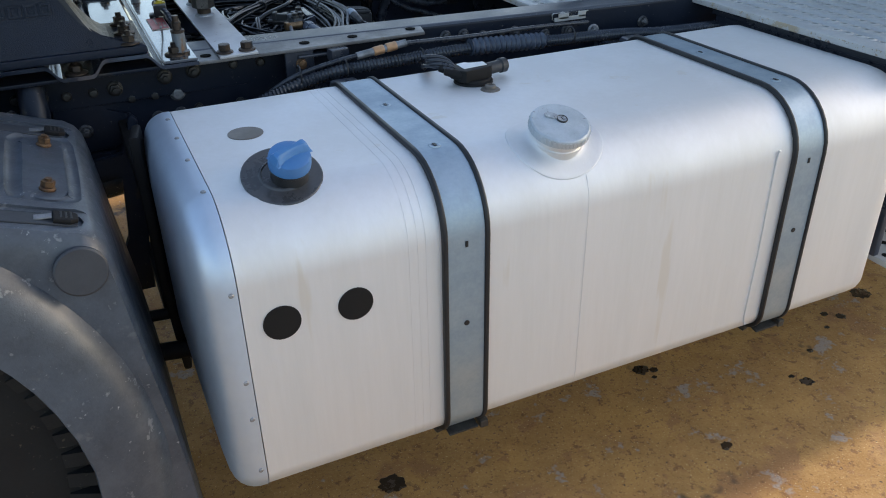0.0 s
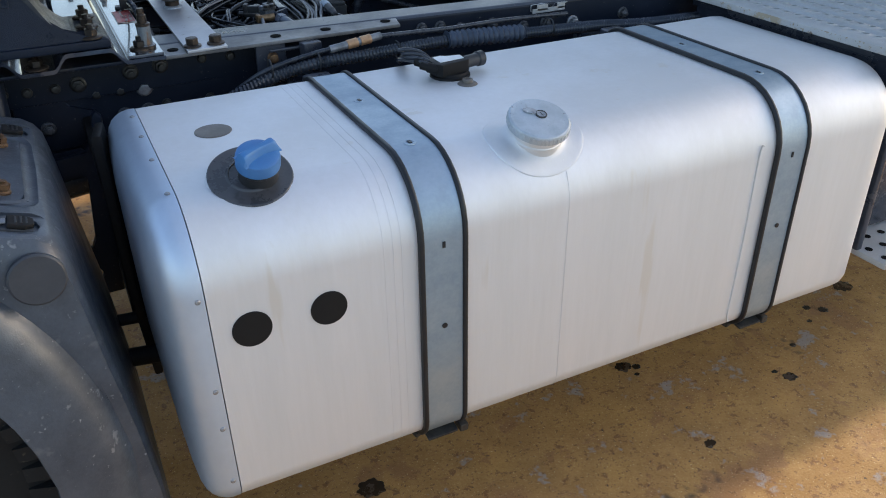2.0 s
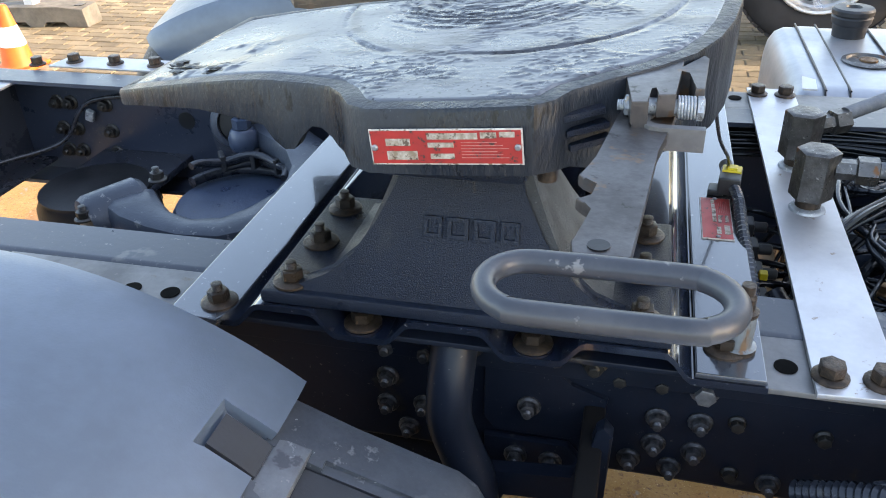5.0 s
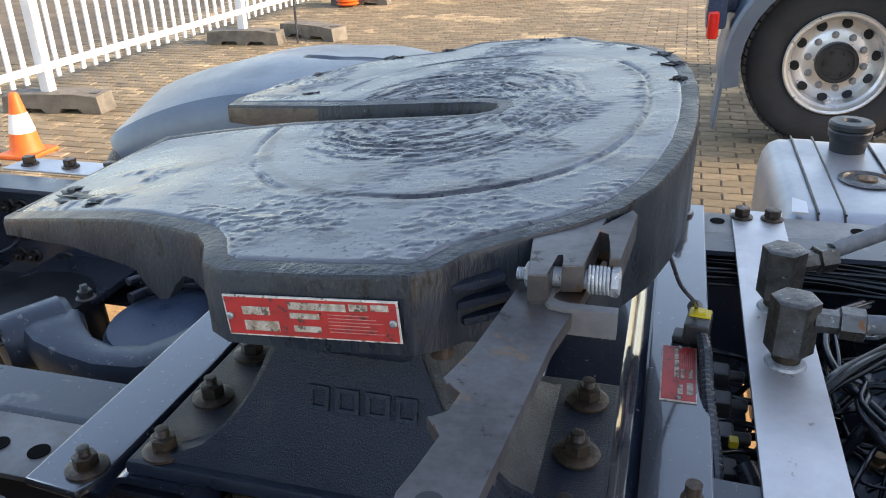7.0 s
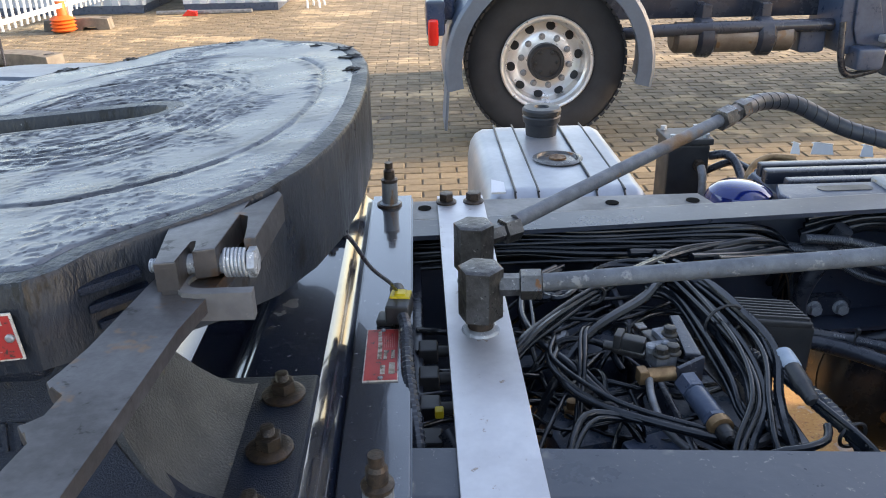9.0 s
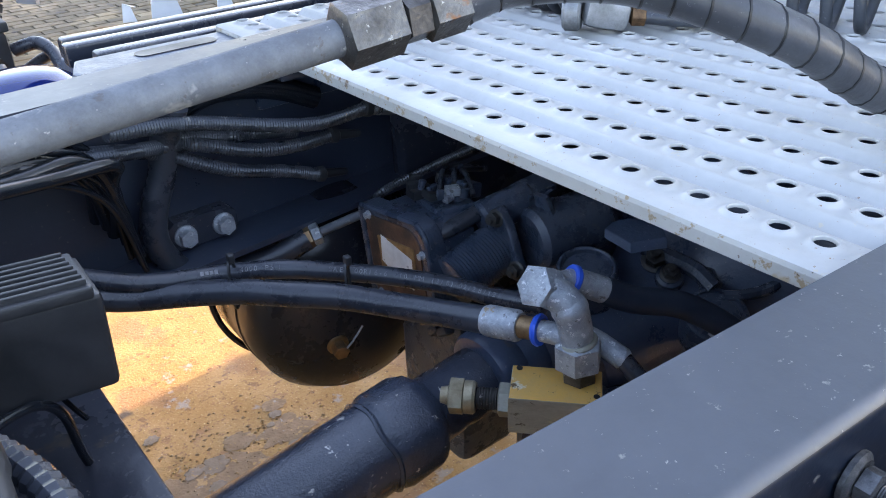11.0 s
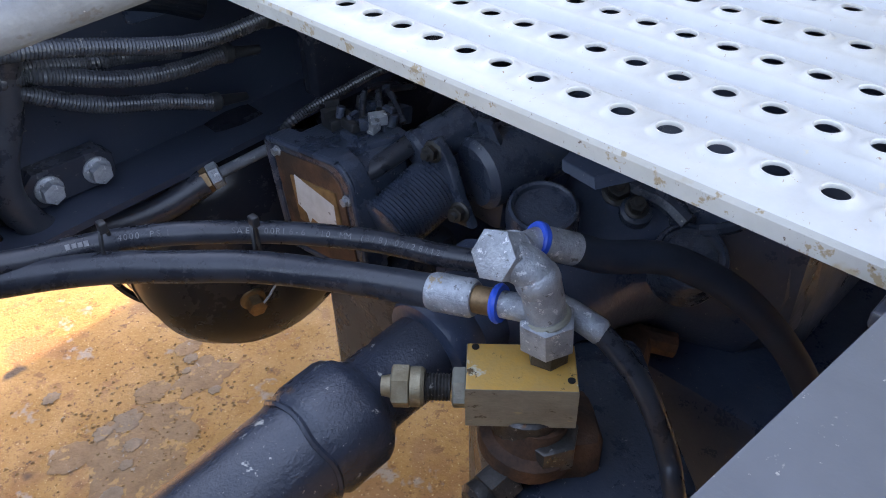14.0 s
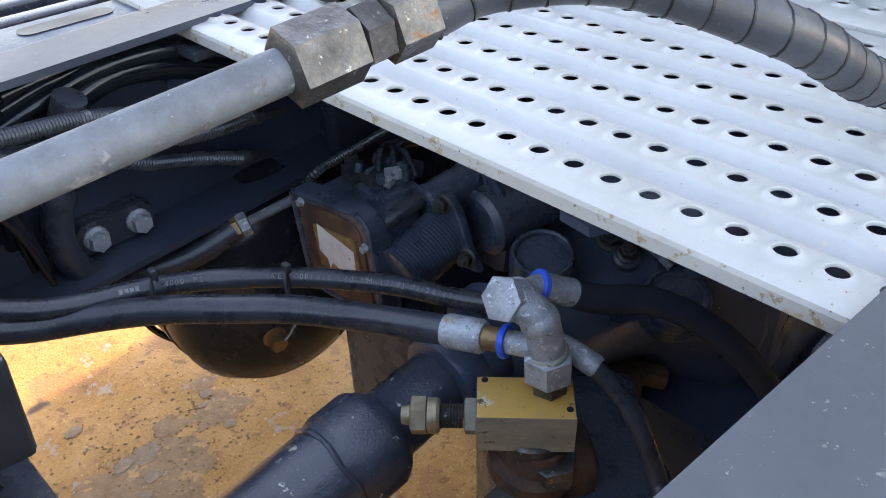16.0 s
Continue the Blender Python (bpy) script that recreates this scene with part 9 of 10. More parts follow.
lathe(bm, [(0.058, 0), (0.06, 0.005), (0.05, 0.007), (0.046, 0.001), (0.034, 0.004), (0, 0.004)], (0.452, 2.06, 0.999), (0, 0, 1), 32)
part("filter_lid", bm, M["fitting"], oil, "round metal lid with a brown centre")
bm = bmesh.new()
lathe(bm, [(0.022, 0), (0.02, 0.006), (0, 0.007)], (0.452, 2.06, 1.001), (0, 0, 1), 20)
part("lid_centre", bm, M["copper"], oil)
bm = bmesh.new()
box(bm, (0.43, 1.76, 0.75), (0.3, 0.09, 0.3), bev=0.01)
part("bracket", bm, M["black"], oil)
bm = bmesh.new()
slab(bm, [(0.27, 1.80, 1.012), (0.30, 1.80, 1.012), (0.30, 1.84, 1.02), (0.275, 1.86, 1.02)], (0, 0, 0.004))
part("tab", bm, M["alu"], oil)

dryer = thing("air_dryer", (0.84, 1.9, 0.7), "glossy blue air dryer cartridge behind the far rail", "air dryer")
bm = bmesh.new()
lathe(bm, [(0.076, -0.2), (0.078, 0.0), (0.076, 0.025), (0.068, 0.045), (0.05, 0.058), (0.025, 0.063), (0, 0.064)], (0.838, 1.90, 0.922), (0, 0, 1), 40)
part("cartridge", bm, M["bluegloss"], dryer)
bm = bmesh.new()
slab(bm, [(0.80, 1.8215, 0.915), (0.828, 1.8212, 0.915), (0.828, 1.8212, 0.93), (0.80, 1.8215, 0.93)], (0, -0.0025, 0))
part("label", bm, M["white"], dryer, "small white label")
bm = bmesh.new()
lathe(bm, [(0.06, 0), (0.07, 0.05), (0.07, 0.1)], (0.838, 1.90, 0.63), (0, 0, 1), 24)
box(bm, (0.838, 1.8, 0.78), (0.1, 0.12, 0.08), bev=0.01)
part("base", bm, M["housing"], dryer)

bat = thing("battery_case", (0.84, 2.33, 0.7), "black battery isolator case with thick cables", "battery case")
bm = bmesh.new()
box(bm, (0.845, 2.33, 0.86), (0.115, 0.11, 0.2), bev=0.01)
box(bm, (0.845, 2.33, 0.967), (0.125, 0.12, 0.018), bev=0.004)
part("case", bm, M["plastic"], bat)
for dx, dy in ((-0.045, -0.045), (0.045, -0.045), (-0.045, 0.045), (0.045, 0.045)):
    bm = bmesh.new()
    cyl(bm, (0.845 + dx, 2.33 + dy, 0.975), (0.845 + dx, 2.33 + dy, 0.987), 0.008, seg=10)
    part("screw", bm, M["zinc"], bat)
bm = bmesh.new()
hexa(bm, (0.87, 2.275, 0.905), (0.872, 2.255, 0.905), 0.016)
part("gland", bm, M["rustbolt"], bat, "rusty cable gland")
for k, (pts, r, mt) in enumerate([([(0.872, 2.255, 0.905), (0.874, 2.235, 0.88), (0.872, 2.22, 0.8), (0.87, 2.21, 0.7)], 0.011, "greyalu"), ([(0.91, 2.3, 0.92), (0.95, 2.27, 0.93), (0.96, 2.2, 0.9), (0.93, 2.1, 0.85), (0.9, 2.0, 0.8)], 0.012, "hose"), ([(0.93, 2.1, 0.88), (0.97, 2.16, 0.93), (1.02, 2.18, 0.95), (1.08, 2.16, 0.95)], 0.009, "brass"), ([(0.91, 2.05, 0.86), (0.95, 2.10, 0.92), (0.99, 2.08, 0.94), (1.02, 2.05, 0.93)], 0.014, "hose"), ([(0.9, 2.33, 0.86), (0.97, 2.3, 0.9), (1.0, 2.22, 0.9), (1.03, 2.12, 0.9)], 0.01, "hose")]):
    bm = bmesh.new()
    tube(bm, pts, r, 10)
    part("cable", bm, M[mt], bat)

steps = thing("battery_cover", (1.15, 1.95, 0.8), "black channel bars and plates over the battery box", "battery cover")
for y, z, x0 in ((2.02, 0.985, 0.925), (1.965, 0.988, 0.915), (1.905, 0.985, 0.94)):
    bm = bmesh.new()
    box(bm, ((x0 + 1.45) / 2, y, z - 0.012), (1.45 - x0, 0.03, 0.034), bev=0.006)
    part("bar", bm, M["black"], steps)
bm = bmesh.new()
slab(bm, [(0.90, 1.86, 0.975), (1.13, 1.86, 0.975), (1.13, 1.765, 0.975), (0.885, 1.765, 0.975), (0.88, 1.80, 0.975)], (0, 0, 0.02), 0.006)
part("plate", bm, M["housing"], steps)
bm = bmesh.new()
oval = [(1.03 + (0.045 if math.cos(a) > 0 else -0.045) + 0.014 * math.cos(a), 1.82 + 0.016 * math.sin(a), 0.9955) for a in [2 * math.pi * k / 24 for k in range(24)]]
slab(bm, oval, (0, 0, 0.0008))
part("slot", bm, M["rubber"], steps)
bm = bmesh.new()
box(bm, (1.18, 1.95, 0.78), (0.5, 0.26, 0.34), bev=0.01)
box(bm, (1.2, 1.80, 0.93), (0.2, 0.12, 0.06), bev=0.01)
part("box", bm, M["housing"], steps)
for x, y, s in ((1.15, 2.17, 0.055), (1.085, 2.18, 0.022), (1.25, 2.14, 0.03)):
    bm = bmesh.new()
    slab(bm, [(x - s / 2, y, 0.958), (x + s / 2, y - 0.01, 0.958), (x + s / 2 - 0.006, y - 0.006, 0.985), (x - s / 2 + 0.006, y + 0.003, 0.99)], (0, 0.003, 0), 0.001)
    slab(bm, [(x - s / 2 + 0.006, y + 0.001, 0.988), (x + s / 2 - 0.006, y - 0.008, 0.984), (x + s / 2 + 0.012, y + 0.022, 0.975), (x - s / 2 + 0.012, y + 0.03, 0.978)], (0, 0, 0.0025), 0.0008)
    part("clip", bm, M["white"], steps, "white plastic clip")

M["panelwhite"] = surf("grey_white_panel", (0.5, 0.51, 0.5), (0.42, 0.43, 0.42), (0.4, 0.6), 0.0, 5)
fair = thing("white_fairing", (1.7, 2.25, 0.6), "white side fairing with a rounded edge on the far side", "fairing")
bm = bmesh.new()
box(bm, (1.9, 1.98, 0.86), (0.06, 0.46, 0.05), bev=0.006)
part("bracket", bm, M["black"], fair)
bm = bmesh.new()
slab(bm, [(1.47, 2.2, 0.86), (1.472, 2.2, 1.03), (1.48, 2.203, 1.05), (1.50, 2.21, 1.056), (1.80, 2.32, 1.045), (1.95, 2.38, 1.03), (1.95, 2.38, 1.015), (1.80, 2.32, 1.03), (1.505, 2.21, 1.04), (1.492, 2.206, 1.03), (1.49, 2.205, 0.86)], (0.012, 0.03, 0), 0.003)
part("edge_frame", bm, M["white"], fair)
bm = bmesh.new()
slab(bm, [(1.49, 2.235, 0.80), (1.95, 2.41, 0.80), (1.95, 2.41, 1.01), (1.5, 2.24, 1.03)], (0.004, 0.008, 0), 0.002)
part("inner_panel", bm, M["panelwhite"], fair, "grey-white inner panel")
bm = bmesh.new()
box(bm, (1.535, 2.19, 0.99), (0.07, 0.05, 0.05), (0, 0, 20), 0.006)
part("lamp_body", bm, M["plastic"], fair)
bm = bmesh.new()
rows = []
for k in range(13):
    t = k / 12
    x = 1.55 + 0.45 * t
    h = 1.045 - 0.05 * t * t - 0.045 * (1 - min(1.0, t * 5)) ** 2
    rows.append([(x, 2.06, 0.90), (x, 2.065, h - 0.03), (x, 2.09, h - 0.008), (x, 2.13, h), (x, 2.19, h + 0.002), (x, 2.22, h - 0.012), (x, 2.23, h - 0.05), (x, 2.23, 0.90)])
sweep(bm, rows)
part("fender", bm, M["white"], fair, "white rounded fender")
bm = bmesh.new()
lathe(bm, [(0.03, 0), (0.028, 0.006), (0, 0.008)], (1.58, 2.055, 1.0), (-0.3, -1, 0.1), 20)
part("side_lens", bm, M["taillight"], fair, "small red side lens")

# ---- cab lines on the walkway ----
sock = thing("trailer_socket", (1.26, 1.59, 1.0), "round black trailer plug with its flap open on the walkway", "cable plug")
sx = Vector((-0.62, -0.75, 0.05)).normalized()
s0 = Vector((1.275, 1.61, 1.045))
bm = bmesh.new()
lathe(bm, [(0.02, -0.07), (0.03, -0.06), (0.032, -0.01), (0.036, 0.0), (0.036, 0.02), (0.032, 0.022), (0.029, 0.012), (0, 0.012)], s0, sx, 28)
part("body", bm, M["plastic"], sock)
for k in range(7):
    a = 2 * math.pi * k / 7
    u, v, w_ = frame_of(sx)
    bm = bmesh.new()
    rr = 0.018 if k else 0.0
    c = s0 + sx * 0.012 + rr * (math.cos(a) * u + math.sin(a) * v)
    cyl(bm, c, c + sx * 0.01, 0.004, seg=8)
    part("pin", bm, M["darkbolt"], sock)
bm = bmesh.new()
lathe(bm, [(0.036, 0), (0.038, 0.004), (0.034, 0.009), (0, 0.011)], (1.335, 1.62, 1.068), (-0.55, -0.5, 0.5), 28)
part("flap", bm, M["plastic"], sock, "open round flap")
bm = bmesh.new()
tube(bm, [s0 - sx * 0.06, (1.38, 1.67, 1.05), (1.46, 1.66, 1.055), (1.50, 1.62, 1.06)], 0.0115, 10)
part("cable", bm, M["hose"], sock)
bm = bmesh.new()
box(bm, (1.30, 1.72, 1.012), (0.05, 0.03, 0.014), (0, 0, 30), 0.003)
tube(bm, [(1.29, 1.70, 1.01), (1.34, 1.74, 1.03), (1.4, 1.72, 1.012)], 0.003, 5)
part("spring_clip", bm, M["zinc"], sock)


def coil_hose(pts, radius, wire, turns, label):
    c = thing("coiled_air_hose", pts[0], label, "air hose", "coiled air hoses")
    path = smooth_path(pts, 0.01)
    n = int(turns * 16)
    seq, side = [], None
    for k in range(n + 1):
        f = k / n * (len(path) - 1.001)
        i = int(f)
        p = path[i].lerp(path[i + 1], f - i)
        a = (path[i + 1] - path[i]).normalized()
        side = frame_of(a)[0] if side is None else (side - a * side.dot(a)).normalized()
        t = 2 * math.pi * k / 16
        wob = 1 + 0.12 * noise.noise(Vector((k * 0.02, 3.0, turns)))
        seq.append(p + radius * wob * (math.cos(t) * side + math.sin(t) * a.cross(side)))
    bm = bmesh.new()
    tube(bm, seq, wire, 7, step=0.05)
    part("coil", bm, M["sleeve"], c)
    for p, q in ((seq[0], seq[1]), (seq[-1], seq[-2])):
        bm = bmesh.new()
        d = (Vector(p) - Vector(q)).normalized()
        lathe(bm, [(wire * 1.05, -0.012), (wire * 1.45, -0.01), (wire * 1.45, 0.022), (wire * 1.1, 0.025)], p, d, 12)
        part("end_sleeve", bm, M["plastic"], c)
    return c


coil_hose([(1.50, 1.63, 1.052), (1.52, 1.55, 1.05), (1.55, 1.46, 1.048), (1.60, 1.36, 1.048)], 0.042, 0.0072, 14, "black coiled air hose lying on the walkway")
coil_hose([(1.62, 1.34, 1.05), (1.68, 1.24, 1.05), (1.74, 1.12, 1.05), (1.8, 1.02, 1.05)], 0.046, 0.0078, 9, "black coiled air hose stretched out on the walkway")
coil_hose([(1.60, 1.50, 1.10), (1.68, 1.50, 1.13), (1.80, 1.50, 1.19), (1.95, 1.52, 1.27), (2.15, 1.55, 1.40)], 0.045, 0.0078, 18, "black coiled air hose rising towards the cab")
coil_hose([(1.66, 1.72, 1.08), (1.75, 1.70, 1.12), (1.9, 1.68, 1.2), (2.15, 1.66, 1.36)], 0.04, 0.0075, 13, "second black coiled air hose rising towards the cab")
coil_hose([(1.57, 1.60, 1.10), (1.62, 1.53, 1.105), (1.66, 1.44, 1.10)], 0.04, 0.0072, 7, "loose turns of a black coiled air hose")
coup = thing("air_coupling", (1.49, 1.42, 1.005), "pale grey cast air coupling with a brass nut", "air coupling")
bm = bmesh.new()
box(bm, (1.475, 1.425, 1.03), (0.06, 0.045, 0.04), (0, 10, -40), 0.01)
cyl(bm, (1.455, 1.45, 1.03), (1.44, 1.47, 1.03), 0.026, seg=20, bev=0.004)
box(bm, (1.51, 1.425, 1.055), (0.03, 0.03, 0.05), (15, 20, -40), 0.008)
part("body", bm, M["greyalu"], coup)
bm = bmesh.new()
hexa(bm, (1.495, 1.40, 1.025), (1.51, 1.387, 1.024), 0.013)
part("nut", bm, M["copper"], coup)
bm = bmesh.new()
tube(bm, [(1.505, 1.39, 1.024), (1.54, 1.35, 1.02), (1.59, 1.30, 1.02), (1.62, 1.30, 1.05), (1.63, 1.33, 1.09)], 0.009, 9)
part("hose", bm, M["sleeve"], coup)

# ---- rear suspension seen behind the coupling ----
arm = thing("suspension_arm", (-0.88, 1.4, 0.8), "dark blue-grey cast suspension arm curved round the axle", "suspension arm")
bm = bmesh.new()
spine = [(-1.045, 1.255, 0.105, 0.915), (-1.02, 1.235, 0.115, 0.93), (-0.98, 1.205, 0.10, 0.925), (-0.93, 1.186, 0.075, 0.915), (-0.87, 1.176, 0.068, 0.91), (-0.80, 1.186, 0.085, 0.912), (-0.745, 1.22, 0.10, 0.92), (-0.70, 1.28, 0.11, 0.93), (-0.685, 1.35, 0.115, 0.938), (-0.70, 1.42, 0.115, 0.943), (-0.745, 1.485, 0.105, 0.948), (-0.80, 1.535, 0.10, 0.95), (-0.87, 1.58, 0.095, 0.95), (-0.95, 1.615, 0.09, 0.945), (-1.02, 1.63, 0.08, 0.94)]
rows = []
for k, (x, y, w, z) in enumerate(spine):
    (xa, ya), (xb, yb) = spine[max(0, k - 1)][:2], spine[min(len(spine) - 1, k + 1)][:2]
    q = math.hypot(xb - xa, yb - ya)
    nx, ny = -(yb - ya) / q, (xb - xa) / q
    rows.append([(x + nx * w * u, y + ny * w * u, z - d) for u, d in ((-0.5, 0.045), (-0.49, 0.022), (-0.42, 0.007), (-0.28, 0.001), (0, 0), (0.28, 0.001), (0.42, 0.007), (0.49, 0.022), (0.5, 0.045), (0.42, 0.075), (-0.42, 0.075))])
sweep(bm, rows)
lathe(bm, [(0.03, -0.068), (0.052, -0.062), (0.058, -0.05), (0.058, 0.05), (0.05, 0.062), (0.03, 0.066)], (-1.055, 1.235, 0.882), (0.55, 0.8, 0.05), 24)
lathe(bm, [(0.048, -0.03), (0.06, -0.026), (0.064, -0.015), (0.064, 0.015), (0.06, 0.026), (0.048, 0.03), (0.046, 0.02), (0.046, -0.02)], (-0.945, 1.575, 0.95), (0.45, -0.85, 0.25), 32)
M["armpaint"] = surf("dark_blue_grey_casting", (0.05, 0.062, 0.084), (0.032, 0.041, 0.058), (0.25, 0.45), 0.0, 8, bump=0.25, bscale=160, spots=[((0.14, 0.145, 0.15), 40, 0.27)])
part("casting", bm, M["armpaint"], arm)
bm = bmesh.new()
lathe(bm, [(0.135, 0), (0.14, 0.03), (0.13, 0.045), (0.1, 0.05), (0, 0.055)], (-0.88, 1.40, 0.80), (0, 0, 1), 36)
part("axle_cap", bm, M["housing"], arm)
bm = bmesh.new()
tube(bm, [(-0.88 + 0.125 * math.cos(t), 1.40 + 0.12 * math.sin(t), 0.862) for t in [0.2 + 2.7 * k / 14 for k in range(15)]], 0.012, 8)
part("brake_hose", bm, M["hose"], arm)
for r_, z_, t0, t1 in ((0.132, 0.895, -0.4, 2.6), (0.118, 0.905, 0.1, 2.9), (0.142, 0.878, -0.2, 2.2)):
    bm = bmesh.new()
    tube(bm, [(-0.875 + r_ * 0.95 * math.cos(t), 1.385 + r_ * 0.9 * math.sin(t), z_ + 0.006 * math.sin(5 * t)) for t in [t0 + (t1 - t0) * k / 16 for k in range(17)]], 0.0085, 8)
    part("brake_hose", bm, M["hose"], arm)
for t in (0.4, 1.0, 1.6, 2.2):
    bm = bmesh.new()
    box(bm, (-0.875 + 0.125 * math.cos(t), 1.385 + 0.118 * math.sin(t), 0.895), (0.012, 0.04, 0.036), (0, 0, math.degrees(t) - 90), 0.003)
    part("cable_tie", bm, M["plastic"], arm)
for x, y, z in ((-1.0, 1.31, 0.925), (-1.075, 1.165, 0.905)):
    piece("bolt", BOLT["dark"], arm, (x, y, z))
bm = bmesh.new()
cyl(bm, Vector((-0.945, 1.575, 0.95)) - Vector((0.45, -0.85, 0.25)) * 0.022, Vector((-0.945, 1.575, 0.95)) + Vector((0.45, -0.85, 0.25)) * 0.018, 0.0465, seg=28, bev=0.004)
part("bush", bm, M["rubber"], arm, "black rubber bush")
bm = bmesh.new()
lathe(bm, [(0.030, 0), (0.034, 0.012), (0.034, 0.03), (0.028, 0.045), (0.022, 0.05)], (-0.915, 1.53, 0.905), (0, 0, 1), 24)
hexa(bm, (-0.915, 1.53, 0.955), (-0.915, 1.53, 0.98), 0.021, 0.002)
cyl(bm, (-0.915, 1.53, 0.985), (-0.915, 1.53, 1.005), 0.013, seg=12)
part("shock_mount", bm, M["housing"], arm, "grey top nut of the shock absorber")
bm = bmesh.new()
box(bm, (-0.86, 1.4, 0.62), (0.36, 0.42, 0.34), bev=0.1)
part("axle", bm, M["housing"], arm)
bag = thing("air_spring", (-1.27, 1.45, 0.5), "black rubber air spring with a dusty lower half", "air spring")
bm = bmesh.new()
lathe(bm, [(0.10, 0), (0.135, 0.02), (0.14, 0.12), (0.135, 0.22), (0.125, 0.24), (0.125, 0.25), (0, 0.255)], (-1.27, 1.45, 0.57), (0, 0, 1), 40)
part("bellows", bm, M["rubber"], bag)
bm = bmesh.new()
box(bm, (-1.27, 1.6, 0.80), (0.25, 0.25, 0.02), bev=0.005)
part("bracket", bm, M["black"], bag)
bm = bmesh.new()
box(bm, (-1.27, 1.45, 0.5), (0.16, 0.16, 0.16), bev=0.02)
part("piston", bm, M["black"], bag)
wire = thing("rear_cable", (-1.45, 1.62, 0.8), "thin black cable along the inside of the far rail", "cable")
bm = bmesh.new()
tube(bm, [(-1.75, 1.3, 0.80), (-1.6, 1.5, 0.82), (-1.48, 1.62, 0.84), (-1.42, 1.65, 0.92), (-1.36, 1.66, 0.95), (-1.2, 1.665, 0.965), (-0.9, 1.665, 0.97), (-0.6, 1.665, 0.97)], 0.006, 7)
part("cable", bm, M["hose"], wire)
bm = bmesh.new()
box(bm, (-1.40, 1.655, 0.905), (0.022, 0.014, 0.03), (0, 20, 0), 0.004)
part("connector", bm, M["zinc"], wire, "small bright connector")

# ---- parked lorry across the yard ----
FY = 5.70
lorry = thing("parked_lorry", (2.2, 6.9, 0.0), "black chassis of a parked lorry with a polished wheel", "lorry")
M["drum"] = surf("dull_stained_drum", (0.22, 0.19, 0.165), (0.12, 0.1, 0.085), (0.35, 0.55), 0.6, 5, bump=0.1, spots=[((0.16, 0.1, 0.06), 6, 0.3)])
M["panelgrey"] = surf("grey_side_panel", (0.11, 0.11, 0.115), (0.085, 0.085, 0.09), (0.45, 0.6), 0.0, 3)
for sgn, yy in ((-1, 6.35), (1, 7.25)):
    bm = bmesh.new()
    box(bm, (2.3, yy, 0.875), (4.2, 0.08, 0.37), bev=0.012)
    part("frame_rail", bm, M["black"], lorry)
for k in range(16):
    bm = bmesh.new()
    x, z = 1.86 + 0.2 * (k // 2) + 0.03 * (k % 2), 0.90 + 0.1 * (k % 2)
    cyl(bm, (x, 6.31, z), (x, 6.295, z), 0.018, seg=8)
    part("bolt", bm, M["greybolt"], lorry)
bm = bmesh.new()
rows = []
for k in range(25):
    a = radians(-12 + 204 * k / 24)
    rows.append([(0.975 + r * math.cos(a), y, 0.535 + r * math.sin(a)) for r, y in ((0.572, 5.40), (0.66, 5.395), (0.682, 5.41), (0.69, 5.45), (0.69, 5.9), (0.675, 5.9), (0.66, 5.46), (0.572, 5.43))])
sweep(bm, rows)
part("mudguard", bm, M["guard"], lorry, "dark grey plastic mudguard")
bm = bmesh.new()
box(bm, (0.31, 5.62, 0.34), (0.02, 0.4, 0.42), (0, 4, 0), 0.006)
part("mudflap", bm, M["guard"], lorry)
bm = bmesh.new()
box(bm, (0.24, 5.55, 0.86), (0.12, 0.3, 0.22), bev=0.02)
box(bm, (0.30, 6.3, 0.9), (0.14, 1.4, 0.16), bev=0.02)
part("lamp_carrier", bm, M["paint_blue"], lorry)
bm = bmesh.new()
box(bm, (0.225, 5.43, 0.775), (0.07, 0.09, 0.17), bev=0.02)
part("tail_lamp", bm, M["taillight"], lorry, "red tail lamp")
bm = bmesh.new()
cyl(bm, (1.95, 6.08, 0.59), (2.83, 6.08, 0.59), 0.11, seg=32, bev=0.03)
part("exhaust_drum", bm, M["drum"], lorry, "dull silver drum with brown stains")
for x in (2.19, 2.62):
    bm = bmesh.new()
    lathe(bm, [(0.112, -0.075), (0.14, -0.05), (0.142, 0.03), (0.112, 0.06)], (x, 6.08, 0.59), (1, 0, 0), 32)
    box(bm, (x, 6.16, 0.70), (0.07, 0.2, 0.24), bev=0.01)
    part("drum_strap", bm, M["black"], lorry)
bm = bmesh.new()
tube(bm, [(1.0, 6.05, 0.60), (1.6, 6.0, 0.64), (1.85, 6.0, 0.655), (2.4, 6.0, 0.665), (3.1, 6.05, 0.66)], 0.045, 10)
part("tie_tube", bm, M["black"], lorry)
bm = bmesh.new()
slab(bm, [(3.10, 5.95, 0.98), (3.11, 5.95, 0.62), (3.16, 5.95, 0.47), (3.46, 5.95, 0.40), (3.52, 5.95, 0.52), (3.40, 5.95, 0.86), (3.36, 5.95, 0.98)], (0, 0.5, 0), 0.02)
slab(bm, [(3.19, 5.945, 0.92), (3.2, 5.945, 0.65), (3.24, 5.945, 0.54), (3.43, 5.945, 0.49), (3.45, 5.945, 0.55), (3.35, 5.945, 0.86)], (0, -0.02, 0), 0.012)
part("battery_box", bm, M["housing"], lorry)
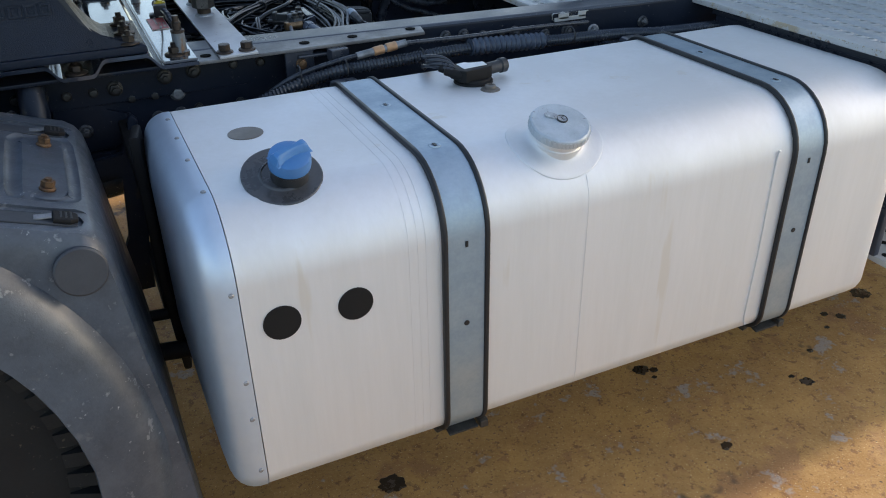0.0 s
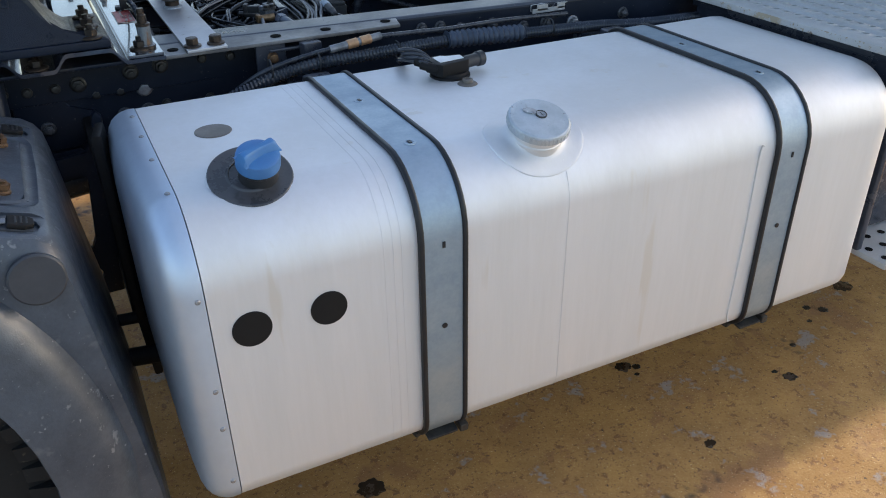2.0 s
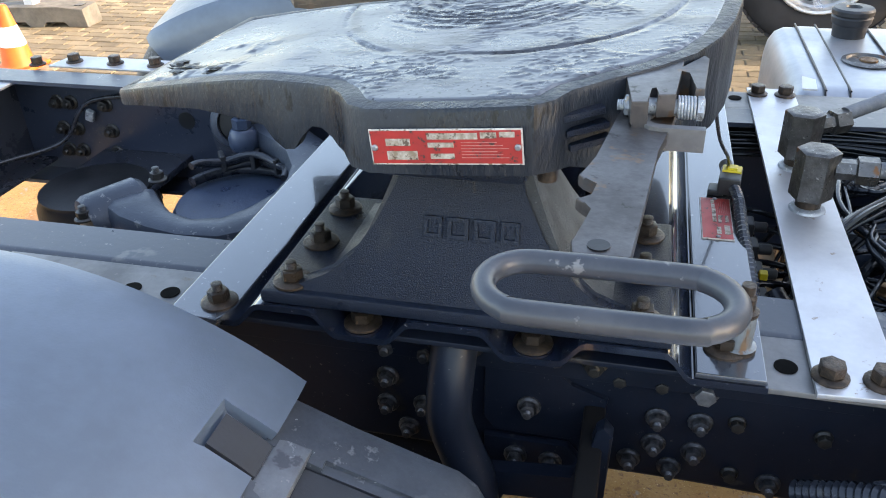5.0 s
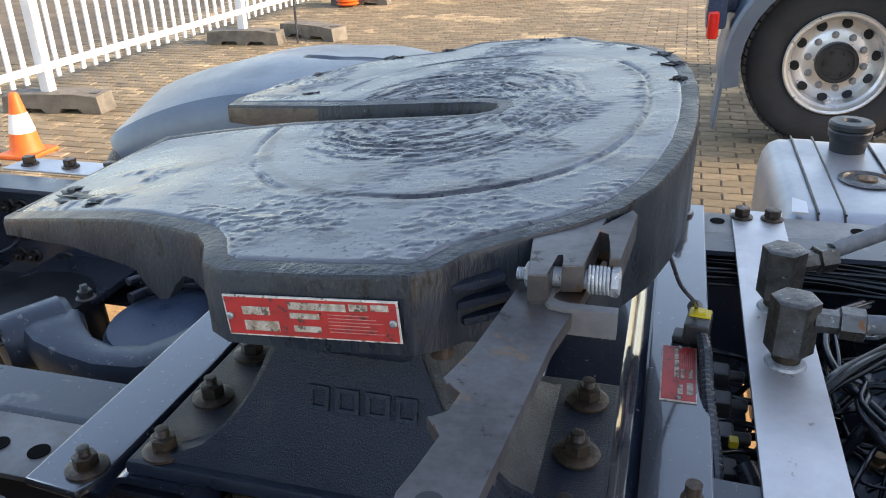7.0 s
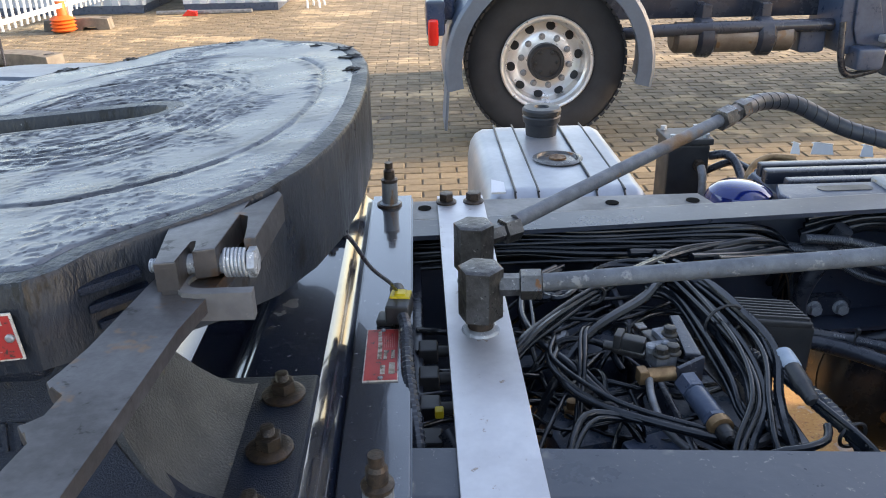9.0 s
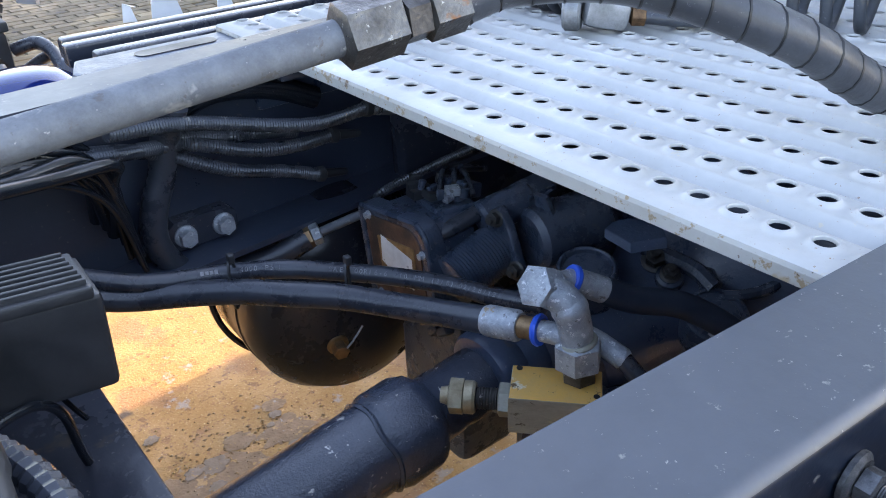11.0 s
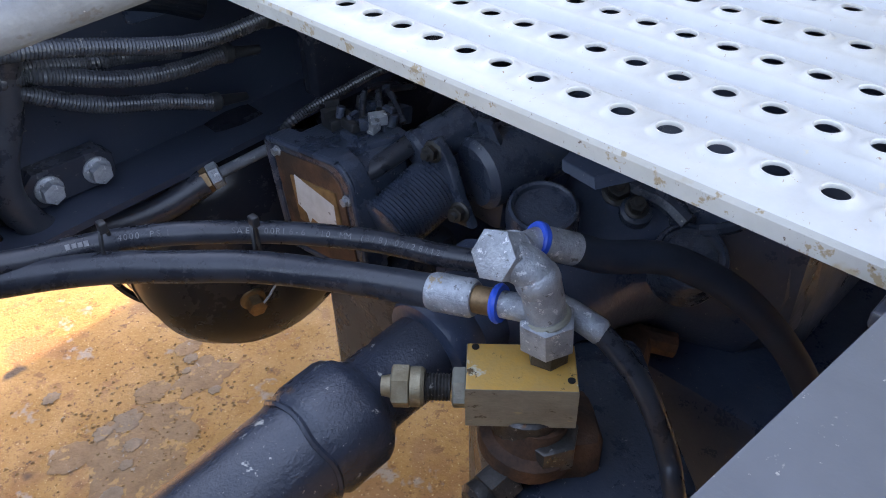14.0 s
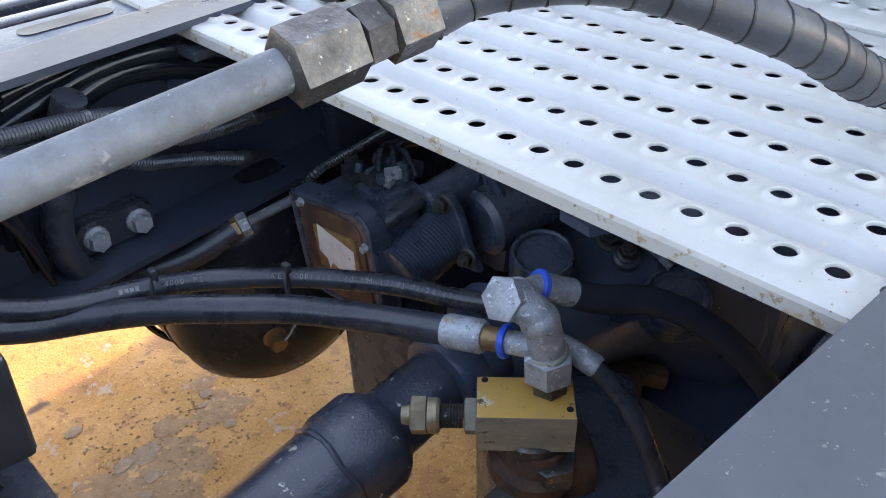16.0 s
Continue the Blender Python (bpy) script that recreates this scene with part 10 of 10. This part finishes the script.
for c_, s_, b_ in (((2.98, 6.2, 0.56), (0.2, 0.3, 0.2), 0.03), ((3.75, 6.2, 0.65), (0.5, 0.5, 0.6), 0.04), ((3.3, 5.9, 0.45), (0.2, 0.2, 0.16), 0.03), ((3.55, 5.98, 0.40), (0.14, 0.14, 0.2), 0.03)):
    bm = bmesh.new()
    box(bm, c_, s_, bev=b_)
    part("valve_case", bm, M["housing"], lorry)
bm = bmesh.new()
tube(bm, [(3.1, 5.9, 0.7), (3.12, 5.88, 0.45), (3.2, 5.9, 0.33), (3.4, 5.9, 0.36)], 0.025, 8)
part("hose", bm, M["hose"], lorry)
bm = bmesh.new()
box(bm, (3.52, 5.85, 0.585), (0.3, 0.1, 0.05), bev=0.01)
box(bm, (3.52, 5.85, 0.50), (0.28, 0.08, 0.03), bev=0.008)
part("step", bm, M["strip"], lorry, "pale metal step")
bm = bmesh.new()
box(bm, (4.2, 5.78, 0.58), (0.8, 0.05, 0.86), bev=0.02)
part("side_panel", bm, M["panelgrey"], lorry, "plain grey side panel")
bm = bmesh.new()
box(bm, (4.76, 5.79, 0.62), (0.2, 0.1, 0.86), (0, -4, 0), 0.03)
part("fairing_edge", bm, M["panelwhite"], lorry, "pale fairing edge")
bm = bmesh.new()
box(bm, (4.70, 5.735, 0.70), (0.05, 0.02, 0.5), (0, -4, 0), 0.01)
part("fairing_slot", bm, M["rubber"], lorry)
bm = bmesh.new()
box(bm, (5.75, 5.82, 0.66), (1.7, 0.1, 0.8), bev=0.05)
part("rear_panel", bm, M["panelgrey"], lorry, "dark grey lower panel")
for k in range(6):
    bm = bmesh.new()
    box(bm, (5.1 + 0.25 * k, 5.762, 0.66), (0.03, 0.02, 0.7), bev=0.006)
    part("panel_rib", bm, M["panelgrey"], lorry)
bm = bmesh.new()
box(bm, (6.6, 6.9, 1.9), (2.2, 2.4, 3.0), bev=0.1)
part("cab", bm, M["panelgrey"], lorry)
bm = bmesh.new()
lathe(bm, [(0.50, -0.15), (0.52, -0.1), (0.52, 0.1), (0.50, 0.15)], (6.3, 5.95, 0.52), (0, 1, 0), 40)
part("front_tyre", bm, M["tyre"], lorry)
lorry_wheel("parked_lorry_wheel", 0.975, 5.72, 0.535, 0.535, 0.33, "truck wheel with a polished rim and black hub cover", -1, True, lorry)
lorry_wheel("parked_lorry_wheel", 0.975, 7.85, 0.535, 0.535, 0.33, "far truck wheel", 1, False, lorry)

# ---- fence, cones and cabins ----
def fence_at(y):
    return -4.75 + 0.055 * (y - 5.45)


def fence_panel(y0, y1):
    f = thing("fence_panel", (fence_at((y0 + y1) / 2), (y0 + y1) / 2, 0.1), "white palisade fence panel on recycled plastic feet", "fence", "fence panels")
    n = int((y1 - y0) / 0.135)
    for k in range(1, n):
        y = y0 + (y1 - y0) * k / n
        bm = bmesh.new()
        box(bm, (fence_at(y), y, 0.82), (0.018, 0.045, 1.16), bev=0.004)
        part("pale", bm, M["white"], f)
    for z in (0.345, 1.2):
        bm = bmesh.new()
        slab(bm, [(fence_at(y0) + 0.012, y0, z - 0.028), (fence_at(y1) + 0.012, y1, z - 0.028), (fence_at(y1) + 0.012, y1, z + 0.028), (fence_at(y0) + 0.012, y0, z + 0.028)], (0.03, 0, 0), 0.004)
        part("rail", bm, M["white"], f)
    for y in (y0,):
        bm = bmesh.new()
        box(bm, (fence_at(y), y, 0.79), (0.085, 0.085, 1.4), bev=0.006)
        part("post", bm, M["white"], f)
    return f


panels = [fence_panel(5.45 + 2.88 * k, 5.45 + 2.88 * (k + 1) - 0.05) for k in range(-1, 4)]


def fence_foot(x, y, turn, panel=None):
    f = panel or thing("plastic_block", (x, y, 0), "brown-grey recycled plastic block with lifting slots", "plastic block")
    bm = bmesh.new()
    base = [(-0.42, 0.0), (-0.26, 0.0), (-0.24, 0.05), (-0.08, 0.05), (-0.06, 0.0), (0.06, 0.0), (0.08, 0.05), (0.24, 0.05), (0.26, 0.0), (0.42, 0.0), (0.40, 0.14), (0.2, 0.155), (-0.2, 0.155), (-0.40, 0.14)]
    m = pose(x, y, 0, 0, 0, turn)
    slab(bm, [m @ Vector((u, -0.12, z)) for u, z in base], m.to_3x3() @ Vector((0, 0.24, 0)), 0.008)
    f = part("foot", bm, M["block"], f, "brown-grey recycled plastic foot")
    bm = bmesh.new()
    slab(bm, [m @ Vector(p) for p in ((0.30, -0.04, 0.149), (0.36, -0.04, 0.147), (0.36, 0.04, 0.147), (0.30, 0.04, 0.149))], (0, 0, 0.003))
    part("slot", bm, M["rubber"], f)
    return f


fence_foot(-4.68, 5.45, 8, panels[1])
fence_foot(-4.55, 8.3, 5, panels[2])
fence_foot(-4.35, 11.3, 5, panels[3])
fence_foot(-3.95, 8.75, -20)


def cone(x, y, h, ribs):
    c = thing("traffic_cone", (x, y, 0), "orange traffic cone with a white reflective band" if not ribs else "orange collapsed traffic cone stack with a white top", "traffic cone", "traffic cones")
    bm = bmesh.new()
    if not ribs:
        box(bm, (x, y, 0.015), (0.28, 0.28, 0.03), bev=0.01)
        part("base", bm, M["orange"], c)
        bm = bmesh.new()
        lathe(bm, [(0.054, h * 0.675), (0.055, h * 0.68), (0.03, h - 0.01), (0.02, h)], (x, y, 0), (0, 0, 1), 28)
        part("tip", bm, M["orange"], c)
        bm = bmesh.new()
        lathe(bm, [(0.115, 0.03), (0.10, 0.05), (0.083, h * 0.38)], (x, y, 0), (0, 0, 1), 28)
    else:
        lathe(bm, [(0.16 if k % 2 else 0.125, 0.02 + 0.022 * k) for k in range(9)] + [(0.08, 0.22), (0.06, 0.4)], (x, y, 0), (0, 0, 1), 24)
    part("cone", bm, M["orange"], c)
    bm = bmesh.new()
    z0, z1, r0, r1 = (h * 0.38, h * 0.68, 0.084, 0.056) if not ribs else (0.4, 0.5, 0.061, 0.045)
    lathe(bm, [(r0, z0), (r1, z1)], (x, y, 0), (0, 0, 1), 28)
    part("band", bm, M["white"], c, "white reflective band")
    return c


cone(-4.1, 4.42, 0.42, False)
cone(-4.45, 11.05, 0.5, True)
bm = bmesh.new()
cyl(bm, (-3.98, 8.4, 0.0), (-3.99, 8.42, 1.4), 0.014, seg=10)
single("marker_post", bm, M["black"], "thin black post in a plastic foot", "post")


def cabin(x0, x1, y, label):
    c = thing("site_cabin", ((x0 + x1) / 2, y + 1.2, 0.0), label, "cabin", "site cabins")
    bm = bmesh.new()
    prof, x = [], x0
    while x < x1:
        prof += [(x, y), (x + 0.10, y), (x + 0.13, y + 0.04), (x + 0.23, y + 0.04)]
        x += 0.26
    prof += [(x1, y), (x1, y + 2.4), (x0, y + 2.4)]
    slab(bm, [(px, py, 0.12) for px, py in prof], (0, 0, 2.4))
    part("wall", bm, M["cabinpaint"], c, "pale blue-grey ribbed wall")
    bm = bmesh.new()
    box(bm, ((x0 + x1) / 2, y + 1.2, 0.06), (x1 - x0, 2.36, 0.12), bev=0.01)
    part("base", bm, M["housing"], c)
    return c


M["cabinpaint"] = surf("pale_cabin_paint", (0.48, 0.52, 0.57), (0.40, 0.44, 0.49), (0.4, 0.6), 0.0, 2)
cabin(-3.35, -1.95, 12.75, "pale blue-grey ribbed site cabin across the yard")
cabin(-7.0, -3.95, 12.75, "pale blue-grey ribbed site cabin behind the fence")
bm = bmesh.new()
box(bm, (-3.0, 12.55, 0.03), (1.4, 0.08, 0.05), bev=0.01)
single("kerb_bar", bm, M["greyalu"], "grey bar lying on the paving before the cabins", "bar")
bm = bmesh.new()
slab(bm, [(-3.28, 12.3, 0.002), (-3.06, 12.3, 0.002), (-3.06, 12.3, 0.07), (-3.18, 12.3, 0.09)], (0, 0.1, 0), 0.01)
single("red_marker", bm, M["taillight"], "small red plastic marker on the paving", "marker")
trestle = thing("trestle", (-1.4, 12.9, 0), "white trestle legs standing on the paving", "trestle")
for dx, dy in ((-0.08, 0), (0.1, 0.05), (-0.02, 0.3), (0.15, 0.3)):
    bm = bmesh.new()
    cyl(bm, (-1.45 + dx, 12.9 + dy, 0), (-1.5 + dx * 0.4, 12.9 + dy, 0.9), 0.018, seg=8)
    part("leg", bm, M["white"], trestle)
bm = bmesh.new()
box(bm, (-1.47, 13.05, 0.9), (0.9, 0.4, 0.04), bev=0.01)
part("top", bm, M["white"], trestle)


# ---- paving across the yard ----
def paver_material(name, per_island):
    m = surf(name, (0.225, 0.175, 0.108), (0.165, 0.13, 0.082), (0.7, 0.9), 0.0, 7, bump=0.5, bscale=90, spots=[((0.12, 0.10, 0.08), 5, 0.30), ((0.36, 0.28, 0.17), 1.1, 0.4)])
    n, l = m.node_tree.nodes, m.node_tree.links
    shader = n["Principled BSDF"]
    rnd = n.new("ShaderNodeNewGeometry").outputs["Random Per Island"] if per_island else n.new("ShaderNodeObjectInfo").outputs["Random"]
    hue = n.new("ShaderNodeHueSaturation")
    val = n.new("ShaderNodeMapRange")
    val.inputs["To Min"].default_value, val.inputs["To Max"].default_value = 0.7, 1.15
    l.new(rnd, val.inputs["Value"])
    l.new(val.outputs[0], hue.inputs["Value"])
    l.new(shader.inputs["Base Color"].links[0].from_socket, hue.inputs["Color"])
    l.new(hue.outputs["Color"], shader.inputs["Base Color"])
    return m


M["paver"], M["paver_far"] = paver_material("yellow_paver", False), paver_material("yellow_paver_far", True)
bm = bmesh.new()
box(bm, (0, 9.01, -0.02), (24, 12.0, 0.028), bev=0.0)
paving = single("pavement", bm, M["joint"], "yellow-brown brick paving laid in running bond", "pavement", "structure")


def paver_verts(w, d, jit):
    h, c = 0.006, 0.004
    ring = lambda e, z: [(-w / 2 + e, -d / 2 + e, z), (w / 2 - e, -d / 2 + e, z), (w / 2 - e, d / 2 - e, z), (-w / 2 + e, d / 2 - e, z)]
    return ring(0, -h) + ring(0, 0.002) + ring(c, 0.006)


PF = [(8, 9, 10, 11)] + [(a + k, a + (k + 1) % 4, b + (k + 1) % 4, b + k) for a, b in ((0, 4), (4, 8)) for k in range(4)]
LX, LY, GAP = 0.214, 0.108, 0.0095
spots = []
row = 0
y = 3.06
random.seed(5)
while y < 13.9:
    x = -6.4 + (LX / 2 if row % 2 else 0.0)
    while x < 6.2:
        if not (-6.4 < x < 6.2 and y > 13.9):
            spots.append((x, y))
        x += LX
    y += LY
    row += 1
spots.sort(key=lambda p: math.hypot((p[0] + 0.05) * 1.0, (p[1] - 4.6) * 1.0))
shapes = []
for k in range(5):
    data = bpy.data.meshes.new("brick")
    w, d = LX - GAP - 0.004 * random.random(), LY - GAP - 0.003 * random.random()
    data.from_pydata([(vx + 0.002 * random.uniform(-1, 1), vy + 0.002 * random.uniform(-1, 1), vz) for vx, vy, vz in paver_verts(w, d, 0)], [], PF)
    data.materials.append(M["paver"])
    shapes.append(data)
for px, py in spots[:300]:
    ob = new("brick", random.choice(shapes))
    ob.parent = paving
    ob.matrix_basis = Matrix.Translation((px, py, -0.006 + 0.003 * random.random())) @ Matrix.Rotation(random.uniform(-0.012, 0.012), 4, "Z") @ Matrix.Rotation(random.uniform(-0.012, 0.012), 4, "X")
verts, faces = [], []
for px, py in spots[300:]:
    o = len(verts)
    w, d = LX - GAP - 0.005 * random.random(), LY - GAP - 0.004 * random.random()
    z = -0.006 + 0.003 * random.random()
    t = random.uniform(-0.012, 0.012)
    verts += [(px + vx + 0.002 * random.uniform(-1, 1), py + vy + t * vx, z + vz) for vx, vy, vz in paver_verts(w, d, 0)]
    faces += [tuple(o + i for i in f) for f in PF]
data = bpy.data.meshes.new("bricks")
data.from_pydata(verts, [], faces)
data.materials.append(M["paver_far"])
rest = new("bricks", data)
rest.parent = paving
tagged(rest, kind="stuff")
